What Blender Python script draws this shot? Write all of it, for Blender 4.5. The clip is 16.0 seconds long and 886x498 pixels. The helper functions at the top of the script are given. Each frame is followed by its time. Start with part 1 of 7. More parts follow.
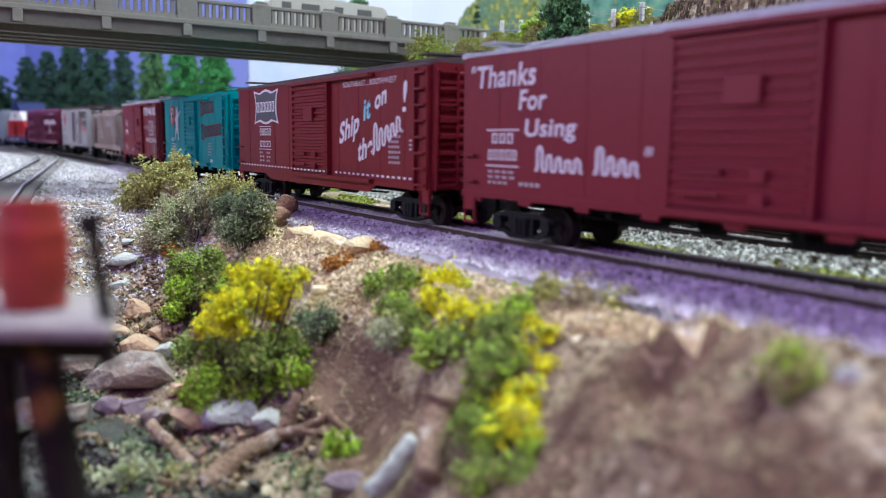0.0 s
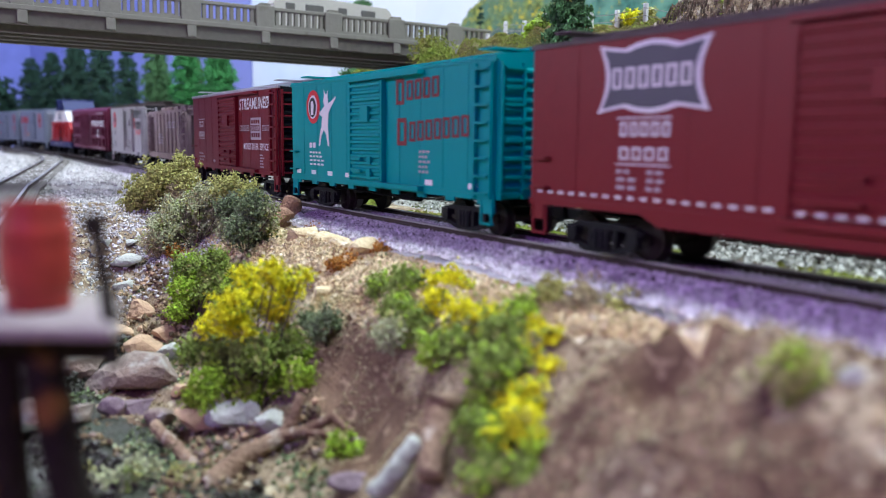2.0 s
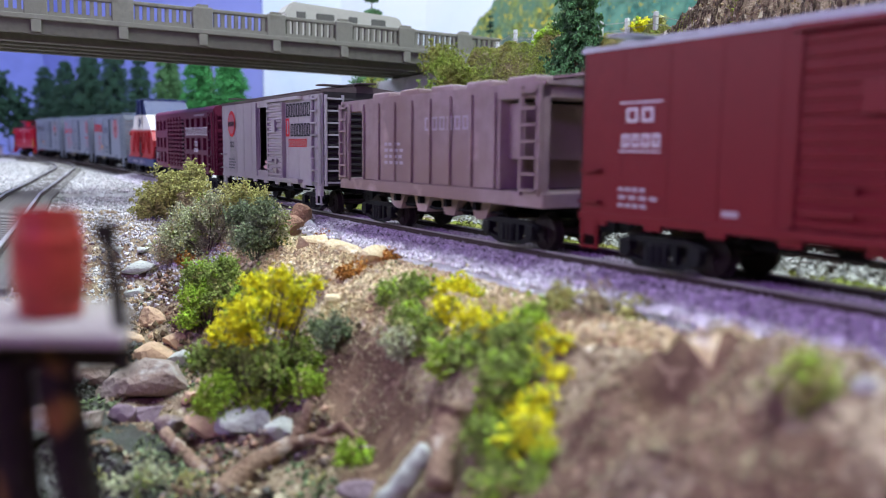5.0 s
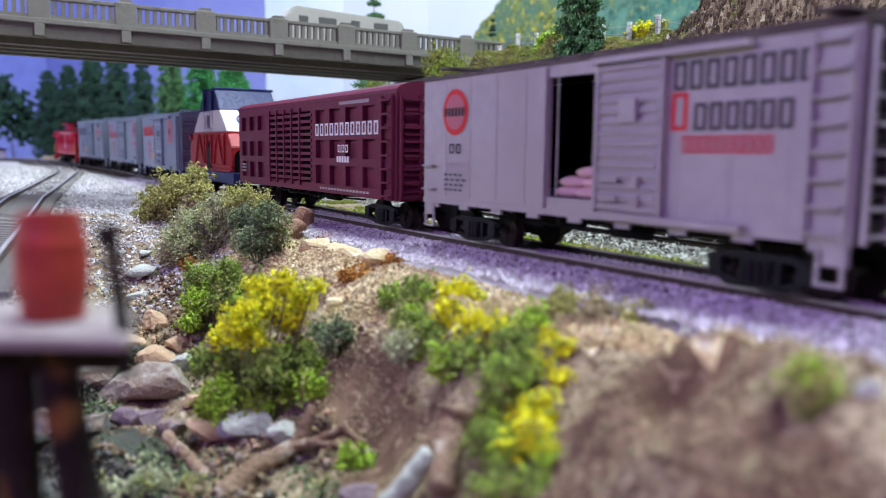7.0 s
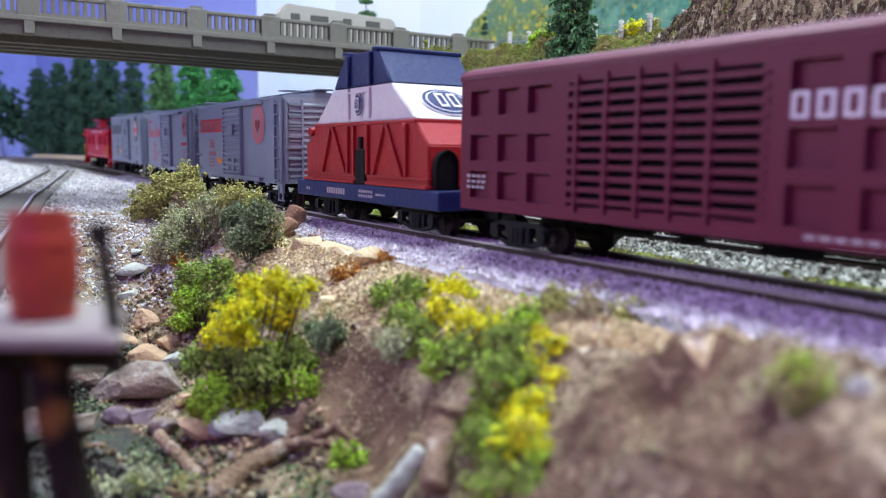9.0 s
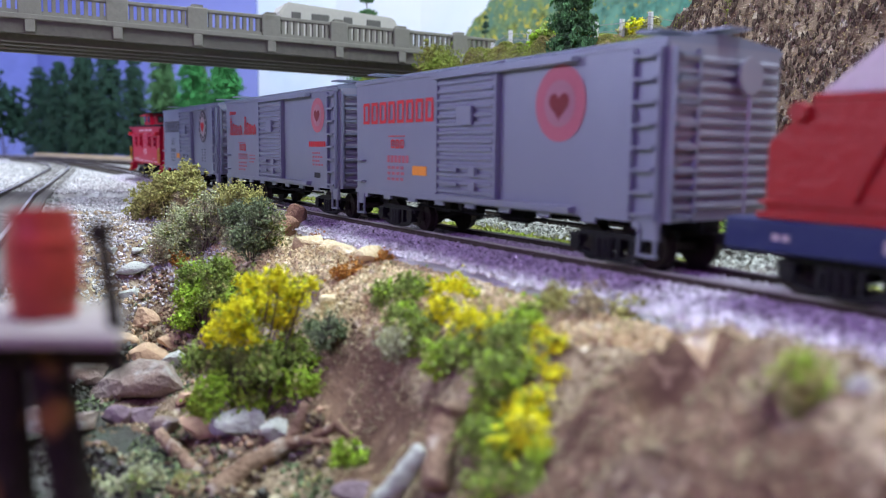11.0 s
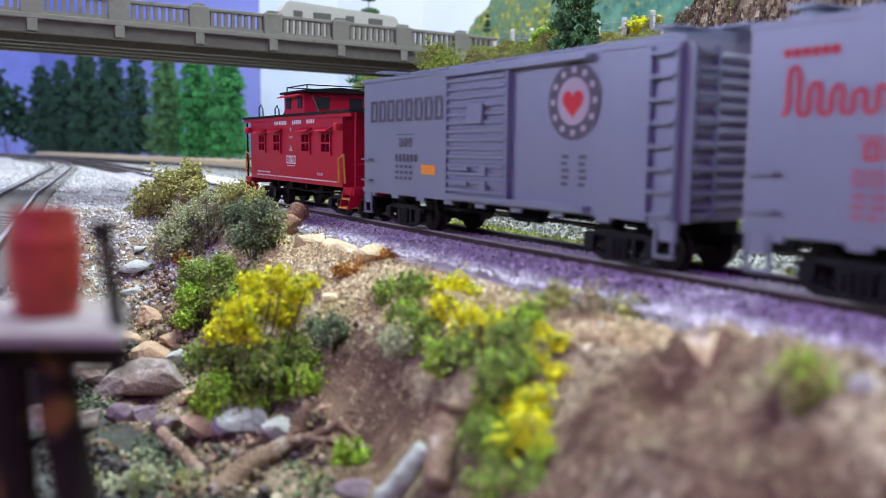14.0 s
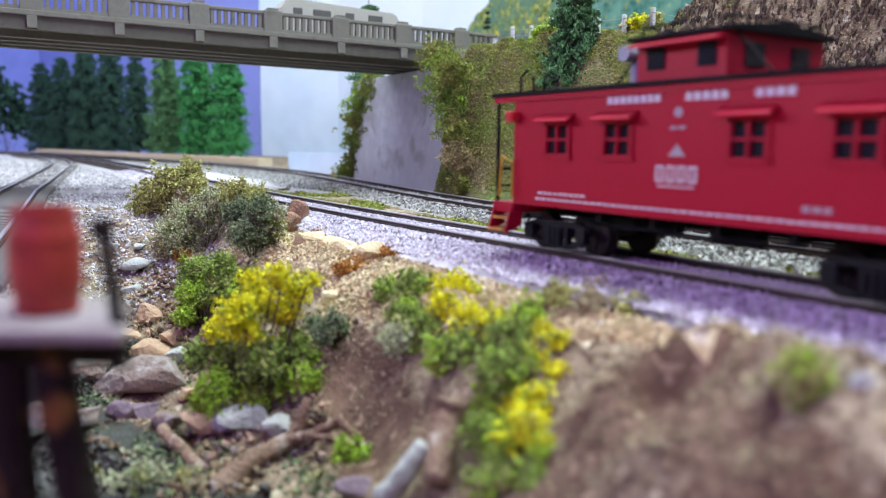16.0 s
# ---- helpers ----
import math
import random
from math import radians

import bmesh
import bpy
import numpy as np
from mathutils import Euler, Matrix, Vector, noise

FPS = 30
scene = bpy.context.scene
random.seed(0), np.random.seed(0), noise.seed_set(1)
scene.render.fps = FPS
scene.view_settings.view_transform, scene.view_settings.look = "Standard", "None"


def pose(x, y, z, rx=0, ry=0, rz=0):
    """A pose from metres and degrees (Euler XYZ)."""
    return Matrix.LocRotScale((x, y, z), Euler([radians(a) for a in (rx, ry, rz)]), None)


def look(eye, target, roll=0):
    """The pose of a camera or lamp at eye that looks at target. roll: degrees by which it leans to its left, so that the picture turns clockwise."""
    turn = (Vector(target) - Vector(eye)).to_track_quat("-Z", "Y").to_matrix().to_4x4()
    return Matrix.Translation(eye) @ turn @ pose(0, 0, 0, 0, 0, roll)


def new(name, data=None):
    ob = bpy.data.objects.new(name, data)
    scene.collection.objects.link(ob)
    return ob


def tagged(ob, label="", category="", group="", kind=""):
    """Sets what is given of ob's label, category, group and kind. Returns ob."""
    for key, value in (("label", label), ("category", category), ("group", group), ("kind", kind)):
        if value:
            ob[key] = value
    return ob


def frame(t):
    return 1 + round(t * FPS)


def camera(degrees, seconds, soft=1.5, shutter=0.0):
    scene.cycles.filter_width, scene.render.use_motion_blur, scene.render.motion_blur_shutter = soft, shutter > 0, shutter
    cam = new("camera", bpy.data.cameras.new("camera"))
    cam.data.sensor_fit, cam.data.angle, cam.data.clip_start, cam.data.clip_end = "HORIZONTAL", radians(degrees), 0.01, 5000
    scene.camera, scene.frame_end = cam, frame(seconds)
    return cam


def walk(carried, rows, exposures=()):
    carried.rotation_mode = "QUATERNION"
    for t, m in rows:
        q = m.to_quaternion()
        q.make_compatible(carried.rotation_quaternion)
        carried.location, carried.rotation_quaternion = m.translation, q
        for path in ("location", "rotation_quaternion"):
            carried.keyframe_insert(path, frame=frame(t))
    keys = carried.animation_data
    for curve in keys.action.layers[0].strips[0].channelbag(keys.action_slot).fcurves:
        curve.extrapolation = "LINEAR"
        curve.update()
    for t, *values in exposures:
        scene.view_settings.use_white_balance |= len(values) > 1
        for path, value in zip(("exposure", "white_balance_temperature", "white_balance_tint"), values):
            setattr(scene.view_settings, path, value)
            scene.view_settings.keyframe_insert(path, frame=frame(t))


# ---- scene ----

# ---- camera: a phone held still by hand at the edge of a model railway (1:87) ----
EYE = (0.0, -0.1278, 0.0262)
YAW, PITCH, ROLL, LENS = 56.238, 82.786, 0.568, 58.22

cam = camera(LENS, 16.0, soft=0.55, shutter=0.25)
cam.data.dof.use_dof = True
cam.data.dof.focus_distance = 0.33
cam.data.dof.aperture_fstop = 14.5


def held(dx, dy):
    """The phone's pose, turned by dx to the left and dy upwards, in thousandths of a radian."""
    return pose(*EYE, PITCH + math.degrees(dy / 1000), 0, YAW + math.degrees(dx / 1000)) @ pose(0, 0, 0, 0, 0, ROLL)


walk(cam, [(t, held(dx, dy)) for t, dx, dy in (
    (0, -13.07, -8.74), (0.5, -10.87, -8.74), (1, -9.80, -8.74), (1.5, -8.74, -8.74), (2, -8.66, -7.67), (2.5, -7.60, -7.60),
    (3, -6.53, -5.47), (3.5, -4.33, -3.27), (4, -1.07, -1.07), (6.5, 6.53, 5.47), (7, 6.53, 6.46), (7.5, 3.27, 6.46),
    (8, -1.07, 5.47), (8.5, -2.13, 5.40), (9, -3.20, 4.40), (11.5, -2.13, 2.13), (12, -2.13, 1.07), (12.5, -1.07, 1.14),
    (13, -1.07, 1.07), (13.5, 0.00, 1.07), (14, 0.00, 1.07), (14.5, 0.00, 0.00), (15, -1.07, -1.07), (15.5, -1.07, -2.20),
    (16, 0.00, -2.20))], exposures=((0, 0.02, 6050, 10), (16, 0.02, 6050, 10)))

# ---- light: room lamps over the layout, a violet LED strip on the aisle side ----
world = bpy.data.worlds.new("room_air")
scene.world = world
world.use_nodes = True
world.node_tree.nodes["Background"].inputs[0].default_value = (0.46, 0.45, 0.78, 1)
world.node_tree.nodes["Background"].inputs[1].default_value = 0.04


def lamp(name, eye, target, sx, sy, power, colour):
    data = bpy.data.lights.new(name, "AREA")
    data.shape, data.size, data.size_y, data.energy, data.color = "RECTANGLE", sx, sy, power, colour
    ob = new(name, data)
    ob.matrix_world = look(eye, target)
    return ob


lamp("ceiling_lamp", (-0.14, 0.128, 0.95), (-0.14, 0.02, 0), 1.3, 0.14, 23.4, (0.86, 0.95, 0.98))
lamp("aisle_lamp", (-0.72, -0.78, 0.36), (-0.42, 0.0, 0.02), 0.8, 0.12, 5.7, (0.82, 0.81, 1.0))
lamp("violet_led_strip", (0.10, -0.42, 0.22), (-0.12, 0.0, 0.01), 0.30, 0.05, 0.92, (0.55, 0.19, 1.0))
lamp("corner_led_strip", (-1.55, -0.25, 0.55), (-1.7, 0.3, 0.1), 0.5, 0.08, 1.6, (0.56, 0.54, 1.0))
lamp("backdrop_lamp", (-0.75, 0.28, 0.90), (-0.95, 0.47, 0.15), 1.2, 0.10, 4.1, (0.88, 0.94, 1.0))
scene.view_settings.exposure = 0.0


# ---- helpers of this scene ----
def smooth(x):
    x = min(max(x, 0.0), 1.0)
    return x * x * (3 - 2 * x)


def n3(x, y, z=0.0):
    return noise.noise(Vector((x, y, z)))


def part(name, bm, material, parent=None, label="", at=None, flat=True):
    me = bm if isinstance(bm, bpy.types.Mesh) else bpy.data.meshes.new(name)
    if not isinstance(bm, bpy.types.Mesh):
        bmesh.ops.recalc_face_normals(bm, faces=bm.faces)
        bm.to_mesh(me)
        bm.free()
    if material and not me.materials:
        me.materials.append(material)
    if not flat:
        for poly in me.polygons:
            poly.use_smooth = True
    ob = new(name, me)
    if parent:
        ob.parent = parent
    if at is not None:
        ob.matrix_basis = at
    if label:
        tagged(ob, label)
    return ob


def thing(name, label, category, m=None, group="", kind=""):
    ob = new(name)
    ob.empty_display_size = 0.01
    if m is not None:
        ob.matrix_basis = m
    return tagged(ob, label, category, group, kind)


def box(bm, x0, x1, y0, y1, z0, z1, m=None):
    v = [bm.verts.new((x, y, z)) for x in (x0, x1) for y in (y0, y1) for z in (z0, z1)]
    for q in ((0, 1, 3, 2), (4, 6, 7, 5), (0, 4, 5, 1), (2, 3, 7, 6), (0, 2, 6, 4), (1, 5, 7, 3)):
        bm.faces.new([v[i] for i in q])
    if m is not None:
        for w in v:
            w.co = m @ w.co
    return v


def slab(x0, x1, y0, y1, z0, z1, bevel=0.0):
    bm = bmesh.new()
    box(bm, x0, x1, y0, y1, z0, z1)
    if bevel:
        bmesh.ops.bevel(bm, geom=bm.edges[:], offset=bevel, segments=2, affect="EDGES", profile=0.5)
    return bm


def prism(bm, profile, x0, x1, axis="x"):
    """Extrude a closed (u, z) outline from x0 to x1 along x, or (u, z) along y."""
    put = (lambda a, u, z: (a, u, z)) if axis == "x" else (lambda a, u, z: (u, a, z))
    a = [bm.verts.new(put(x0, *q)) for q in profile]
    b = [bm.verts.new(put(x1, *q)) for q in profile]
    n = len(profile)
    for i in range(n):
        bm.faces.new((a[i], a[(i + 1) % n], b[(i + 1) % n], b[i]))
    bm.faces.new(a[::-1])
    bm.faces.new(b)


def tube(bm, path, radius, sides=6, r_end=None):
    """A round bar along a list of points, tapering to r_end."""
    pts = [Vector(q) for q in path]
    rings = []
    for i, q in enumerate(pts):
        d = (pts[min(i + 1, len(pts) - 1)] - pts[max(i - 1, 0)]).normalized()
        u = d.orthogonal().normalized()
        w = d.cross(u)
        r = radius if r_end is None else radius + (r_end - radius) * i / max(1, len(pts) - 1)
        rings.append([bm.verts.new(q + r * (math.cos(2 * math.pi * k / sides) * u + math.sin(2 * math.pi * k / sides) * w)) for k in range(sides)])
    for a, b in zip(rings, rings[1:]):
        # align rings to the nearest start to avoid a twist
        j = min(range(sides), key=lambda k: (b[k].co - a[0].co).length)
        for k in range(sides):
            bm.faces.new((a[k], a[(k + 1) % sides], b[(k + 1 + j) % sides], b[(k + j) % sides]))
    bm.faces.new(rings[0][::-1])
    bm.faces.new(rings[-1])


def disc(bm, c, r, depth, axis="y", sides=20, sq=1.0):
    """A short cylinder centred on c."""
    ring = [(r * math.cos(2 * math.pi * k / sides), sq * r * math.sin(2 * math.pi * k / sides)) for k in range(sides)]
    f = {"y": lambda u, w, d: (c[0] + u, c[1] + d, c[2] + w), "z": lambda u, w, d: (c[0] + u, c[1] + w, c[2] + d),
         "x": lambda u, w, d: (c[0] + d, c[1] + u, c[2] + w)}[axis]
    a = [bm.verts.new(f(u, w, -depth / 2)) for u, w in ring]
    b = [bm.verts.new(f(u, w, depth / 2)) for u, w in ring]
    for k in range(sides):
        bm.faces.new((a[k], a[(k + 1) % sides], b[(k + 1) % sides], b[k]))
    bm.faces.new(a[::-1])
    bm.faces.new(b)


OCTA = np.array([(1, 0, 0), (-1, 0, 0), (0, 1, 0), (0, -1, 0), (0, 0, 1), (0, 0, -1)], float)
OCTF = np.array([(0, 2, 4), (2, 1, 4), (1, 3, 4), (3, 0, 4), (2, 0, 5), (1, 2, 5), (3, 1, 5), (0, 3, 5)])


TETRA = np.array([(1, 1, 1), (-1, -1, 1), (-1, 1, -1), (1, -1, -1)], float) * 0.8
TETF = np.array([(0, 2, 1), (0, 1, 3), (0, 3, 2), (1, 2, 3)])


def crumbs(places, sizes, seed=1, squash=(0.6, 1.0), sharp=0.35, leafy=False, stretch=None):
    """A mesh of many small crumbs at the places (n x 3), each an uneven octahedron of its size, or a four-sided flake if leafy."""
    rng = np.random.default_rng(seed)
    places, sizes = np.asarray(places, float), np.asarray(sizes, float)
    shape, sides = (TETRA, TETF) if leafy else (OCTA, OCTF)
    nv, nf = len(shape), len(sides)
    n = len(places)
    q = rng.normal(size=(n, 4))
    q /= np.linalg.norm(q, axis=1)[:, None]
    w, x, y, z = q.T
    rot = np.stack([1 - 2 * (y * y + z * z), 2 * (x * y - z * w), 2 * (x * z + y * w), 2 * (x * y + z * w), 1 - 2 * (x * x + z * z), 2 * (y * z - x * w),
                    2 * (x * z - y * w), 2 * (y * z + x * w), 1 - 2 * (x * x + y * y)], 1).reshape(n, 3, 3)
    v = shape[None] * (1 + rng.uniform(-sharp, sharp, (n, nv, 1))) * rng.uniform(*squash, (n, 1, 3))
    v = np.einsum("nij,nkj->nki", rot, v) * sizes[:, None, None]
    if stretch:
        v = v * np.array(stretch)
    v = v + places[:, None]
    f = sides[None] + nv * np.arange(n)[:, None, None]
    me = bpy.data.meshes.new("crumbs")
    me.vertices.add(n * nv)
    me.vertices.foreach_set("co", v.reshape(-1))
    me.loops.add(n * nf * 3)
    me.loops.foreach_set("vertex_index", f.reshape(-1).astype(np.int32))
    me.polygons.add(n * nf)
    me.polygons.foreach_set("loop_start", np.arange(0, n * nf * 3, 3, dtype=np.int32))
    me.polygons.foreach_set("use_smooth", np.zeros(n * nf, dtype=bool))
    me.update(calc_edges=True)
    return me


# ---- materials ----
def mat(name, colour, rough=0.6, metal=0.0, vary=0.25, scale=400.0, bump=0.2, fine=4.0, second=None, island=0.0, spots=None, coat=0.0, gloss=0.35):
    """A painted or natural surface: colour broken up at two scales, with fine relief; island: colour change from piece to piece;
    second: a second colour mixed in by patches; spots: a colour of small stains."""
    m = bpy.data.materials.new(name)
    m.use_nodes = True
    nt = m.node_tree
    N, L = nt.nodes, nt.links
    b = N["Principled BSDF"]
    b.inputs["Roughness"].default_value, b.inputs["Metallic"].default_value = rough, metal
    b.inputs["Coat Weight"].default_value = coat
    b.inputs["Specular IOR Level"].default_value = gloss
    tc = N.new("ShaderNodeTexCoord")
    big = N.new("ShaderNodeTexNoise")
    big.inputs["Scale"].default_value, big.inputs["Detail"].default_value = scale / 6, 3
    small = N.new("ShaderNodeTexNoise")
    small.inputs["Scale"].default_value, small.inputs["Detail"].default_value = scale * fine / 2, 4
    for t in (big, small):
        L.new(tc.outputs["Object"], t.inputs["Vector"])

    def mix(fac, a, c, blend="MIX"):
        k = N.new("ShaderNodeMix")
        k.data_type, k.blend_type = "RGBA", blend
        for value, i in ((fac, 0), (a, 6), (c, 7)):
            if isinstance(value, bpy.types.NodeSocket):
                L.new(value, k.inputs[i])
            else:
                k.inputs[i].default_value = value if i == 0 else (*value[:3], 1)
        return k.outputs[2]

    def ramp(src, lo, hi):
        r = N.new("ShaderNodeMapRange")
        r.inputs[1].default_value, r.inputs[2].default_value = lo, hi
        L.new(src, r.inputs[0])
        return r.outputs[0]

    dark = [c * (1 - vary) for c in colour]
    light = [min(1, c * (1 + vary)) for c in colour]
    col = mix(ramp(small.outputs[0], 0.3, 0.7), dark, light)
    col = mix(ramp(big.outputs[0], 0.35, 0.65), col, second or [c * (1 - vary * 0.5) for c in colour])
    if spots:
        st = N.new("ShaderNodeTexNoise")
        st.inputs["Scale"].default_value, st.inputs["Detail"].default_value = scale * 0.45, 6
        L.new(tc.outputs["Object"], st.inputs["Vector"])
        col = mix(ramp(st.outputs[0], 0.58, 0.66), col, spots)
    if island:
        g = N.new("ShaderNodeNewGeometry")
        hsv = N.new("ShaderNodeHueSaturation")
        L.new(col, hsv.inputs["Color"])
        v = N.new("ShaderNodeMapRange")
        v.inputs[3].default_value, v.inputs[4].default_value = 1 - island, 1 + island
        L.new(g.outputs["Random Per Island"], v.inputs[0])
        L.new(v.outputs[0], hsv.inputs["Value"])
        col = hsv.outputs[0]
    L.new(col, b.inputs["Base Color"])
    if bump:
        bp = N.new("ShaderNodeBump")
        bp.inputs["Strength"].default_value, bp.inputs["Distance"].default_value = bump, 0.4 / scale
        L.new(small.outputs[0], bp.inputs["Height"])
        L.new(bp.outputs[0], b.inputs["Normal"])
    return m

M_DIRT = mat("sandy_dirt", (0.35, 0.275, 0.175), 0.95, vary=0.5, scale=700, bump=0.9, second=(0.14, 0.088, 0.055), spots=(0.50, 0.43, 0.29))
M_STONE = mat("ballast_stone", (0.66, 0.62, 0.66), 0.85, vary=0.3, scale=900, island=0.45)
M_DULL = mat("dull_grey_stone", (0.40, 0.395, 0.36), 0.9, vary=0.3, scale=900, island=0.5)
M_GRAVEL = mat("mixed_gravel", (0.53, 0.52, 0.515), 0.9, vary=0.3, scale=600, island=0.55, second=(0.44, 0.41, 0.39))
M_EARTH = mat("earth_crumbs", (0.30, 0.23, 0.13), 0.95, vary=0.3, scale=700, island=0.6, second=(0.15, 0.095, 0.055))
M_TIE = mat("tie_wood", (0.085, 0.07, 0.06), 0.9, vary=0.4, scale=700)
M_RAIL = mat("rail_side", (0.07, 0.05, 0.042), 0.7, 0.3, vary=0.3, scale=500)
M_RAILTOP = mat("rail_head", (0.55, 0.52, 0.52), 0.42, 0.7, vary=0.1, scale=500)
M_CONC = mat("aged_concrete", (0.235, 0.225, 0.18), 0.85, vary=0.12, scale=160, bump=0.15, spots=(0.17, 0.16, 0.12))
# the concrete again, darkened by the shade below the deck
M_CONC_D = mat("underside_shade_concrete", (0.15, 0.14, 0.11), 0.85, vary=0.15, scale=160, bump=0.15)
M_WALL = mat("abutment_concrete", (0.54, 0.54, 0.56), 0.85, vary=0.12, scale=70, bump=0.10, second=(0.44, 0.43, 0.44), spots=(0.37, 0.35, 0.34))
M_SKY = mat("painted_sky", (0.62, 0.76, 0.90), 0.9, vary=0.05, scale=20, bump=0.0, second=(0.80, 0.84, 0.88))
# corner sky: the low violet light there is mixed into the paint
M_SKY_DIM = mat("sky_in_dim_violet", (0.23, 0.27, 0.64), 0.9, vary=0.06, scale=20, bump=0.0, second=(0.31, 0.34, 0.70))
M_BEAM = mat("bare_pine", (0.62, 0.50, 0.33), 0.7, vary=0.15, scale=200)
M_BARK = mat("bark", (0.10, 0.075, 0.05), 0.9, vary=0.4, scale=600, bump=0.6)
M_FIR = mat("fir_needles", (0.095, 0.21, 0.08), 0.85, vary=0.35, scale=250, island=0.4)
# dark needles; towards the left corner they carry its dim light as colour
M_FIR_D = mat("dark_dim_needles", (0.035, 0.085, 0.055), 0.85, vary=0.35, scale=250, island=0.5)
M_FIR_L = mat("bright_fir_needles", (0.06, 0.26, 0.07), 0.85, vary=0.35, scale=250, island=0.5)
M_MOSS = mat("moss_foam", (0.20, 0.26, 0.035), 0.95, vary=0.4, scale=300, island=0.3, second=(0.24, 0.21, 0.06))
M_SLOPE = mat("slope_straw", (0.28, 0.21, 0.095), 0.95, vary=0.4, scale=300, island=0.3, second=(0.36, 0.28, 0.14))
M_DKSAGE = mat("dark_sage_foam", (0.17, 0.215, 0.105), 0.95, vary=0.3, scale=700, island=0.45)
M_TURF = mat("mossy_turf", (0.12, 0.14, 0.035), 0.95, vary=0.45, scale=260, bump=0.8, second=(0.15, 0.11, 0.055), spots=(0.26, 0.22, 0.11))
M_SAND = mat("pale_sand", (0.70, 0.59, 0.36), 0.95, vary=0.3, scale=600, bump=0.9, second=(0.50, 0.37, 0.20), spots=(0.74, 0.66, 0.48), island=0.25)
M_YELLOW = mat("yellow_foam", (0.74, 0.70, 0.010), 0.95, vary=0.15, scale=700, island=0.25)
M_LIME = mat("lime_foam", (0.33, 0.50, 0.04), 0.95, vary=0.25, scale=700, island=0.4)
M_GREEN = mat("green_foam", (0.23, 0.31, 0.06), 0.95, vary=0.3, scale=700, island=0.45)
M_SAGE = mat("sage_foam", (0.43, 0.45, 0.25), 0.95, vary=0.3, scale=700, island=0.45)
M_OLIVE = mat("olive_foam", (0.41, 0.40, 0.13), 0.95, vary=0.3, scale=700, island=0.45)
M_RUST = mat("rust_foam", (0.42, 0.19, 0.035), 0.95, vary=0.3, scale=700, island=0.4)
M_BRUSH = mat("dry_brush", (0.40, 0.34, 0.19), 0.95, vary=0.3, scale=700, island=0.4)
M_ROCK = mat("grey_rock", (0.30, 0.25, 0.21), 0.85, vary=0.3, scale=260, bump=0.8, second=(0.22, 0.15, 0.12), spots=(0.40, 0.36, 0.32))
M_ROCK_P = mat("pale_rock", (0.50, 0.50, 0.44), 0.85, vary=0.25, scale=260, bump=0.7, second=(0.41, 0.42, 0.37))
M_ROCK_T = mat("tan_rock", (0.58, 0.41, 0.26), 0.85, vary=0.25, scale=260, bump=0.7, second=(0.45, 0.28, 0.17))
M_ROCK_V = mat("violet_rock", (0.21, 0.15, 0.17), 0.85, vary=0.3, scale=260, bump=0.7)
# wet creek mud with the shade of stand and gully in its colour
M_MUD = mat("wet_shade_toned_mud", (0.035, 0.030, 0.021), 0.5, vary=0.4, scale=500, bump=0.9, second=(0.035, 0.045, 0.024))
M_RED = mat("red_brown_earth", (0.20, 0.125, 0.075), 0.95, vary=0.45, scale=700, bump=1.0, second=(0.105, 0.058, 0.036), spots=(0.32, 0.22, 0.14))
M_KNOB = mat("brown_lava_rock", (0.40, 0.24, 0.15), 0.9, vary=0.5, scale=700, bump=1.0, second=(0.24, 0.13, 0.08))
# red-brown earth darkened a little: the pit's shade is in the colour
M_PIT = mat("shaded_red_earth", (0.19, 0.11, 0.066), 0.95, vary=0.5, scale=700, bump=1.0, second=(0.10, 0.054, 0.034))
# wet stone, darkened further for the shade under the stand
M_ROCK_D = mat("wet_shade_toned_rock", (0.05, 0.045, 0.034), 0.4, vary=0.4, scale=260, bump=0.8)
M_CLIFF = mat("cliff_rock", (0.16, 0.115, 0.075), 0.9, vary=0.6, scale=420, bump=1.0, second=(0.08, 0.055, 0.035), spots=(0.46, 0.40, 0.32), island=0.4)
M_WOODY = mat("driftwood", (0.34, 0.235, 0.155), 0.9, vary=0.45, scale=420, bump=1.2, second=(0.19, 0.11, 0.07), spots=(0.44, 0.36, 0.28))

# ---- the lie of the tracks: cars run along a line that bends twice and climbs to the rear ----
K1, BEND, K2 = 0.1188, -0.5765, -0.2647


def line(s, lateral=0.0185):
    """Place and heading of the main track at s metres; lateral 0 is the car side towards the aisle."""
    def arc(x, y, h, k, u):
        return x + (math.sin(h + k * u) - math.sin(h)) / k, y - (math.cos(h + k * u) - math.cos(h)) / k, h + k * u
    x, y, h = arc(0, 0, 0, K1, min(max(s, BEND), 0.3))
    if s > 0.3:
        x, y = x + (s - 0.3) * math.cos(h), y + (s - 0.3) * math.sin(h)
    if s < BEND:
        x, y, h = arc(x, y, h, K2, s - BEND)
    return x - lateral * math.sin(h), y + lateral * math.cos(h), h


def track_y(x, lat=0.0185):
    return line(x, lat)[1]


def grade(x):
    u = -x - 0.25
    return 0.0 if u < 0 else 0.0188 * u * u if u < 0.45 else 0.0038 + 0.0155 * (min(u, 1.0) - 0.45)


def siding(s):
    """The second track behind the main one."""
    x = s
    y = 0.073 + 0.105 / (1 + math.exp((x + 0.45) / 0.13)) - 0.30 * max(0.0, -x - 0.62) ** 1.6
    return x, y


def yard(s):
    """The branch on the aisle side, s from 0 at its near end."""
    x = -0.22 - s
    y = -0.123 + 0.16 * s + 0.045 * max(0.0, s - 0.28) - 0.5 * max(0.0, s - 0.62) ** 2
    return x, y


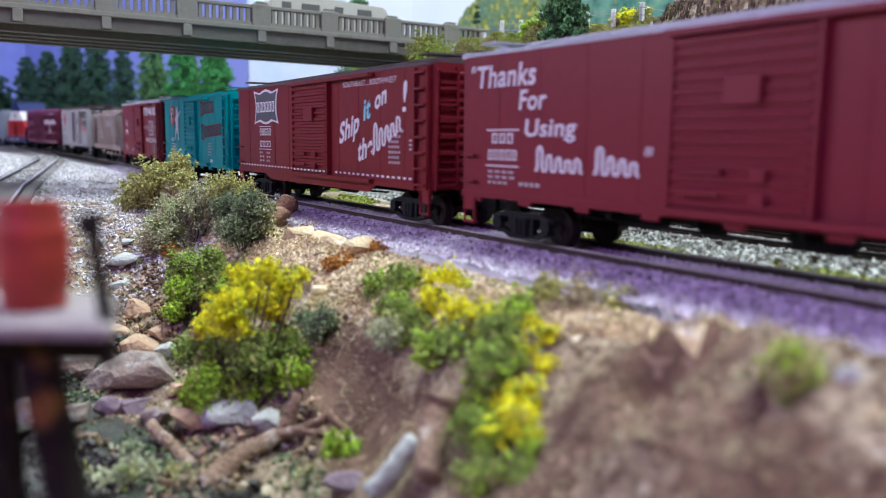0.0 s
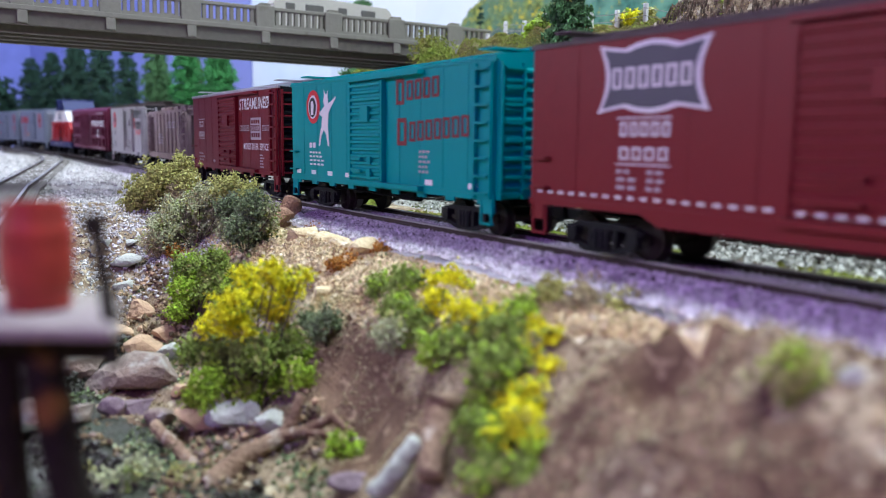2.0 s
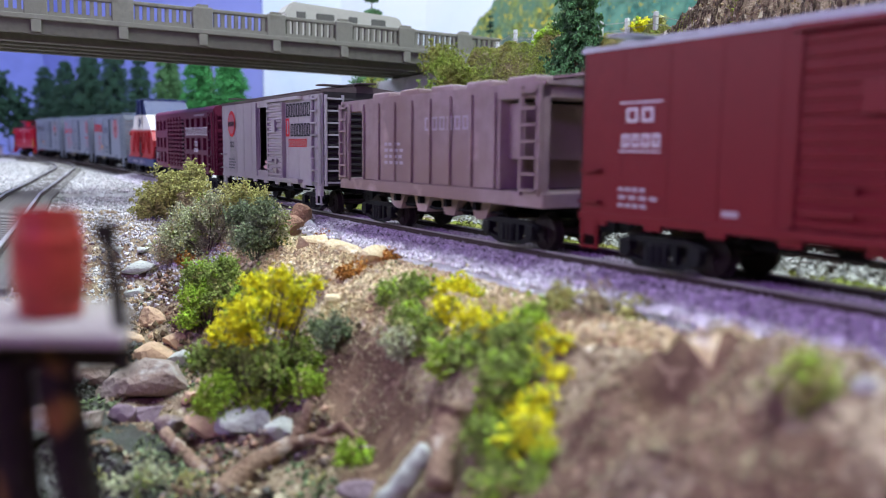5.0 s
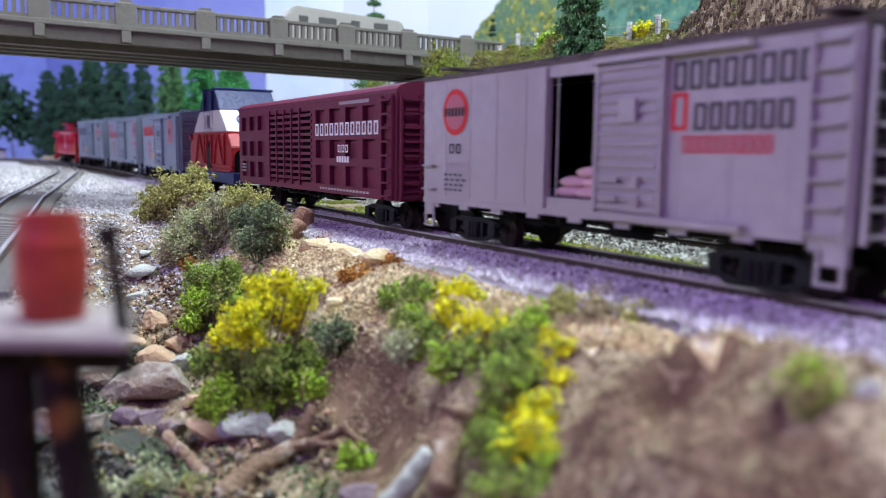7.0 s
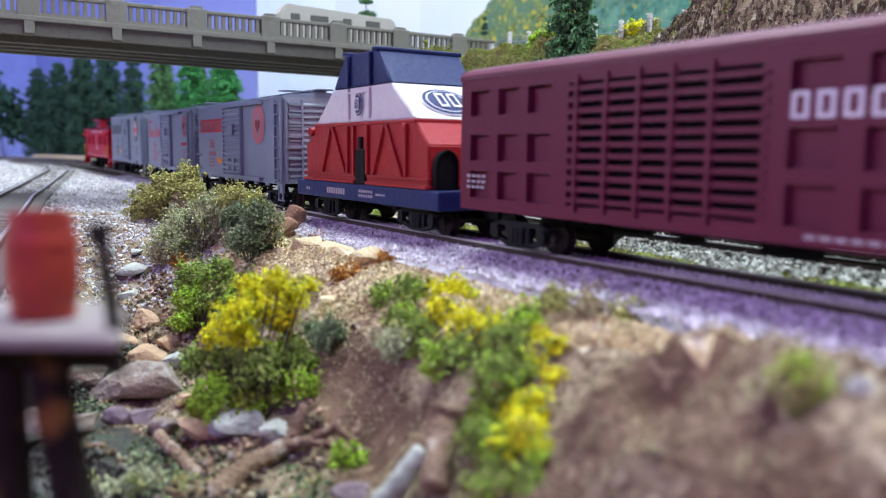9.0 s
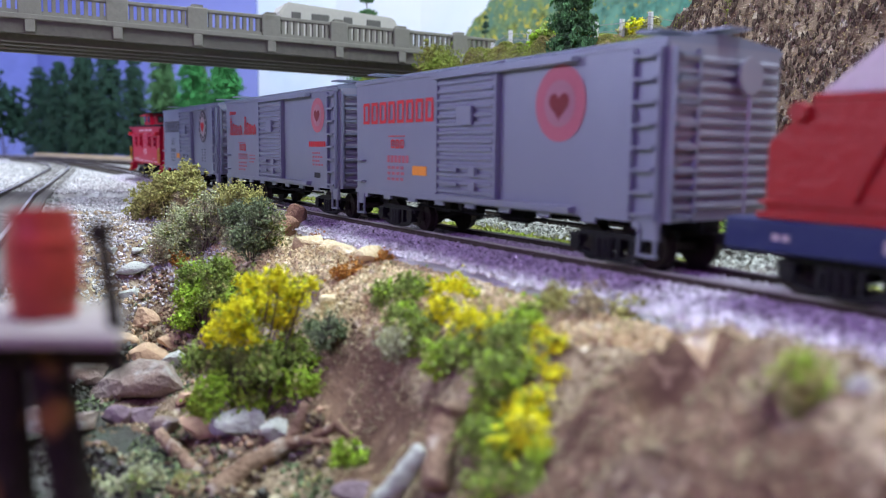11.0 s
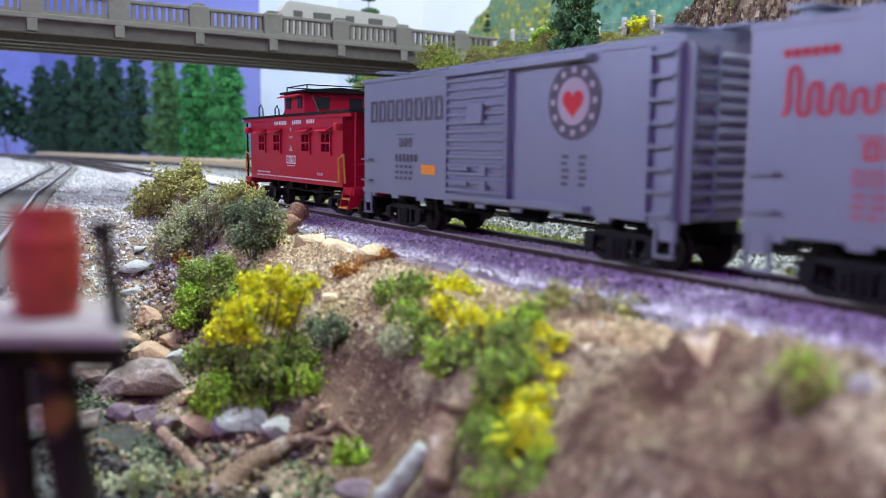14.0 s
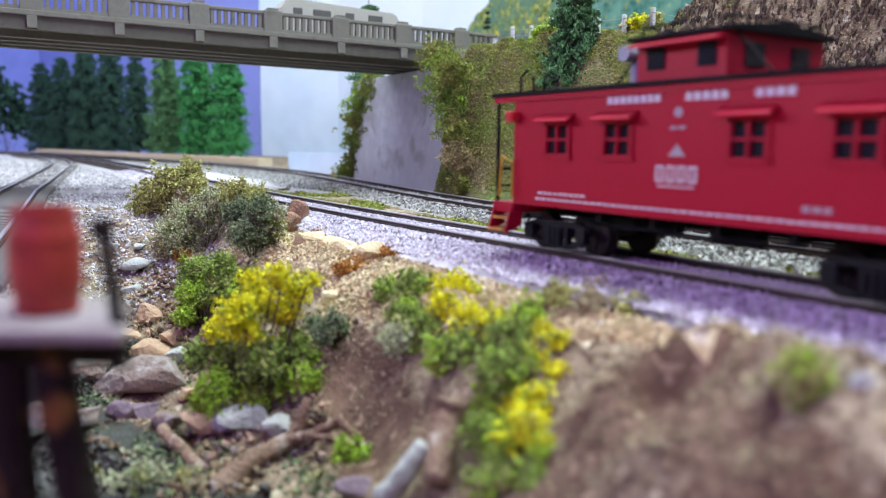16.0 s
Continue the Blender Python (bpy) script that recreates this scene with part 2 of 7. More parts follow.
def hill(x, y):
    """Height of the high ground behind the tracks, with its broken face."""
    foot = 0.154 - 0.030 * smooth((x + 0.44) / 0.05) + 0.006 * n3(x * 14, 3.1) + 0.003 * n3(x * 45, 1.7) + 0.016 * smooth((-0.405 - x) / 0.03)
    up = smooth((y - foot) / (0.030 + 0.022 * smooth((x + 0.42) / 0.1)))
    left = smooth((x + 0.545) / 0.04)
    top = 0.091 + 0.003 * n3(x * 25, y * 25, 2) - 0.012 * smooth((x + 0.38) / 0.2) + 0.05 * smooth((x + 0.27) / 0.05) * smooth((y - 0.145) / 0.04) + 0.009 * smooth((y - 0.195) / 0.02)
    ledge = 0.004 * n3(x * 60, y * 60, 5) + 0.003 * n3(x * 140, y * 140, 8)
    return up * left * (top + ledge * 1.5)


def ground(x, y):
    z = grade(x) - 0.0050
    if y > 0.11:
        z += hill(x, y)
    fall = smooth((x + 0.37) / 0.15) * smooth((-0.016 - 0.020 * smooth((x + 0.16) / 0.12) - y) / 0.055)
    z -= 0.040 * fall
    if -0.55 < x < 0.2 and y < 0.004:
        z -= 0.0028 * smooth((0.002 - y) / 0.010)
        k = smooth((-0.008 - y) / 0.015) * smooth((x + 0.50) / 0.12)
        z += k * (0.0040 * n3(x * 38, y * 38, 1) + 0.0026 * n3(x * 90, y * 90, 2) + 0.0012 * n3(x * 260, y * 260, 3))
        z += 0.0030 * abs(n3(x * 60, y * 60, 31)) * smooth((x + 0.33) / 0.04) * smooth((-0.008 - y) / 0.006)
        z += 0.006 * smooth((x + 0.17) / 0.05) * smooth((-0.016 - y) / 0.012) * n3(x * 24 + 0.7, y * 24, 4)
        z += 0.010 * math.exp(-((x + 0.055) / 0.03) ** 2 - ((y + 0.052) / 0.022) ** 2)
        z -= 0.011 * smooth(hollow(x, y) * 2.2)
        z -= 0.0045 * smooth(ravine(x, y) * 1.5)
        near = smooth((x + 0.125) / 0.03) * smooth((-0.022 - y) / 0.012)
        z += near * (0.0032 * abs(n3(x * 75, y * 75, 12)) + 0.0022 * n3(x * 170, y * 170, 13))
        z += 0.007 * math.exp(-((x + 0.295) / 0.008) ** 2 - ((y + 0.001) / 0.005) ** 2)
    else:
        z += 0.0008 * n3(x * 90, y * 90, 2)
    return z


def hollow(x, y):
    """Above nought where red-brown earth lies bare in a pit of the near bank."""
    return 1.0 - math.hypot((x + 0.0680) / 0.0090, (y + 0.0415) / 0.0070) + 0.5 * n3(x * 90, y * 90, 9)


def ravine(x, y):
    """Above nought in the bare wash between the bushes."""
    u, v = x + 0.152, y + 0.0465
    c, w = 0.97, -0.24
    return 1.0 - math.hypot((u * c + v * w) / 0.032, (v * c - u * w) / 0.0095) + 0.5 * n3(x * 80, y * 80, 19)


def sand_edge(x):
    """Lower edge of the pale sand on the crest."""
    return -0.036 - 0.014 * n3(x * 40, 5) + 0.007 * smooth((x + 0.16) / 0.05) - 0.010 * smooth((x + 0.100) / 0.03) + 0.016 * smooth((x + 0.066) / 0.014)


def spread(a, b, fine_a, fine_b, n_coarse, step):
    """Grid lines from a to b, close together between fine_a and fine_b."""
    lo = list(np.linspace(a, fine_a, n_coarse, endpoint=False))
    mid = list(np.arange(fine_a, fine_b, step))
    return lo + mid + list(np.linspace(fine_b, b, n_coarse))


def build_ground():
    xs, ys = spread(-2.6, 2.15, -0.62, 0.03, 30, 0.0020), spread(-0.95, 0.8, -0.13, 0.21, 22, 0.0020)
    verts = [(x, y, ground(x, y)) for x in xs for y in ys]
    n = len(ys)
    faces = [(i * n + j, (i + 1) * n + j, (i + 1) * n + j + 1, i * n + j + 1) for i in range(len(xs) - 1) for j in range(n - 1)]
    me = bpy.data.meshes.new("ground")
    me.from_pydata(verts, [], faces)
    ob = part("ground", me, M_DIRT, flat=False)
    me.materials.append(M_TURF)
    me.materials.append(M_SAND)
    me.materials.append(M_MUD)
    me.materials.append(M_RED)
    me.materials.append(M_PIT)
    me.materials.append(M_STONE)
    me.materials.append(M_GRAVEL)
    me.materials.append(M_DULL)
    for poly in me.polygons:
        c = poly.center
        if c.y > 0.112 and -0.50 < c.x < -0.262 + 0.015 * n3(c.y * 60, c.z * 60) and c.z > -0.003:
            poly.material_index = 1
        elif c.z < grade(c.x) and -0.75 < c.x < 0.05 and -0.0305 < c.y - track_y(c.x) < 0.022:
            poly.material_index = 6
        elif c.z < grade(c.x) and -0.0285 < c.y - siding(c.x)[1] < 0.022 and -0.9 < c.x < 0.05:
            poly.material_index = 8
        elif c.x < -0.43 and -0.2 < c.y < 0.2 and c.z < grade(c.x):
            poly.material_index = 7
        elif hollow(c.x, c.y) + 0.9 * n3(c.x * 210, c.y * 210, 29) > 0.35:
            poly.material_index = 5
        elif -0.105 < c.x < -0.03 and c.y < -0.036 and n3(c.x * 60, c.y * 60, 23) > 0.14 - 0.30 * smooth((-0.044 - c.y) / 0.008):
            poly.material_index = 4
        elif ravine(c.x, c.y) > 0 and c.y < sand_edge(c.x) + 0.006:
            poly.material_index = 4
        elif -0.33 < c.x < -0.03 and sand_edge(c.x) < c.y < 0.0:
            poly.material_index = 2
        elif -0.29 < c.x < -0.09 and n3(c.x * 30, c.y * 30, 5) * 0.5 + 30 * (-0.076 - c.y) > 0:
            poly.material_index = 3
    tagged(ob, "sandy brown scenery ground with a gully and banks", "ground", kind="structure")


build_ground()


def build_backdrop():
    def wall(name, pts, mat_, z0=-0.3, z1=1.2):
        bm = bmesh.new()
        for (x0, y0), (x1, y1) in zip(pts, pts[1:]):
            d = Vector((x1 - x0, y1 - y0)).normalized()
            o = Vector((-d.y, d.x)) * -0.02
            vs = [(x0, y0), (x1, y1), (x1 + o.x, y1 + o.y), (x0 + o.x, y0 + o.y)]
            lo = [bm.verts.new((*v, z0)) for v in vs]
            hi = [bm.verts.new((*v, z1)) for v in vs]
            for k in range(4):
                bm.faces.new((lo[k], lo[(k + 1) % 4], hi[(k + 1) % 4], hi[k]))
            bm.faces.new(hi), bm.faces.new(lo[::-1])
        return part(name, bm, mat_)
    ob = wall("backdrop", [(2.2, 0.47), (-0.95, 0.47), (-1.15, 0.44), (-1.30, 0.37)], M_SKY)
    # this stretch is coloured as dimly and violet as the corner is lit
    side = wall("backdrop_side", [(-1.302, 0.368), (-1.95, 0.12), (-2.2, -0.9)], M_SKY_DIM)
    tagged(side, "corner backdrop with dim violet light put into its colour", "backdrop", kind="structure")
    tagged(ob, "pale blue painted sky backdrop with soft clouds", "backdrop", kind="structure")


build_backdrop()


def build_room():
    """The train room round the layout: aisle wall, end wall, ceiling."""
    m = mat("room_wall_paint", (0.22, 0.21, 0.25), 0.9, vary=0.05, scale=8, bump=0.0)
    for name, q in (("wall_aisle", (-2.3, 2.22, -1.62, -1.6, -0.9, 1.3)), ("wall_end", (2.2, 2.22, -1.6, 0.6, -0.9, 1.3)), ("ceiling", (-2.3, 2.22, -1.6, 0.6, 1.3, 1.32)), ("backdrop_foot", (-0.790, -0.590, 0.204, 0.208, -0.02, 0.019))):
        ob = part(name, slab(*q), M_SKY if name == "backdrop_foot" else m)
        tagged(ob, "white painted foot of the backdrop" if name == "backdrop_foot" else "plain pale ceiling of the train room" if name == "ceiling" else "plain pale wall of the train room", name.split("_")[0], kind="structure")


build_room()


# ---- track ----
def sweep(bm, pts, y0, y1, z0, z1):
    rows = []
    for i, (x, y, z) in enumerate(pts):
        a, b = pts[max(i - 1, 0)], pts[min(i + 1, len(pts) - 1)]
        d = Vector((b[0] - a[0], b[1] - a[1])).normalized()
        rows.append([bm.verts.new((x - d.y * o, y + d.x * o, z + h)) for o, h in ((y0, z0), (y1, z0), (y1, z1), (y0, z1))])
    for a, b in zip(rows, rows[1:]):
        for k in range(4):
            bm.faces.new((a[k], a[(k + 1) % 4], b[(k + 1) % 4], b[k]))
    bm.faces.new(rows[0]), bm.faces.new(rows[-1][::-1])


TIE = slab(-0.0015, 0.0015, -0.0150, 0.0150, -0.0020, 0.0, 0.0002)
TIE_ME = bpy.data.meshes.new("tie")
TIE.to_mesh(TIE_ME)
TIE.free()
TIE_ME.materials.append(M_TIE)


def build_track(label, pts, first, last, pitch=0.0066, ties=None):
    """pts: (x, y, z of the rail head) along the track."""
    root = thing("track", label, "railway track", kind="structure")
    for side in (-1, 1):
        c = side * 0.00875
        bm = bmesh.new()
        sweep(bm, pts, c - 0.0004, c + 0.0004, -0.0013, -0.0004)
        sweep(bm, pts, c - 0.0010, c + 0.0010, -0.0020, -0.0012)
        rail = part("rail", bm, M_RAIL, root, "rust-brown steel rail")
        bm = bmesh.new()
        sweep(bm, pts, c - 0.0006, c + 0.0006, -0.0004, 0.0)
        part("rail_head", bm, M_RAILTOP, rail, "polished rail top")
    run, made = 0.0, 0
    for a, b in zip(pts, pts[1:]):
        L = math.dist(a, b)
        while run < L:
            k = run / L
            x, y, z = (a[i] + (b[i] - a[i]) * k for i in range(3))
            if first <= x <= last and made < 230:
                h = math.atan2(b[1] - a[1], b[0] - a[0])
                ob = new("tie", ties or TIE_ME)
                ob.parent = root
                ob.matrix_basis = Matrix.Translation((x, y, z - 0.0020)) @ Euler((0, 0, h + 0.03 * n3(made * 3.3, 0)), "XYZ").to_matrix().to_4x4()
                made += 1
            run += pitch
        run -= L
    return root


MAIN = [(*line(s)[:2], grade(line(s)[0])) for s in np.arange(2.0, -2.3, -0.01)]
SIDE = [(*siding(x), grade(x)) for x in np.arange(0.25, -1.35, -0.01)]
YARD = [(*yard(s), grade(yard(s)[0]) - 0.001) for s in np.arange(-0.03, 1.15, 0.01)]
build_track("main line with dark ties on pale ballast", MAIN, -1.25, 0.05)
build_track("second line behind the train on weathered ties", SIDE, -1.2, -0.05)
GREY_TIE = TIE_ME.copy()
GREY_TIE.materials.clear()
GREY_TIE.materials.append(mat("bleached_tie_wood", (0.20, 0.18, 0.165), 0.9, vary=0.4, scale=700))
build_track("branch line curving through pale gravel", YARD, -1.2, -0.15, ties=GREY_TIE)


def near_line(x, y, pts):
    return min((x - q[0]) ** 2 + (y - q[1]) ** 2 for q in pts) ** 0.5


def scatter(name, label, material, n, xr, yr, size, keep, seed, lift=0.3, base=ground):
    rng = random.Random(seed)
    P, S = [], []
    while n > 0:
        n -= 1
        u = rng.random()
        x = xr[1] + (xr[0] - xr[1]) * u ** 1.6
        y = rng.uniform(*yr)
        if not keep(x, y):
            continue
        s = rng.uniform(*size)
        P.append((x, y, base(x, y) + s * lift))
        S.append(s)
    ob = part(name, crumbs(P, S, seed, leafy=name == "ballast"), material)
    tagged(ob, label, "gravel", kind="stuff")


def bed(x, y):
    """Ballast: level with the ties between the rails, sloping off outside them."""
    d = abs(y - track_y(x))
    return grade(x) - 0.0021 - 0.14 * max(0.0, d - 0.014)


def bed2(x, y):
    d = abs(y - siding(x)[1])
    return grade(x) - 0.0024 - 0.08 * max(0.0, d - 0.014)


scatter("ballast", "pale grey crushed stone ballast along the main line", M_STONE, 120000, (-0.75, 0.0), (-0.018, 0.085), (0.00028, 0.00066),
        lambda x, y: -0.0310 - 0.003 * n3(x * 60, 0) < y - track_y(x) < 0.023, 11, 0.2, bed)
scatter("ballast", "dull grey ballast round the second line", M_DULL, 46000, (-0.95, -0.03), (0.04, 0.19), (0.0005, 0.001),
        lambda x, y: -0.030 - 0.02 * smooth((-0.45 - x) / 0.1) < y - siding(x)[1] < 0.024 + 0.02 * smooth((-0.45 - x) / 0.1), 12, 0.2, bed2)
scatter("gravel", "pale loose gravel beside the branch line", M_GRAVEL, 62000, (-1.1, -0.22), (-0.15, 0.06), (0.0004, 0.0013),
        lambda x, y: y < track_y(x) - 0.024 - 0.03 * smooth((x + 0.5) / 0.1) and (x < -0.285 + 0.02 * n3(y * 60, 4)), 13, 0.25,
        lambda x, y: ground(x, y) + 0.0012 * smooth((0.02 - abs(y - yard(-0.22 - x)[1])) / 0.008))
scatter("earth_crumbs", "sandy crumbs and grit on the bank", M_EARTH, 30000, (-0.42, -0.02), (-0.11, 0.0), (0.00015, 0.00065),
        lambda x, y: y < min(sand_edge(x), track_y(x) - 0.031) and hollow(x, y) < 0.1 and ravine(x, y) < 0.35 and n3(x * 45, y * 45, 21) + 25 * (y + 0.078) > 0, 14, 0.2)


def tuft_strip(label, material, n, keep, xr, yr, seed, size=(0.0005, 0.0012)):
    rng = random.Random(seed)
    P, S = [], []
    for _ in range(n):
        x, y = rng.uniform(*xr), rng.uniform(*yr)
        if keep(x, y):
            P.append((x, y, max(bed(x, y), ground(x, y)) + rng.uniform(0, 0.0012)))
            S.append(rng.uniform(*size))
    ob = part("grass", crumbs(P, S, seed, leafy=True), material)
    tagged(ob, label, "grass", kind="stuff")


tuft_strip("patchy green grass between the two lines", M_MOSS, 22000,
           lambda x, y: n3(x * 28, y * 40, 4) > -0.02 and track_y(x) + 0.017 < y < siding(x)[1] - 0.018, (-0.5, -0.03), (0.03, 0.12), 21)

# ---- the road bridge, its abutment and the high ground ----
BR = Matrix.Translation((-0.457, 0, 0.0027)) @ Euler((0, 0.015, math.radians(83.57)), "XYZ").to_matrix().to_4x4()


def build_bridge():
    root = thing("road_bridge", "weathered grey concrete road bridge with pierced balustrade", "bridge", BR)
    x0, x1, y1 = -0.52, 0.205, 0.078
    part("deck", slab(x0, x1, -0.0012, y1, 0.0868, 0.0895, 0.0004), M_CONC, root)
    # fascia and girders have the under-deck shade in their colour
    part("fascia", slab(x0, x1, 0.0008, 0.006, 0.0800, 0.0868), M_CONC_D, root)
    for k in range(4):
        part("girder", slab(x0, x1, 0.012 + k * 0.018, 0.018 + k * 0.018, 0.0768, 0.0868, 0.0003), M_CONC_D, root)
    for side, y in ((0, 0.0005), (1, y1 - 0.0045)):
        part("kerb", slab(x0, x1, y, y + 0.004, 0.0895, 0.0915), M_CONC, root)
        part("top_rail", slab(x0, x1, y + 0.0002, y + 0.0038, 0.0992, 0.1012, 0.0004), M_CONC, root)
        xs = [0.0105 + 0.0417 * k for k in range(-12, 5)]
        for k, x in enumerate(xs):
            bm = slab(x - 0.0055, x + 0.0055, y - 0.0012, y + 0.0050, 0.0888, 0.1016, 0.0006)
            box(bm, x - 0.0030, x + 0.0030, y - 0.0006, y + 0.0045, 0.1016, 0.1030)
            part("post", bm, M_CONC, root)
            if side == 0:
                part("bracket", slab(x - 0.0024, x + 0.0024, -0.0014, 0.0008, 0.0806, 0.0868, 0.0003), M_CONC, root)
            for b in range(8):
                xb = x + 0.0055 + (b + 0.5) * (0.0417 - 0.011) / 8
                if xb < x1 - 0.002:
                    part("baluster", slab(xb - 0.0010, xb + 0.0010, y + 0.0008, y + 0.0034, 0.0915, 0.0992), M_CONC, root)


build_bridge()


def build_abutment():
    bm = bmesh.new()
    prism(bm, [(0.160, -0.006), (0.20, -0.006), (0.20, 0.0765), (0.163, 0.0765)], -0.570, -0.396)
    bmesh.ops.bevel(bm, geom=bm.edges[:], offset=0.0008, segments=2, affect="EDGES")
    root = thing("retaining_wall", "stained grey concrete bridge abutment beside the track", "retaining wall", pose(0, 0, 0, 0, 0, 0))
    root.matrix_basis = Matrix.Translation((-0.37, 0.146, 0)) @ Euler((0, 0, -0.10), "XYZ").to_matrix().to_4x4() @ Matrix.Translation((0.37, -0.160, 0))
    part("wall_face", bm, M_WALL, root)
    for k in range(5):
        z = 0.010 + k * 0.0135
        part("board_mark", slab(-0.5695, -0.3965, 0.1600 + 0.0364 * (z + 0.006) * 1.0 - 0.0004, 0.1612 + 0.0364 * (z + 0.006), z, z + 0.0006), M_WALL, root)


build_abutment()


# ---- plants ----
def foam_bush(name, label, at, blobs, stems=6, lean=(0, 0), crumb=(0.0006, 0.0014), seed=1, dense=1.0, category="bush"):
    """blobs: (x, y, z, radius, material, crumbs) about the foot; twigs run from the foot to the blobs."""
    rng = random.Random(seed)
    root = thing(name, label, category, Matrix.Translation(at))
    bm = bmesh.new()
    for i in range(stems):
        b = blobs[i % len(blobs)]
        tip = Vector((b[0], b[1], b[2])) + Vector((rng.uniform(-1, 1), rng.uniform(-1, 1), rng.uniform(-0.5, 0.8))) * b[3] * 0.7
        mid = tip * 0.5 + Vector((rng.uniform(-1, 1), rng.uniform(-1, 1), 0)) * 0.002
        tube(bm, [(tip.x * 0.08, tip.y * 0.08, -0.003), mid, tip], 0.0004, 5, 0.00015)
    part("stem", bm, M_BARK, root)
    per = {}
    for x, y, z, r, m, *amount in blobs:
        n = amount[0] if amount else 6.5e7 * r * r
        # small clusters on an uneven shell
        for _ in range(int(n * dense / 9)):
            d = Vector((rng.gauss(0, 1), rng.gauss(0, 1), rng.gauss(0, 1) * 0.9)).normalized()
            rr = r * (0.80 + 0.75 * n3(d.x * 2.6 + x * 90, d.y * 2.6 + y * 90, d.z * 2.6 + seed)) * rng.uniform(0.30, 1.30) ** 0.8
            c = Vector((x, y, z)) + d * rr
            cl = rng.uniform(0.5, 1.0) * 0.0022
            # now and then a sprig of another shade
            other = {M_YELLOW: (M_LIME, M_OLIVE, M_GREEN), M_GREEN: (M_LIME, M_OLIVE, M_LIME), M_LIME: (M_GREEN, M_OLIVE, M_LIME), M_SAGE: (M_OLIVE, M_GREEN, M_BRUSH)}.get(m)
            odd = rng.choice(other) if other and rng.random() < 0.16 else m
            P, S = per.setdefault(odd.name, ([], [], odd))[:2]
            for _ in range(9):
                P.append(c + Vector((rng.gauss(0, 1), rng.gauss(0, 1), rng.gauss(0, 1))) * cl * 0.55)
                S.append(rng.uniform(*crumb))
    for k, (P, S, m) in enumerate(per.values()):
        part("foliage", crumbs(P, S, seed + k, leafy=True), m, root)
    return root


def on(x, y, dz=0.0):
    return (x, y, ground(x, y) + dz)


def conifer(name, label, at, height, radius, material, seed, whorls=16, trunk=0.12, group="", power=0.75, needle=1.0):
    """A fir: tapered trunk, drooping boughs of small needle clumps."""
    rng = random.Random(seed)
    root = thing(name, label, "conifer tree", Matrix.Translation(at), group)
    bm = bmesh.new()
    tube(bm, [(0, 0, -0.004), (0, 0, height * 0.5), (0, 0, height)], height * 0.014, 7, height * 0.002)
    part("trunk", bm, M_BARK, root)
    P, S = [], []
    bm = bmesh.new()
    for w in range(whorls):
        k = trunk + (1 - trunk) * (w + rng.uniform(0, 0.6)) / whorls
        r = radius * (1 - k) ** power * rng.uniform(0.8, 1.12) + radius * 0.05
        nb = rng.randint(7, 10)
        for b in range(nb):
            a = 2 * math.pi * (b + rng.random() * 0.8) / nb
            L = r * rng.uniform(0.7, 1.15)
            tip = Vector((math.cos(a) * L, math.sin(a) * L, height * k - L * 0.35))
            root_p = Vector((0, 0, height * k))
            tube(bm, [root_p, root_p.lerp(tip, 0.5) + Vector((0, 0, L * 0.06)), tip], height * 0.0022, 3, height * 0.0008)
            for q in range(13):
                t = 0.25 + 0.75 * q / 12
                c = root_p.lerp(tip, t)
                for _ in range(6):
                    P.append(c + Vector((rng.gauss(0, 1), rng.gauss(0, 1), rng.gauss(-0.3, 0.8))) * L * 0.10)
                    S.append(height * needle * rng.uniform(0.006, 0.012))
    part("branchwork", bm, M_BARK, root)
    part("needles", crumbs(P, S, seed, squash=(0.35, 1.1), leafy=True, stretch=(1, 1, 1.5)), material, root)
    return root


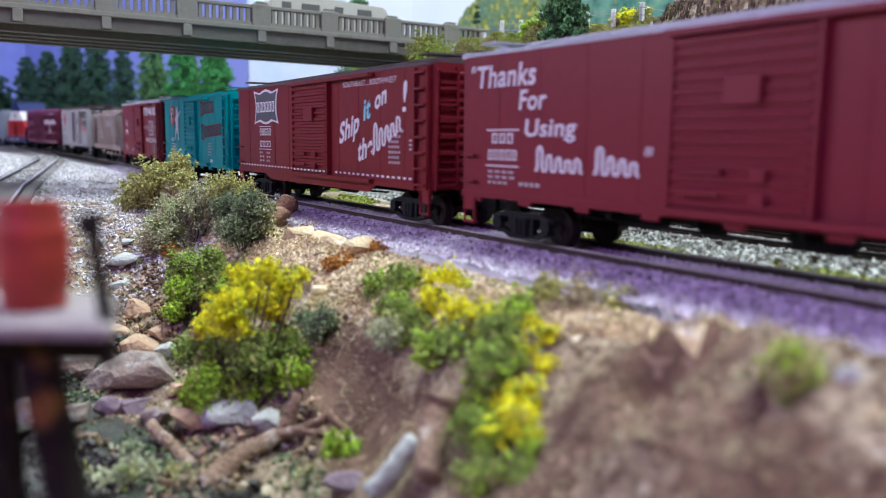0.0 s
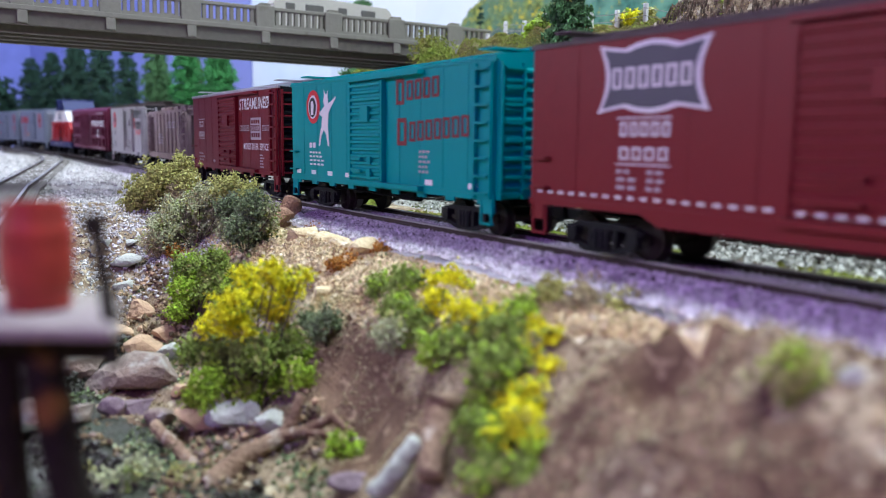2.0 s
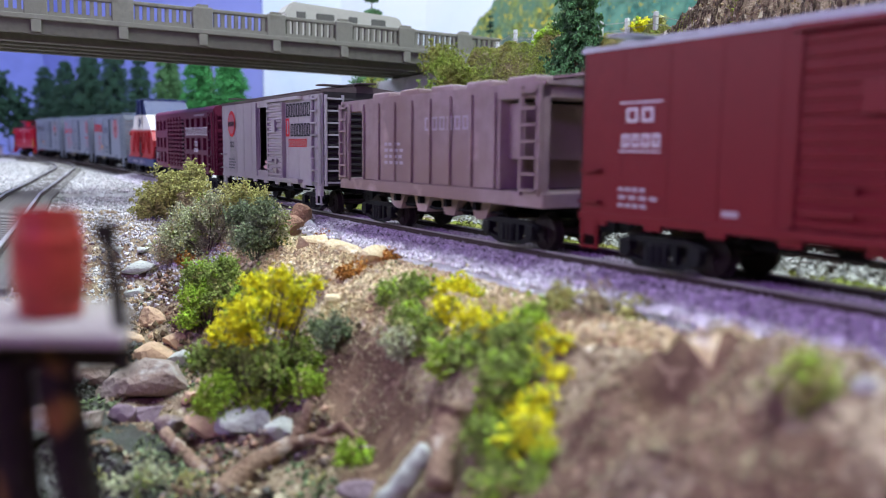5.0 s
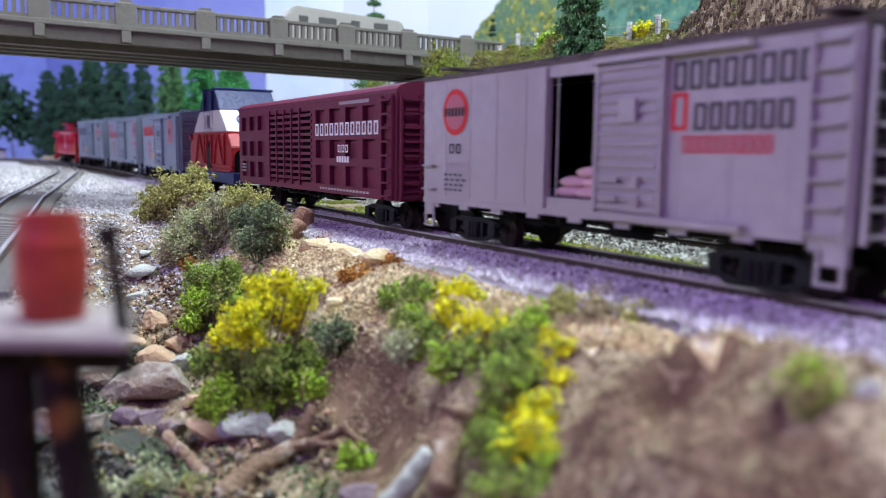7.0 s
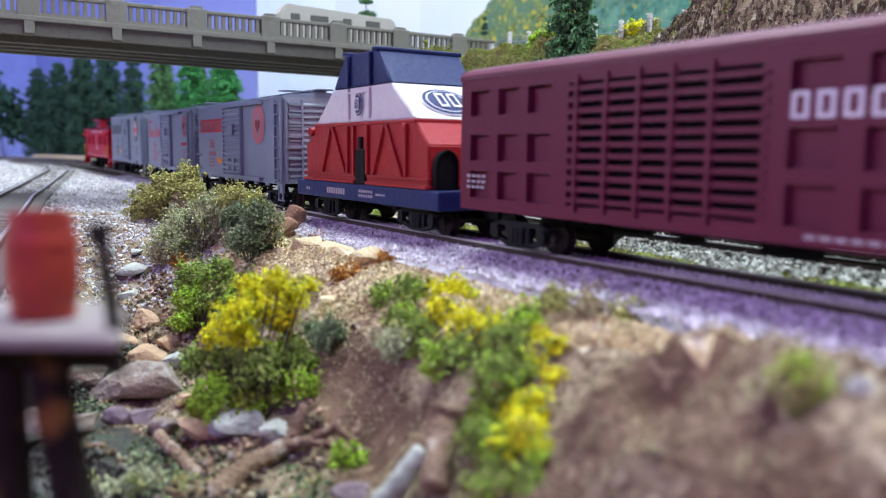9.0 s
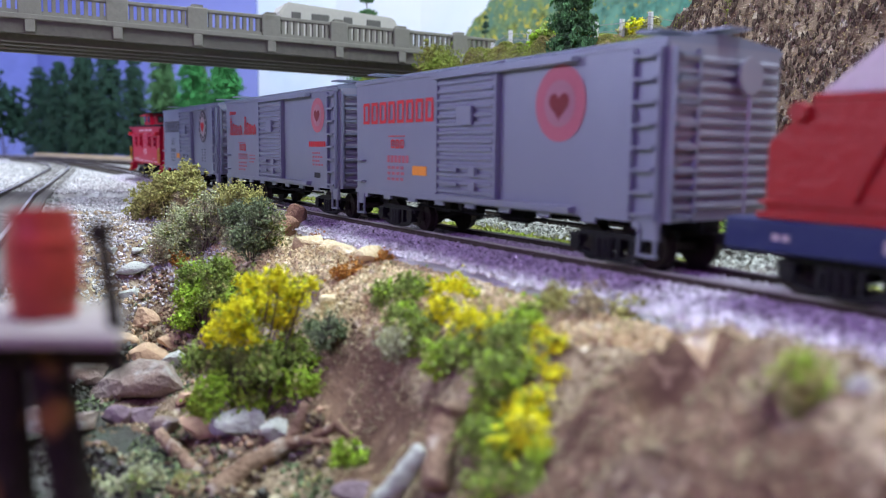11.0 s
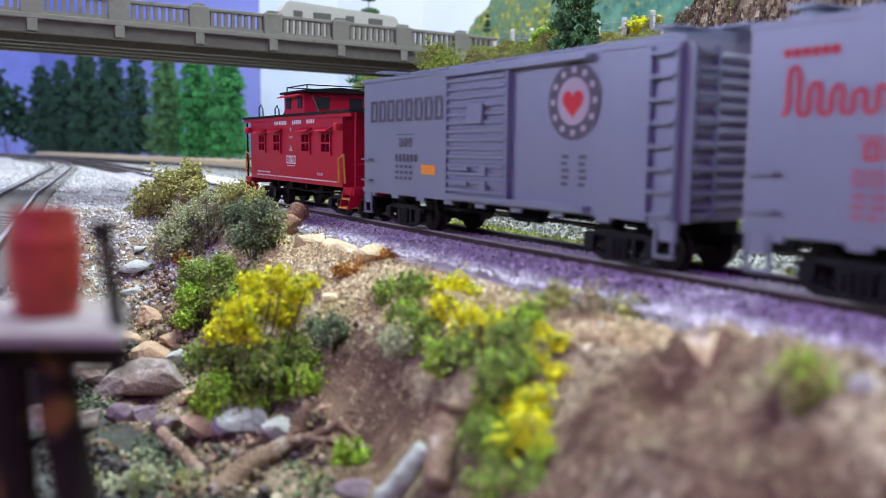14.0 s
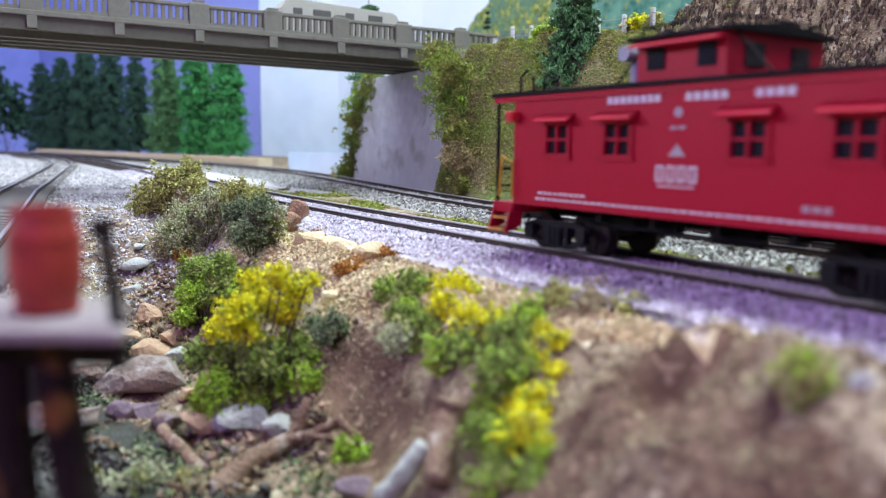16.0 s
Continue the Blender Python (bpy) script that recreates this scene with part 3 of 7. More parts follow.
def build_far_trees():
    beam0, beam1 = Vector((-0.80, 0.174)), Vector((-1.46, 0.045))
    d = (beam1 - beam0).normalized()
    nrm = Vector((d.y, -d.x))
    nrm = nrm if nrm.y > 0 else -nrm
    root = thing("edge_board", "bare pale wooden board at the layout edge", "board")
    bm = bmesh.new()
    a, b = beam0, beam1
    for q0, q1 in ((a, b),):
        v = []
        for p_, zt in ((q0, 0.0118), (q1, 0.0158)):
            for o in (0.0, 0.018):
                for z in (-0.02, zt):
                    v.append(bm.verts.new((p_.x + nrm.x * o, p_.y + nrm.y * o, z)))
        for q in ((0, 1, 3, 2), (4, 6, 7, 5), (0, 4, 5, 1), (2, 3, 7, 6), (0, 2, 6, 4), (1, 5, 7, 3)):
            bm.faces.new([v[i] for i in q])
    bmesh.ops.bevel(bm, geom=bm.edges[:], offset=0.001, segments=2, affect="EDGES")
    part("plank", bm, M_BEAM, root)
    # firs behind the board: distance along it, set back, height, radius, which needles
    rows = ((0.195, 0.05, 0.165, 0.027, M_FIR_L), (0.235, 0.07, 0.165, 0.025, M_FIR_L), (0.275, 0.05, 0.165, 0.028, M_FIR_L), (0.315, 0.08, 0.160, 0.024, M_FIR),
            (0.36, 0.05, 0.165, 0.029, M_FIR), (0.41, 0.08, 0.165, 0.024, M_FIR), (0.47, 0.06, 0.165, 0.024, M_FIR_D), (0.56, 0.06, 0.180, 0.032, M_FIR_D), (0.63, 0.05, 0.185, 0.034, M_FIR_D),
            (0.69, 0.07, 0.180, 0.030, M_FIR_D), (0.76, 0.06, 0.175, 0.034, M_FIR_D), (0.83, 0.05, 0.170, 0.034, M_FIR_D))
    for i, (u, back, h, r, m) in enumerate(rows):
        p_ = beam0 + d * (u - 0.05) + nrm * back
        conifer("conifer_tree", "bright green fir on a bare trunk" if m is M_FIR_L else "tall green fir in a row" if m is M_FIR else "fir in a row, corner dimness in its dark colour",
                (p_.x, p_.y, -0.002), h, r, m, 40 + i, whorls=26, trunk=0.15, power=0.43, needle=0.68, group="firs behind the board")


build_far_trees()

# ---- the train ----
def paint(name, c, rough=0.45, dirt=None, vary=0.07):
    return mat(name, c, rough, vary=vary, scale=90, bump=0.04, fine=8, second=dirt, coat=0.0, gloss=0.2)


P_ACL = paint("brown_red_paint", (0.19, 0.016, 0.030))
P_FRI = paint("freight_red_paint", (0.175, 0.014, 0.020))
P_GN = paint("teal_paint", (0.0, 0.27, 0.27))
P_CG = paint("oxide_red_paint", (0.17, 0.012, 0.019))
P_HOP = mat("dusty_grey_paint", (0.34, 0.27, 0.28), 0.8, vary=0.2, scale=120, bump=0.1, second=(0.24, 0.17, 0.15), spots=(0.40, 0.30, 0.27))
P_SP = mat("weathered_silver_paint", (0.40, 0.38, 0.40), 0.6, 0.0, vary=0.12, scale=110, bump=0.05, second=(0.32, 0.29, 0.30))
P_PRR = paint("tuscan_paint", (0.130, 0.019, 0.045))
P_SAL = mat("aluminium_paint", (0.235, 0.26, 0.33), 0.38, 0.3, vary=0.05, scale=90, bump=0.03)
P_SAL_D = mat("aluminium_end_paint", (0.30, 0.30, 0.35), 0.4, 0.3, vary=0.08, scale=90, bump=0.03)
P_CAB = paint("bright_red_paint", (0.42, 0.006, 0.030), 0.4)
P_BLACK = mat("black_paint", (0.008, 0.008, 0.009), 0.6, vary=0.3, scale=300, gloss=0.12)
P_TRUCK = mat("truck_black", (0.009, 0.009, 0.011), 0.5, vary=0.3, scale=500, gloss=0.18)
# dark tone for the ends of the sack car
P_END_D = mat("dark_car_end", (0.035, 0.030, 0.032), 0.7, vary=0.3, scale=200, gloss=0.15)
P_WHEEL = mat("wheel_steel", (0.028, 0.020, 0.018), 0.5, 0.3, vary=0.3, scale=400)
P_ROOFG = mat("galvanised_roof", (0.40, 0.40, 0.44), 0.5, 0.3, vary=0.15, scale=200)
P_ROOFD = mat("dusty_dark_roof", (0.10, 0.075, 0.075), 0.7, vary=0.25, scale=200)
P_WHITE = mat("white_lettering", (0.72, 0.68, 0.72), 0.6, vary=0.06, scale=900, bump=0)
P_LGREY = mat("grey_lettering", (0.42, 0.36, 0.40), 0.6, vary=0.06, scale=900, bump=0)
P_RED = mat("red_lettering", (0.55, 0.02, 0.03), 0.6, vary=0.06, scale=900, bump=0)
P_DKRED = mat("dark_red_lettering", (0.17, 0.014, 0.022), 0.6, vary=0.06, scale=900, bump=0)
P_ORANGE = mat("orange_patch", (0.75, 0.28, 0.03), 0.6, vary=0.06, scale=900, bump=0)
P_INK = mat("black_lettering", (0.02, 0.02, 0.025), 0.6, vary=0.1, scale=900, bump=0)
P_DKGREY = mat("dark_grey_lettering", (0.09, 0.09, 0.11), 0.6, vary=0.1, scale=900, bump=0)
P_BLUEIT = mat("pale_blue_lettering", (0.25, 0.62, 0.70), 0.6, vary=0.06, scale=900, bump=0)
P_PINKRED = mat("pink_red_emblem", (0.42, 0.12, 0.16), 0.6, vary=0.1, scale=900, bump=0)
P_FADED = mat("faded_emblem_centre", (0.36, 0.17, 0.21), 0.6, vary=0.1, scale=900, bump=0)
P_NAVY = mat("navy_paint", (0.012, 0.020, 0.10), 0.45, vary=0.1, scale=200)
P_CREAM = mat("off_white_paint", (0.66, 0.62, 0.62), 0.5, vary=0.06, scale=200)
P_LOADRED = mat("load_red_paint", (0.34, 0.012, 0.016), 0.45, vary=0.1, scale=200)
P_YELLOWP = mat("yellow_handrail", (0.55, 0.30, 0.02), 0.5, vary=0.1, scale=300)
P_SACK = mat("pink_paper_sack", (0.62, 0.40, 0.42), 0.8, vary=0.12, scale=250, bump=0.3)
# near black; within the cars it stands for the shade inside
P_DARK = mat("black_and_inner_shade", (0.007, 0.006, 0.006), 0.9, vary=0.2, scale=200, gloss=0.05)
P_GLASS = mat("window_glass", (0.02, 0.022, 0.025), 0.08, vary=0.1, scale=100, bump=0)
P_WOODSTEP = mat("worn_step", (0.55, 0.24, 0.05), 0.7, vary=0.2, scale=300)

HW = 0.0183   # half a car's width
WHEEL_R = 0.0047
SPIN = []     # wheelsets to be turned


def make_wheelset():
    bm = bmesh.new()
    for s in (-1, 1):
        disc(bm, (0, s * 0.0080, 0), WHEEL_R, 0.0022, "y", 22)
        disc(bm, (0, s * 0.0068, 0), WHEEL_R + 0.0007, 0.0006, "y", 22)
        disc(bm, (0, s * 0.0092, 0), WHEEL_R * 0.35, 0.0012, "y", 10)
        for k in range(5):
            a = 2 * math.pi * k / 5
            box(bm, 0.0012, 0.0036, s * 0.0090 - 0.0003, s * 0.0090 + 0.0003, -0.0004, 0.0004, Matrix.Rotation(a, 4, "Y"))
    disc(bm, (0, 0, 0), 0.0011, 0.016, "y", 8)
    me = bpy.data.meshes.new("wheelset")
    bm.to_mesh(me)
    bm.free()
    me.materials.append(P_WHEEL)
    return me


def make_sideframe():
    bm = bmesh.new()
    y0, y1 = -0.0009, 0.0009
    prism(bm, [(-0.0122, 0.0058), (-0.0122, 0.0068), (-0.0070, 0.0080), (0.0070, 0.0080), (0.0122, 0.0068), (0.0122, 0.0058), (0.0068, 0.0066), (-0.0068, 0.0066)], y0, y1, "y")
    prism(bm, [(-0.0050, 0.0012), (-0.0050, 0.0022), (0.0050, 0.0022), (0.0050, 0.0012)], y0, y1, "y")
    for s in (-1, 1):
        prism(bm, [(s * 0.0108, 0.0042), (s * 0.0108, 0.0030), (s * 0.0048, 0.0012), (s * 0.0048, 0.0024)], y0, y1, "y")
        prism(bm, [(s * 0.0033, 0.0018), (s * 0.0033, 0.0068), (s * 0.0045, 0.0068), (s * 0.0045, 0.0018)], y0, y1, "y")
    for s in (-1, 1):
        disc(bm, (s * 0.0097, -0.0009, 0.0047), 0.0018, 0.0016, "y", 10)
        box(bm, s * 0.0097 - 0.0016, s * 0.0097 + 0.0016, -0.0016, 0.0009, 0.0048, 0.0068)
    for k in (-1, 0, 1):
        disc(bm, (k * 0.0018, -0.0010, 0.0043), 0.0008, 0.0045, "z", 8)
    box(bm, -0.0030, 0.0030, -0.0013, 0.0, 0.0056, 0.0068)
    bmesh.ops.recalc_face_normals(bm, faces=bm.faces)
    me = bpy.data.meshes.new("sideframe")
    bm.to_mesh(me)
    bm.free()
    me.materials.append(P_TRUCK)
    return me


WHEELSET, SIDEFRAME = make_wheelset(), make_sideframe()


def add_truck(car, x):
    bm = slab(-0.0022, 0.0022, -0.0115, 0.0115, 0.0035, 0.0070, 0.0004)
    truck = part("truck", bm, P_TRUCK, car, "black freight car truck", Matrix.Translation((x, 0, 0)))
    for s in (-1, 1):
        ob = part("side_frame", SIDEFRAME, None, truck)
        ob.matrix_basis = Matrix.Translation((0, s * 0.0128, 0)) @ Matrix.Rotation(0 if s < 0 else math.pi, 4, "Z")
    for s in (-1, 1):
        w = part("wheelset", WHEELSET, None, truck)
        w.matrix_basis = Matrix.Translation((s * 0.0097, 0, WHEEL_R))
        SPIN.append((w, s * 0.0097))


def add_coupler(car, x, d):
    bm = slab(min(x, x + d * 0.007), max(x, x + d * 0.007), -0.0013, 0.0013, 0.0065, 0.0090, 0.0004)
    box(bm, x + d * 0.007 - 0.0017, x + d * 0.007 + 0.0017, -0.0026, 0.0020, 0.0060, 0.0098)
    part("coupler", bm, P_TRUCK, car)


def ladder(car, material, rungs, place, width, z0, z1, face, stiles=True):
    """face 'side': rungs along x on the aisle side at x=place; 'end': rungs along y on the front end."""
    bm = bmesh.new()
    for k in range(rungs):
        z = z0 + (z1 - z0) * k / (rungs - 1)
        if face == "side":
            box(bm, place, place + width, -HW - 0.0018, -HW - 0.0011, z, z + 0.0007)
            for x in (place, place + width - 0.0006):
                box(bm, x, x + 0.0006, -HW - 0.0018, -HW, z, z + 0.0007)
        else:
            x, y = place
            box(bm, x + 0.0012, x + 0.0019, y, y + width, z, z + 0.0007)
            for yy in (y, y + width - 0.0006):
                box(bm, x, x + 0.0019, yy, yy + 0.0006, z, z + 0.0007)
    if stiles:
        if face == "side":
            for x in (place - 0.0006, place + width - 0.0003):
                box(bm, x, x + 0.0009, -HW - 0.0013, -HW - 0.0003, z0 - 0.001, z1 + 0.0018)
        else:
            x, y = place
            for yy in (y - 0.0006, y + width - 0.0003):
                box(bm, x + 0.0003, x + 0.0013, yy, yy + 0.0009, z0 - 0.001, z1 + 0.0018)
    part("ladder", bm, material, car)


def text_mesh(body, size, bold=0.0):
    cu = bpy.data.curves.new("lettering", "FONT")
    cu.body, cu.size, cu.offset, cu.space_character = body, size, bold, 1.05
    tmp = new("lettering", cu)
    me = bpy.data.meshes.new_from_object(tmp.evaluated_get(bpy.context.evaluated_depsgraph_get()))
    bpy.data.objects.remove(tmp)
    bpy.data.curves.remove(cu)
    return me


def words(car, body, x0, x1, z0, z1, material, slant=0.0, rise=0.0, bold=0.0, y=None):
    """Lettering fitted into x0..x1, z0..z1 on the aisle side."""
    me = text_mesh(body, 0.01, bold)
    co = np.array([v.co for v in me.vertices])
    lo, hi = co.min(0), co.max(0)
    face = -HW - 0.00025 if y is None else y
    for v in me.vertices:
        u, w = (v.co.x - lo[0]) / (hi[0] - lo[0]), (v.co.y - lo[1]) / (hi[1] - lo[1])
        v.co = (x0 + (x1 - x0) * u + slant * (z1 - z0) * (w - 0.5), face, z0 + (z1 - z0) * w + rise * (x1 - x0) * (u - 0.5))
    return part("lettering", me, material, car)


def marks(car, x0, x1, z0, z1, n, material, gap=0.28, rise=0.0, y=None, slant=0.0, outlined=False):
    """A row of n plain bars."""
    bm = bmesh.new()
    w = (x1 - x0) / n
    face = -HW - 0.00022 if y is None else y
    for k in range(n):
        a, b = x0 + k * w + w * gap / 2, x0 + (k + 1) * w - w * gap / 2
        dz = rise * ((a + b) / 2 - (x0 + x1) / 2)
        def quad(p0, p1, q0, q1):
            vs = [(p0 - slant, q0), (p1 - slant, q0), (p1 + slant, q1), (p0 + slant, q1)]
            bm.faces.new([bm.verts.new((px, face, pz + dz)) for px, pz in vs])
        if (n > 1 or outlined) and z1 - z0 > 0.0024:
            # large ones are open frames
            e = min(0.28 * (b - a), 0.22 * (z1 - z0))
            quad(a, a + e, z0, z1), quad(b - e, b, z0, z1), quad(a + e, b - e, z0, z0 + e * 0.8), quad(a + e, b - e, z1 - e * 0.8, z1)
        else:
            quad(a, b, z0, z1)
    return part("marking", bm, material, car)


def flourish(car, x0, x1, z0, z1, waves, material, rise=0.0, width=0.00042, tall=True):
    """A plain waving brush stroke, with a tall first stroke."""
    bm = bmesh.new()
    face = -HW - 0.00024
    n = waves * 12
    pts = []
    for k in range(n + 1):
        t = k / n
        h = 1.0 if tall and t < 0.9 / waves else 0.56 + 0.10 * math.sin(5.0 * k / n * waves)
        pts.append((x0 + (x1 - x0) * t + 0.11 * (x1 - x0) / waves * math.sin(4 * math.pi * t * waves), z0 + (z1 - z0) * h * (0.5 - 0.5 * math.cos(2 * math.pi * t * waves)) + rise * (x1 - x0) * (t - 0.5)))
    rows_ = []
    for k, (x, z) in enumerate(pts):
        (xa, za), (xb, zb) = pts[max(k - 1, 0)], pts[min(k + 1, n)]
        L = math.hypot(xb - xa, zb - za) or 1.0
        w = width * (0.75 + 0.45 * abs(zb - za) / L)
        u, v = -(zb - za) / L * w, (xb - xa) / L * w
        rows_.append((bm.verts.new((x - u, face - 0.000004 * (k % 9), z - v)), bm.verts.new((x + u, face - 0.000004 * (k % 9), z + v))))
    for (a, b), (c_, d) in zip(rows_, rows_[1:]):
        bm.faces.new((a, b, d, c_))
    return part("marking", bm, material, car)


def small_print(car, x0, x1, z0, z1, rows, material, seed=0, n=4):
    rng = random.Random(seed)
    h = (z1 - z0) / rows
    for k in range(rows):
        marks(car, x0, x0 + (x1 - x0) * rng.uniform(0.65, 1.0), z0 + k * h + h * 0.25, z0 + k * h + h * 0.75, n, material, 0.3)


def emblem(car, c, r, material, sq=1.0, lift=0.00025, sides=32, outline=None):
    bm = bmesh.new()
    pts = outline or [(r * math.cos(2 * math.pi * k / sides), r * sq * math.sin(2 * math.pi * k / sides)) for k in range(sides)]
    bm.faces.new([bm.verts.new((c[0] + u, -HW - lift, c[1] + w)) for u, w in pts])
    return part("emblem", bm, material, car)


def heart(r):
    pts = []
    for k in range(40):
        a = 2 * math.pi * k / 40
        pts.append((r * math.sin(a) ** 3, r * (13 * math.cos(a) - 5 * math.cos(2 * a) - 2 * math.cos(3 * a) - math.cos(4 * a)) / 16))
    return pts[::-1]


def shield(w, h):
    """A four-pointed hide outline with hollow sides."""
    pts = []
    corners = [(-1, -1), (1, -1), (1, 1), (-1, 1)]
    for i, (a, b) in enumerate(corners):
        c, d = corners[(i + 1) % 4]
        for k in range(8):
            t = k / 8
            u, v = a + (c - a) * t, b + (d - b) * t
            bulge = math.sin(math.pi * t)
            if i in (0, 2):
                v *= 1 - 0.22 * bulge + (0.25 * max(0, math.sin(math.pi * t * 2 - math.pi / 2)) if abs(t - .5) < .26 else 0)
            else:
                u *= 1 - 0.16 * bulge
            pts.append((u * w, v * h))
    return pts


def ribbed_door(bm, x0, x1, z0, z1, y=-HW):
    """A door leaf with a raised stile along either edge, in one piece."""
    plan = [(x0, y + 0.0002), (x0, y - 0.0017), (x0 + 0.0010, y - 0.0017), (x0 + 0.0010, y - 0.0010), (x1 - 0.0010, y - 0.0010), (x1 - 0.0010, y - 0.0017), (x1, y - 0.0017), (x1, y + 0.0002)]
    lo, hi = [bm.verts.new((*q, z0)) for q in plan], [bm.verts.new((*q, z1)) for q in plan]
    for k in range(8):
        bm.faces.new((lo[k], lo[(k + 1) % 8], hi[(k + 1) % 8], hi[k]))
    bm.faces.new(lo[::-1]), bm.faces.new(hi)


def door_ribs(door, material, x0, x1, z0, z1, ribs, y=-HW):
    """Pressed ribs across a door, one mesh shared by all of them."""
    h = (z1 - z0) / ribs
    a, b, d = 0.36 * h, 0.16 * h, 0.0009
    bm = bmesh.new()
    prism(bm, [(y - 0.0009, -a), (y - 0.0009 - d, -b), (y - 0.0009 - d, b), (y - 0.0009, a)], x0 + 0.0014, x1 - 0.0014)
    first = part("rib", bm, material, door, at=Matrix.Translation((0, 0, z0 + 0.5 * h)))
    for k in range(1, ribs):
        part("rib", first.data, None, door, at=Matrix.Translation((0, 0, z0 + (k + 0.5) * h)))


def end_ribs(panel, material, x, d, z0, z1, ribs):
    h = (z1 - z0) / ribs
    bm = bmesh.new()
    vs = [(x, -0.38 * h), (x + d * 0.0011, -0.12 * h), (x + d * 0.0011, 0.12 * h), (x, 0.38 * h)]
    prism(bm, vs, -HW + 0.0022, HW - 0.0022, "y")
    first = part("rib", bm, material, panel, at=Matrix.Translation((0, 0, z0 + 0.5 * h)))
    for k in range(1, ribs):
        part("rib", first.data, None, panel, at=Matrix.Translation((0, 0, z0 + (k + 0.5) * h)))


def add_underframe(car, L):
    frame_ = part("underframe", slab(0.002, L - 0.002, -0.0030, 0.0030, 0.0085, 0.0115), P_BLACK, car)
    bearer = None
    for x in np.linspace(L * 0.3, L * 0.7, 4):
        bearer = part("cross_bearer", bearer.data if bearer else slab(-0.0008, 0.0008, -0.0150, 0.0150, 0.0092, 0.0115), P_BLACK if bearer is None else None, frame_, at=Matrix.Translation((x, 0, 0)))
    bm = bmesh.new()
    disc(bm, (L * 0.57, -0.0085, 0.0088), 0.0022, 0.011, "x", 12)
    disc(bm, (L * 0.44, -0.0100, 0.0092), 0.0019, 0.005, "x", 12)
    box(bm, L * 0.30, L * 0.36, -0.0115, -0.0065, 0.0075, 0.0105)
    tube(bm, [(L * 0.22, -0.0115, 0.0088), (L * 0.5, -0.0122, 0.0080), (L * 0.78, -0.0115, 0.0088)], 0.00035, 5)
    part("brake_gear", bm, P_BLACK, car)
    add_truck(car, 0.0205)
    add_truck(car, L - 0.0205)
    add_coupler(car, 0, -1)
    add_coupler(car, L, 1)


def add_roof(car, L, ze, zr, material, walk_mat, panels=13):
    bm = bmesh.new()
    prism(bm, [(-HW - 0.0004, ze - 0.0006), (-HW - 0.0004, ze + 0.0004), (0, zr), (HW + 0.0004, ze + 0.0004), (HW + 0.0004, ze - 0.0006)], -0.0003, L + 0.0003)
    roof = part("roof", bm, material, car)
    bm = bmesh.new()
    prism(bm, [(-HW, ze + 0.0003), (0, zr - 0.0001), (HW, ze + 0.0003), (HW, ze + 0.0009), (0, zr + 0.0006), (-HW, ze + 0.0009)], 0, 0.0008)
    seam = bpy.data.meshes.new("roof_rib")
    bm.to_mesh(seam)
    bm.free()
    seam.materials.append(material)
    for k in range(panels + 1):
        part("roof_rib", seam, None, roof, at=Matrix.Translation(((L - 0.0008) * k / panels, 0, 0)))
    if walk_mat:
        bm = bmesh.new()
        for k in (-1, 0, 1):
            box(bm, -0.003, L + 0.003, k * 0.0024 - 0.0011, k * 0.0024 + 0.0011, zr + 0.0012, zr + 0.0017)
        for k in range(9):
            x = 0.004 + (L - 0.008) * k / 8
            box(bm, x - 0.0004, x + 0.0004, -0.0032, 0.0032, zr + 0.0002, zr + 0.0012)
        for x in (0.008, L - 0.008):
            box(bm, x - 0.003, x + 0.003, -HW + 0.002, -0.0034, zr + 0.0006, zr + 0.0011)
        part("roof_walk", bm, walk_mat, car)


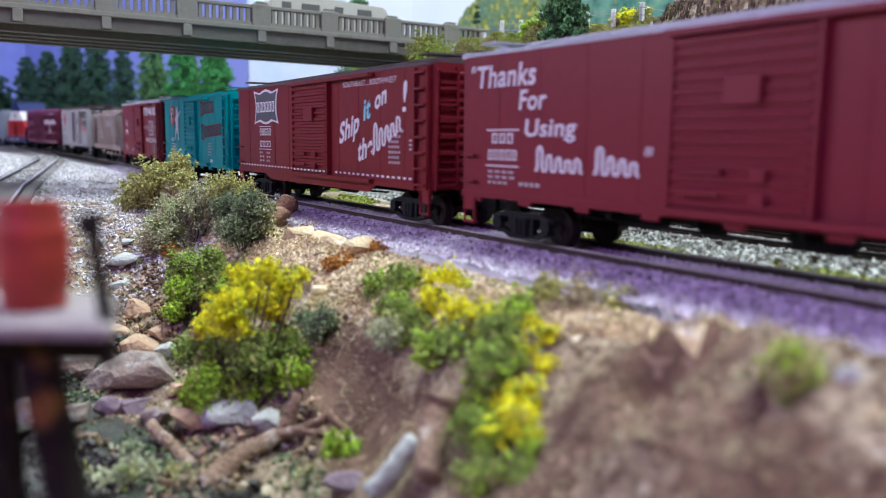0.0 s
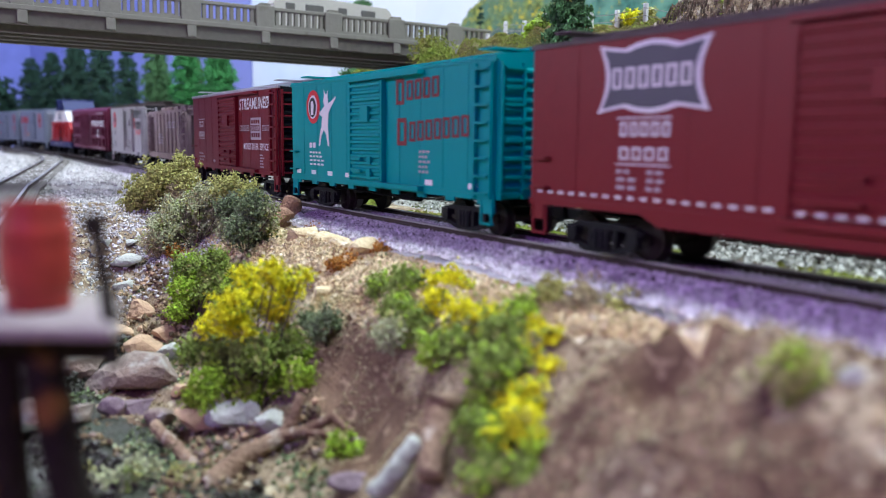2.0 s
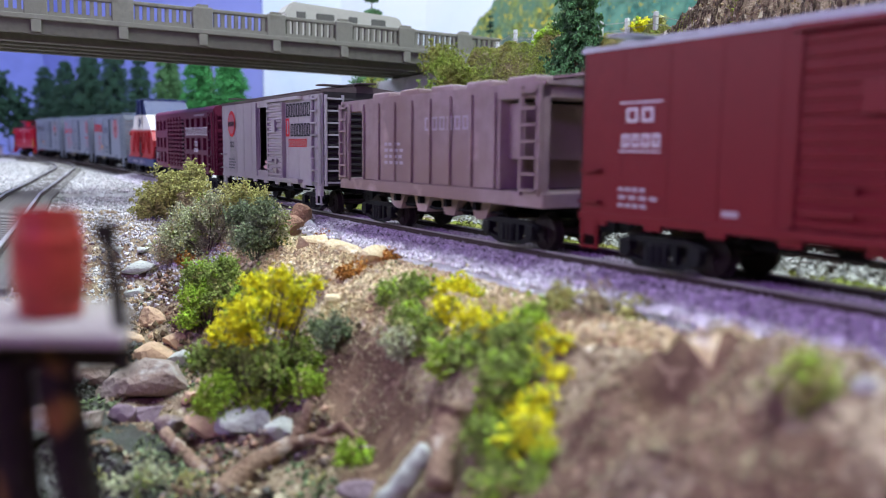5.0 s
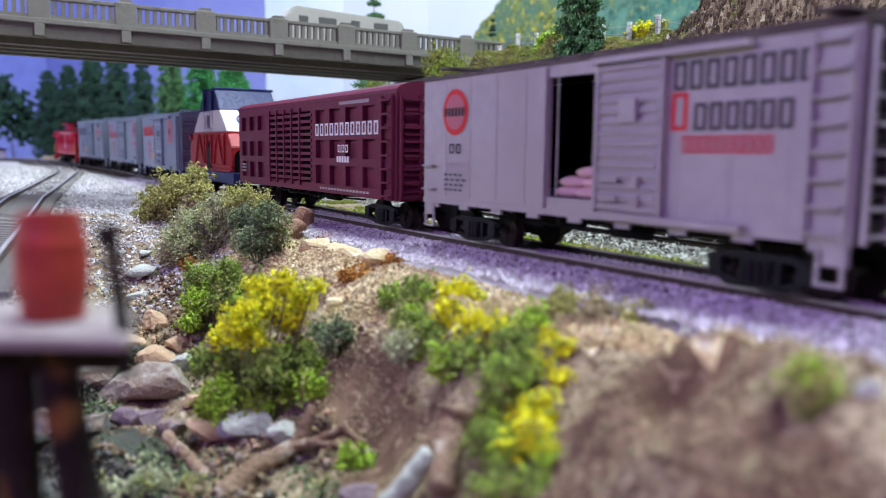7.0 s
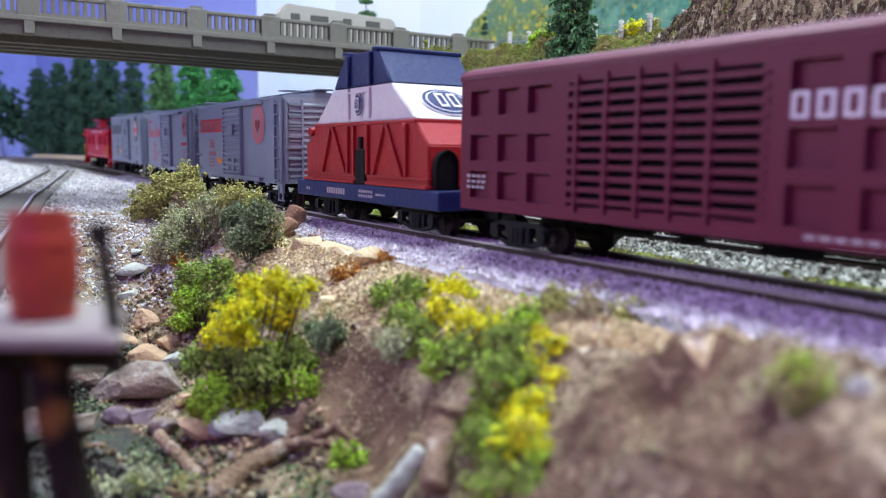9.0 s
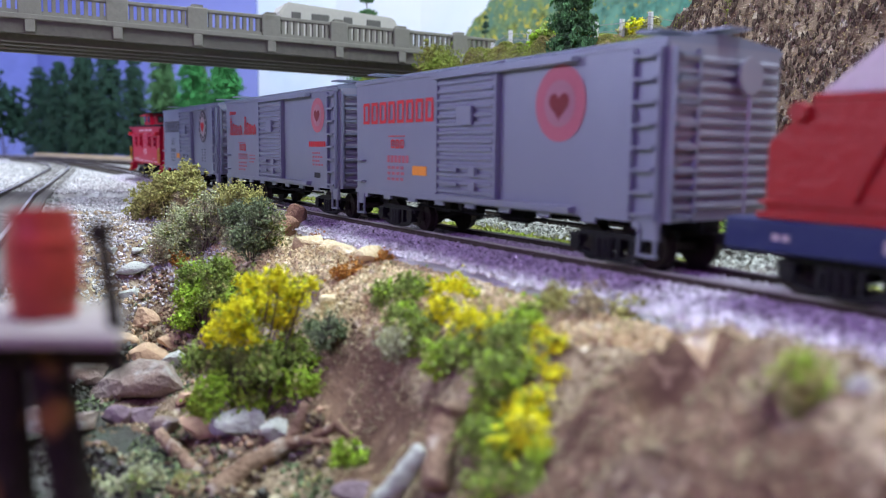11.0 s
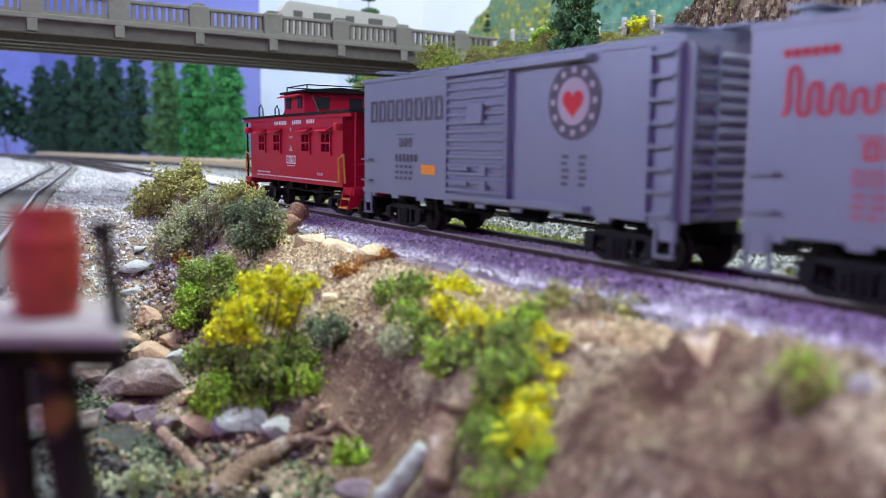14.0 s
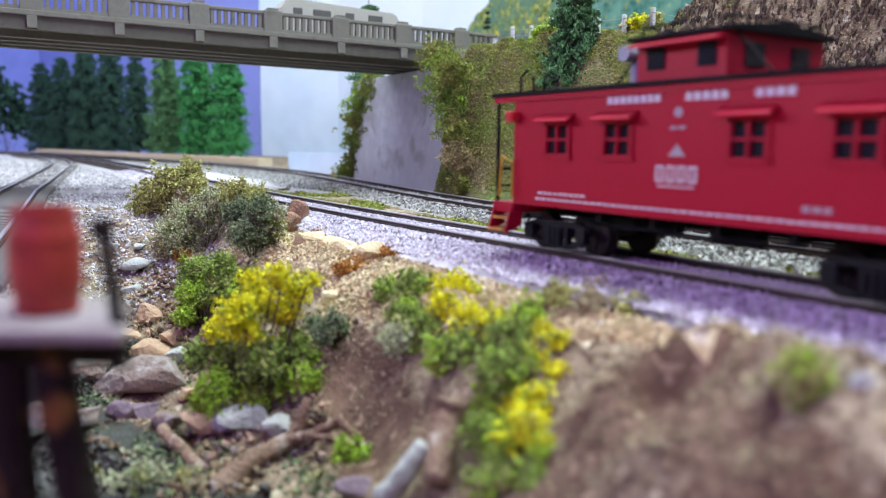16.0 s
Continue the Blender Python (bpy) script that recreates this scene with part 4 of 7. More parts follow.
def box_car(label, L, body, end, roof, walk_mat, door, door_kind="ribbed", z0=0.0118, ze=0.0490, ends="ribs", grabs=None, tabs="notched", door_mat=None, opening=None, seams=11):
    car = thing("box_car", label, "freight car", group="cars of the train")
    grabs = grabs or body
    bm = bmesh.new()
    if opening:
        o0, o1 = opening
        t = 0.0012
        box(bm, 0, o0, -HW, -HW + t, z0, ze), box(bm, o1, L, -HW, -HW + t, z0, ze)
        box(bm, o0, o1, -HW, -HW + t, ze - 0.0035, ze), box(bm, o0, o1, -HW, -HW + t, z0, z0 + 0.004)
        box(bm, 0, L, HW - t, HW, z0, ze)
        box(bm, 0, t, -HW + t, HW - t, z0, ze), box(bm, L - t, L, -HW + t, HW - t, z0, ze)
        box(bm, t, L - t, -HW + t, HW - t, z0, z0 + 0.004)
    else:
        box(bm, 0, L, -HW, HW, z0, ze)
        bmesh.ops.bevel(bm, geom=[e for e in bm.edges if abs(e.verts[0].co.z - e.verts[1].co.z) > 0.01], offset=0.0006, segments=2, affect="EDGES")
    # riveted seams and the sill along the side
    for k in range(1, seams):
        x = L * k / seams
        if not door[0] - 0.003 < x < door[1] + 0.003:
            box(bm, x - 0.00018, x + 0.00018, -HW - 0.00012, -HW, z0 + 0.002, ze - 0.001)
    box(bm, 0, L, -HW - 0.0003, -HW + 0.0004, z0 - 0.0004, z0 + 0.0012)
    if tabs == "notched":
        for k in range(9):
            x = 0.004 + (L - 0.012) * k / 8
            box(bm, x, x + 0.0045, -HW, -HW + 0.0007, z0 - 0.0016, z0)
    elif tabs == "skirt":
        prism(bm, [(L * 0.20, z0), (L * 0.235, z0 - 0.0028), (L * 0.765, z0 - 0.0028), (L * 0.80, z0)], -HW, -HW + 0.0008, "y")
    for x in (0.0006, L - 0.0050):
        box(bm, x, x + 0.0044, -HW - 0.0001, -HW + 0.0008, z0 - 0.0040, z0)
    part("body", bm, body, car)
    bm = bmesh.new()
    box(bm, L, L + 0.0005, -HW + 0.0006, HW - 0.0006, z0, ze)
    front = part("end_panel", bm, end, car)
    end_ribs(front, end, L + 0.0005, 1, z0 + 0.002, ze - 0.002, 13)
    rear = part("end_panel", slab(-0.0005, 0, -HW + 0.0006, HW - 0.0006, z0, ze), end, car)
    end_ribs(rear, end, -0.0005, -1, z0 + 0.002, ze - 0.002, 13)
    bm = bmesh.new()
    ribbed_door(bm, door[0], door[1], z0 + 0.0018, ze - 0.0022)
    dr = part("door", bm, door_mat or body, car)
    door_ribs(dr, door_mat or body, door[0], door[1], z0 + 0.0018, ze - 0.0022, 14)
    for y, za, zb in ((0.0024, ze - 0.0020, ze - 0.0008), (0.0022, z0 + 0.0002, z0 + 0.0017)):
        part("door_rail", slab(door[0] - 0.001, door[0] + 2 * (door[1] - door[0]), -HW - y, -HW, za, zb), body, car)
    w = door[1] - door[0]
    bm = bmesh.new()
    box(bm, door[0] + w * 0.42, door[0] + w * 0.66, -HW - 0.0026, -HW - 0.0016, z0 + 0.0215, z0 + 0.0265)
    for z in (0.0045, 0.0085):
        box(bm, door[0] + w * 0.12, door[0] + w * 0.42, -HW - 0.0024, -HW - 0.0014, z0 + z, z0 + z + 0.0010)
        box(bm, door[0] + w * 0.62, door[0] + w * 0.72, -HW - 0.0024, -HW - 0.0014, z0 + z - 0.001, z0 + z + 0.0014)
    part("latch", bm, door_mat or body, dr)
    add_roof(car, L, ze, ze + 0.0022, roof, walk_mat)
    ladder(car, grabs, 8, L - 0.0082, 0.0068, z0 + 0.001, ze - 0.003, "side")
    ladder(car, grabs, 8, (L + 0.0005, -HW + 0.0012), 0.0068, z0 + 0.001, ze - 0.003, "end")
    bm = bmesh.new()
    for z in (z0 + 0.0035, z0 + 0.0105):
        box(bm, 0.0012, 0.0072, -HW - 0.0016, -HW - 0.0011, z, z + 0.0005)
        for x in (0.0012, 0.0067):
            box(bm, x, x + 0.0005, -HW - 0.0016, -HW, z, z + 0.0005)
    part("grab_irons", bm, grabs, car)
    bm = bmesh.new()
    disc(bm, (L + 0.0032, 0.0040, ze - 0.006), 0.0040, 0.0007, "x", 16)
    tube(bm, [(L + 0.0032, 0.0040, 0.012), (L + 0.0032, 0.0040, ze - 0.004)], 0.0004, 5)
    box(bm, L, L + 0.0032, 0.003, 0.005, ze - 0.008, ze - 0.006)
    part("brake_wheel", bm, end, car)
    for x in (0.0010, L - 0.0062):
        bm = bmesh.new()
        for q in (0, 0.0046):
            box(bm, x + q, x + q + 0.0006, -HW - 0.0003, -HW + 0.0003, 0.0045, z0)
        box(bm, x, x + 0.0052, -HW - 0.0004, -HW + 0.0008, 0.0042, 0.0048)
        part("step", bm, body, car)
    add_underframe(car, L)
    return car


TRAIN = []   # (car, place of its rear end on the line at the start, truck places)


def join_train(car, s, L):
    TRAIN.append((car, s, 0.0205, L - 0.0205))


def car_thanks():
    L = 0.176
    c = box_car("brown-red box car with a thank-you slogan", L, P_ACL, P_ACL, P_ROOFG, P_ROOFG, (0.0725, 0.1045))
    words(c, "Thanks", 0.0064, 0.0305, 0.0400, 0.0458, P_WHITE, 0.12, 0.0, 0.0002)
    words(c, "For", 0.0245, 0.0345, 0.0340, 0.0390, P_WHITE, 0.12, 0.0, 0.0002)
    words(c, "Using", 0.0268, 0.0450, 0.0262, 0.0318, P_WHITE, 0.12, 0.0, 0.0002)
    flourish(c, 0.0310, 0.0475, 0.0192, 0.0252, 5, P_WHITE)
    flourish(c, 0.0512, 0.0645, 0.0192, 0.0252, 4, P_WHITE)
    for x in (0.0040, 0.0052, 0.0660, 0.0672):
        marks(c, x, x + 0.0006, 0.0442 if x < 0.01 else 0.0236, 0.0460 if x < 0.01 else 0.0254, 1, P_WHITE, 0, slant=0.0002)
    marks(c, 0.0110, 0.0245, 0.0290, 0.0294, 1, P_WHITE, 0)
    marks(c, 0.0130, 0.0225, 0.0258, 0.0284, 3, P_WHITE)
    marks(c, 0.0115, 0.0240, 0.0215, 0.0242, 5, P_WHITE)
    marks(c, 0.0110, 0.0245, 0.0198, 0.0202, 1, P_WHITE, 0)
    small_print(c, 0.0115, 0.0240, 0.0150, 0.0192, 3, P_LGREY, 1)
    marks(c, 0.0245, 0.0330, 0.0152, 0.0162, 4, P_LGREY)
    join_train(c, -0.1796, L)


def car_ship():
    L = 0.174
    c = box_car("freight-red fifty-foot box car with a shipping slogan", L, P_FRI, P_FRI, P_ROOFD, P_ROOFD, (0.0700, 0.1040), tabs="skirt")
    emblem(c, (0.0375, 0.0400), 0, P_WHITE, outline=shield(0.0150, 0.0073))
    emblem(c, (0.0375, 0.0400), 0, P_DKGREY, outline=shield(0.0134, 0.0063), lift=0.0004)
    marks(c, 0.0265, 0.0485, 0.0378, 0.0422, 6, P_WHITE, 0.25, y=-HW - 0.0005)
    marks(c, 0.0285, 0.0435, 0.0315, 0.0318, 1, P_WHITE, 0)
    marks(c, 0.0290, 0.0435, 0.0278, 0.0308, 5, P_WHITE)
    marks(c, 0.0290, 0.0432, 0.0228, 0.0255, 4, P_WHITE)
    marks(c, 0.0285, 0.0435, 0.0217, 0.0220, 1, P_WHITE, 0)
    small_print(c, 0.0285, 0.0350, 0.0160, 0.0212, 3, P_LGREY, 2, 2)
    small_print(c, 0.0370, 0.0432, 0.0160, 0.0212, 3, P_LGREY, 3, 2)
    words(c, "SOUTHEAST....SOUTHWEST", 0.1150, 0.1535, 0.0444, 0.0462, P_WHITE)
    words(c, "Ship", 0.1120, 0.1275, 0.0245, 0.0345, P_WHITE, 0.15, 0.30, 0.0003)
    words(c, "it", 0.1310, 0.1360, 0.0330, 0.0400, P_BLUEIT, 0.1, 0.2, 0.0003)
    words(c, "on", 0.1390, 0.1470, 0.0370, 0.0415, P_WHITE, 0.1, 0.3, 0.0003)
    words(c, "the", 0.1265, 0.1375, 0.0200, 0.0275, P_WHITE, 0.1, 0.25, 0.0003)
    flourish(c, 0.1375, 0.1565, 0.0255, 0.0350, 5, P_WHITE, rise=0.42, width=0.0005)
    words(c, "!", 0.1575, 0.1600, 0.0350, 0.0445, P_WHITE, 0.1)
    small_print(c, 0.1480, 0.1585, 0.0185, 0.0300, 7, P_LGREY, 4)
    small_print(c, 0.1610, 0.1665, 0.0230, 0.0270, 3, P_LGREY, 5, 2)
    for a, b, n in ((0.002, 0.068, 18), (0.072, 0.104, 9), (0.107, 0.164, 16)):
        marks(c, a, b, 0.0143, 0.0150, n, P_WHITE, 0.5, y=-HW - (0.0021 if n == 9 else 0.00022))
    join_train(c, -0.370, L)


def car_goat():
    L = 0.140
    c = box_car("teal-green box car with a white goat emblem", L, P_GN, P_GN, P_GN, P_GN, (0.0560, 0.0800), z0=0.0112, ze=0.0482)
    emblem(c, (0.0222, 0.0390), 0.0063, P_RED, 1.0)
    emblem(c, (0.0222, 0.0390), 0.0042, P_WHITE, 1.05, 0.0004)
    emblem(c, (0.0222, 0.0388), 0.0034, P_INK, 1.1, 0.00055)
    emblem(c, (0.0222, 0.0388), 0, P_WHITE, 1.0, 0.0007, outline=[(-0.0012, -0.0028), (0.0010, -0.0028), (0.0016, 0.0008), (0.0006, 0.0026), (-0.0010, 0.0020)])
    goat = [(-0.0058, -0.0102), (-0.0046, -0.0102), (-0.0030, -0.0062), (-0.0010, -0.0042), (0.0010, -0.0062), (0.0024, -0.0102), (0.0038, -0.0104), (0.0030, -0.0060),
            (0.0026, -0.0028), (0.0032, 0.0020), (0.0062, 0.0046), (0.0092, 0.0068), (0.0096, 0.0078), (0.0060, 0.0062), (0.0030, 0.0054), (0.0026, 0.0076),
            (0.0030, 0.0106), (0.0016, 0.0086), (0.0004, 0.0090), (-0.0010, 0.0108), (-0.0006, 0.0082), (-0.0014, 0.0062), (-0.0004, 0.0046), (-0.0040, 0.0026),
            (-0.0062, 0.0030), (-0.0060, 0.0020), (-0.0024, 0.0006), (-0.0032, -0.0030), (-0.0050, -0.0064)]
    emblem(c, (0.0330, 0.0345), 0, P_WHITE, outline=goat)
    marks(c, 0.0180, 0.0245, 0.0235, 0.0255, 2, P_WHITE)
    small_print(c, 0.0180, 0.0330, 0.0165, 0.0225, 4, P_WHITE, 6, 4)
    marks(c, 0.0868, 0.0925, 0.0376, 0.0455, 1, P_DKRED, 0.1, outlined=True)
    marks(c, 0.0932, 0.1130, 0.0390, 0.0450, 4, P_DKRED, 0.22, rise=0.03)
    marks(c, 0.0876, 0.0942, 0.0250, 0.0335, 1, P_DKRED, 0.1, outlined=True)
    marks(c, 0.0950, 0.1285, 0.0270, 0.0330, 7, P_DKRED, 0.22, rise=0.05)
    small_print(c, 0.1010, 0.1090, 0.0165, 0.0240, 5, P_LGREY, 7, 3)
    for x in (0.0055, 0.0200, 0.0350, 0.0500, 0.1050, 0.1280):
        marks(c, x, x + 0.0042, 0.0134, 0.0150, 1, P_WHITE, 0)
    join_train(c, -0.525, L)


def car_stream():
    L = 0.140
    c = box_car("oxide-red box car with black ends and a slogan", L, P_CG, P_BLACK, P_ROOFG, P_ROOFG, (0.0545, 0.0840), z0=0.0112, ze=0.0488)
    words(c, "STREAMLINED", 0.0868, 0.1285, 0.0400, 0.0452, P_WHITE, 0.2, 0.0, 0.0002)
    for k in range(4):
        marks(c, 0.1265, 0.1320 - 0.0006 * k, 0.0445 - k * 0.0012, 0.0450 - k * 0.0012, 1, P_WHITE, 0)
    marks(c, 0.1030, 0.1175, 0.0262, 0.0362, 1, P_LGREY, 0)
    marks(c, 0.1042, 0.1163, 0.0335, 0.0352, 4, P_CG, y=-HW - 0.0004)
    marks(c, 0.1042, 0.1163, 0.0303, 0.0328, 4, P_CG, y=-HW - 0.0004)
    marks(c, 0.1042, 0.1163, 0.0273, 0.0293, 4, P_CG, y=-HW - 0.0004)
    marks(c, 0.0862, 0.1010, 0.0302, 0.0328, 7, P_LGREY, 0.35)
    marks(c, 0.1190, 0.1320, 0.0302, 0.0328, 7, P_LGREY, 0.35)
    words(c, "MONEY-SAVER  SERVICE", 0.0925, 0.1270, 0.0216, 0.0246, P_WHITE, 0.05, 0.0, 0.0002)
    marks(c, 0.0120, 0.0240, 0.0365, 0.0368, 1, P_WHITE, 0)
    marks(c, 0.0135, 0.0222, 0.0325, 0.0355, 2, P_WHITE)
    marks(c, 0.0125, 0.0240, 0.0272, 0.0300, 4, P_WHITE)
    marks(c, 0.0120, 0.0240, 0.0262, 0.0265, 1, P_WHITE, 0)
    small_print(c, 0.0120, 0.0240, 0.0138, 0.0190, 3, P_LGREY, 8, 4)
    small_print(c, 0.1150, 0.1220, 0.0135, 0.0200, 5, P_LGREY, 9, 2)
    marks(c, 0.0390, 0.0440, 0.0140, 0.0152, 1, P_LGREY)
    join_train(c, -0.680, L)


def car_hopper():
    L, zs, zt = 0.118, 0.0150, 0.0425
    c = thing("covered_hopper", "dusty pinkish-grey covered hopper car, weathered", "freight car", group="cars of the train")
    bm = bmesh.new()
    x0, x1 = 0.0170, L - 0.0190
    prism(bm, [(0.0010, zt - 0.003), (0.0010, zt), (L - 0.001, zt), (L - 0.001, zt - 0.003)], -HW, HW, "y")
    box(bm, x0, x1, -HW + 0.0002, HW - 0.0002, zs + 0.001, zt - 0.001)
    prism(bm, [(x0, zt - 0.002), (x0 + 0.001, zs + 0.014), (x0 + 0.010, zs), (x1 - 0.010, zs), (x1 - 0.001, zs + 0.014), (x1, zt - 0.002)], -HW + 0.0004, HW - 0.0004, "y")
    for k in range(8):
        x = x0 + 0.002 + (x1 - x0 - 0.004) * k / 7
        box(bm, x - 0.0004, x + 0.0004, -HW - 0.0006, -HW, zs + 0.001, zt - 0.001)
    part("body", bm, P_HOP, c)
    part("slope_sheet", slab(0.012, L - 0.012, -HW + 0.003, HW - 0.003, zs + 0.009, zt - 0.004), P_HOP, c)
    part("side_sill", slab(0.0, L, -HW - 0.0005, HW + 0.0005, zs - 0.0030, zs + 0.0008, 0.0003), P_HOP, c)
    for x in (0.0008, L - 0.0040):
        for y in (-HW, HW - 0.0022):
            part("corner_post", slab(x, x + 0.0030, y, y + 0.0022, zs, zt), P_HOP, c)
    for k in range(4):
        x = 0.026 + 0.0165 * k
        bm = bmesh.new()
        prism(bm, [(x, zs), (x + 0.005, 0.0065), (x + 0.010, 0.0065), (x + 0.0145, zs)], -0.013, 0.013, "y")
        part("hopper_chute", bm, P_HOP, c)
    bm = bmesh.new()
    prism(bm, [(-HW, zt), (-HW, zt + 0.0008), (0, zt + 0.0022), (HW, zt + 0.0008), (HW, zt)], 0, L)
    part("roof", bm, P_HOP, c)
    for k in range(5):
        part("hatch", slab(0.014 + k * 0.020, 0.026 + k * 0.020, -0.0125, -0.006, zt + 0.001, zt + 0.0034, 0.0006), P_HOP, c)
    bm = slab(-0.002, L + 0.002, -0.0032, 0.0032, zt + 0.0032, zt + 0.0038)
    for k in range(7):
        box(bm, 0.002 + (L - 0.004) * k / 6 - 0.0005, 0.002 + (L - 0.004) * k / 6 + 0.0005, -0.003, 0.003, zt + 0.0015, zt + 0.0032)
    part("roof_walk", bm, P_HOP, c)
    ladder(c, P_HOP, 7, L - 0.0085, 0.0070, zs + 0.001, zt - 0.002, "side")
    ladder(c, P_HOP, 7, 0.0012, 0.0070, zs + 0.001, zt - 0.002, "side")
    small_print(c, 0.034, 0.050, 0.021, 0.029, 4, P_LGREY, 10)
    marks(c, 0.060, 0.085, 0.032, 0.036, 6, P_LGREY)
    add_underframe(c, L)
    join_train(c, -0.811, L)


def car_sacks():
    L = 0.137
    c = box_car("weathered silver box car, door slid open on pink sacks", L, P_SP, P_END_D, P_ROOFD, P_ROOFD, (0.0765, 0.0965), ze=0.0482, opening=(0.0585, 0.0765))
    # black sheet on the far wall: the shade behind the door as colour
    part("inside_shade", slab(0.0022, L - 0.0022, HW - 0.0035, HW - 0.0014, 0.0160, 0.0470), P_DARK, c)
    for x in (0.0555, 0.0768):
        part("door_post", slab(x, x + 0.0028, -HW - 0.0008, -HW, 0.0130, 0.0470), P_SP, c)
    rng = random.Random(5)
    for k, (x, y, z) in enumerate(((0.0625, -0.0135, 0.0172), (0.0708, -0.0140, 0.0172), (0.0660, -0.0080, 0.0172), (0.0640, -0.0130, 0.0196), (0.0715, -0.0125, 0.0196), (0.0690, -0.0120, 0.0220), (0.0735, -0.010, 0.0222))):
        bm = bmesh.new()
        bmesh.ops.create_icosphere(bm, subdivisions=2, radius=1.0, matrix=Matrix.Translation((x, y, z)) @ Matrix.Rotation(rng.uniform(-0.3, 0.3), 4, "Z") @ Matrix.Diagonal((0.0052, 0.0030, 0.0015, 1)))
        part("sack", bm, P_SACK, c, "pink paper sack", flat=False)
    emblem(c, (0.0175, 0.0380), 0.0066, P_RED)
    emblem(c, (0.0175, 0.0380), 0.0050, P_PINKRED, lift=0.0004)
    marks(c, 0.0122, 0.0228, 0.0368, 0.0392, 6, P_INK, 0.35, y=-HW - 0.0006)
    marks(c, 0.0140, 0.0210, 0.0262, 0.0290, 2, P_INK)
    marks(c, 0.0115, 0.0240, 0.0215, 0.0240, 5, P_LGREY)
    small_print(c, 0.0115, 0.0240, 0.0150, 0.0208, 4, P_DKGREY, 11)
    marks(c, 0.0975, 0.1295, 0.0392, 0.0448, 8, P_INK, 0.2)
    marks(c, 0.0972, 0.1020, 0.0312, 0.0388, 1, P_RED, 0.1, outlined=True)
    marks(c, 0.1030, 0.1255, 0.0312, 0.0365, 6, P_INK, 0.2)
    marks(c, 0.1005, 0.1215, 0.0268, 0.0302, 10, P_RED, 0.2)
    join_train(c, -0.9659, L)


def car_stock():
    L, z0, ze = 0.170, 0.0105, 0.0462
    c = thing("stock_car", "tuscan-red slatted livestock car", "freight car", group="cars of the train")
    bm = bmesh.new()
    box(bm, 0.0002, L - 0.0002, -HW + 0.0018, HW - 0.0018, z0 + 0.0002, ze - 0.0002)
    part("inner_wall", bm, P_PRR, c)
    bm = bmesh.new()
    posts = [(0, 0.0045), (0.0130, 0.0168), (0.0252, 0.0290), (0.0380, 0.0440), (0.0955, 0.1010)]
    posts += [(0.1100 + 0.0147 * k, 0.1148 + 0.0147 * k) for k in range(3)] + [(0.1540, 0.1585), (L - 0.0035, L)]
    bands = [(z0, 0.0138), (0.0211, 0.0239), (0.0309, 0.0360), (0.0426, ze)]
    for x0, x1 in posts:
        box(bm, x0, x1, -HW, HW, z0, ze)
    for (_, x0), (x1, _) in zip(posts, posts[1:]):
        for u, v in bands if x1 != 0.0955 else (bands[0], bands[3]):
            box(bm, x0, x1, -HW, HW, u, v)
    bmesh.ops.remove_doubles(bm, verts=bm.verts[:], dist=0.00001)
    part("side_frame", bm, P_PRR, c)
    for k in range(11):
        z = z0 + 0.0042 + k * 0.00258
        part("slat", slab(0.0440, 0.0970, -HW - 0.0004, -HW + 0.0010, z, z + 0.00115), P_PRR, c)
    for x in (0.0465, 0.0560, 0.0655, 0.0745, 0.0840):
        part("batten", slab(x, x + 0.0012, -HW - 0.0008, -HW + 0.0006, z0 + 0.002, ze - 0.002), P_PRR, c)
    # added black sheet: the shade between the slats
    part("slat_gap_shade", slab(0.0445, 0.0950, -HW + 0.0010, -HW + 0.0014, z0 + 0.0036, ze - 0.0036), P_DARK, c)
    marks(c, 0.1008, 0.1578, 0.0325, 0.0372, 12, P_WHITE, 0.3, y=-HW - 0.0003)
    marks(c, 0.1230, 0.1330, 0.0262, 0.0290, 3, P_WHITE, y=-HW - 0.0003)
    marks(c, 0.1220, 0.1335, 0.0225, 0.0248, 5, P_WHITE, y=-HW - 0.0003)
    marks(c, 0.1245, 0.1500, 0.0436, 0.0448, 14, P_LGREY, y=-HW - 0.0003)
    small_print(c, 0.0030, 0.0135, 0.0160, 0.0205, 3, P_LGREY, 12)
    marks(c, 0.105, 0.150, 0.0118, 0.0126, 16, P_LGREY)
    bm = bmesh.new()
    prof = [(-HW - 0.0003, ze - 0.0004)] + [((HW + 0.0003) * math.sin(a), ze + 0.0042 * math.cos(a) ** 0.8) for a in np.linspace(-1.45, 1.45, 11)] + [(HW + 0.0003, ze - 0.0004)]
    prism(bm, prof, -0.0004, L + 0.0004)
    part("roof", bm, P_PRR, c)
    end_ribs(part("end_panel", slab(L, L + 0.0005, -HW + 0.001, HW - 0.001, z0, ze), P_PRR, c), P_PRR, L + 0.0005, 1, z0 + 0.002, ze - 0.002, 12)
    ladder(c, P_PRR, 8, L - 0.0090, 0.0068, z0 + 0.001, ze - 0.003, "side")
    ladder(c, P_PRR, 8, (L + 0.0005, -HW + 0.0012), 0.0068, z0 + 0.001, ze - 0.003, "end")
    add_underframe(c, L)
    join_train(c, -1.1537, L)


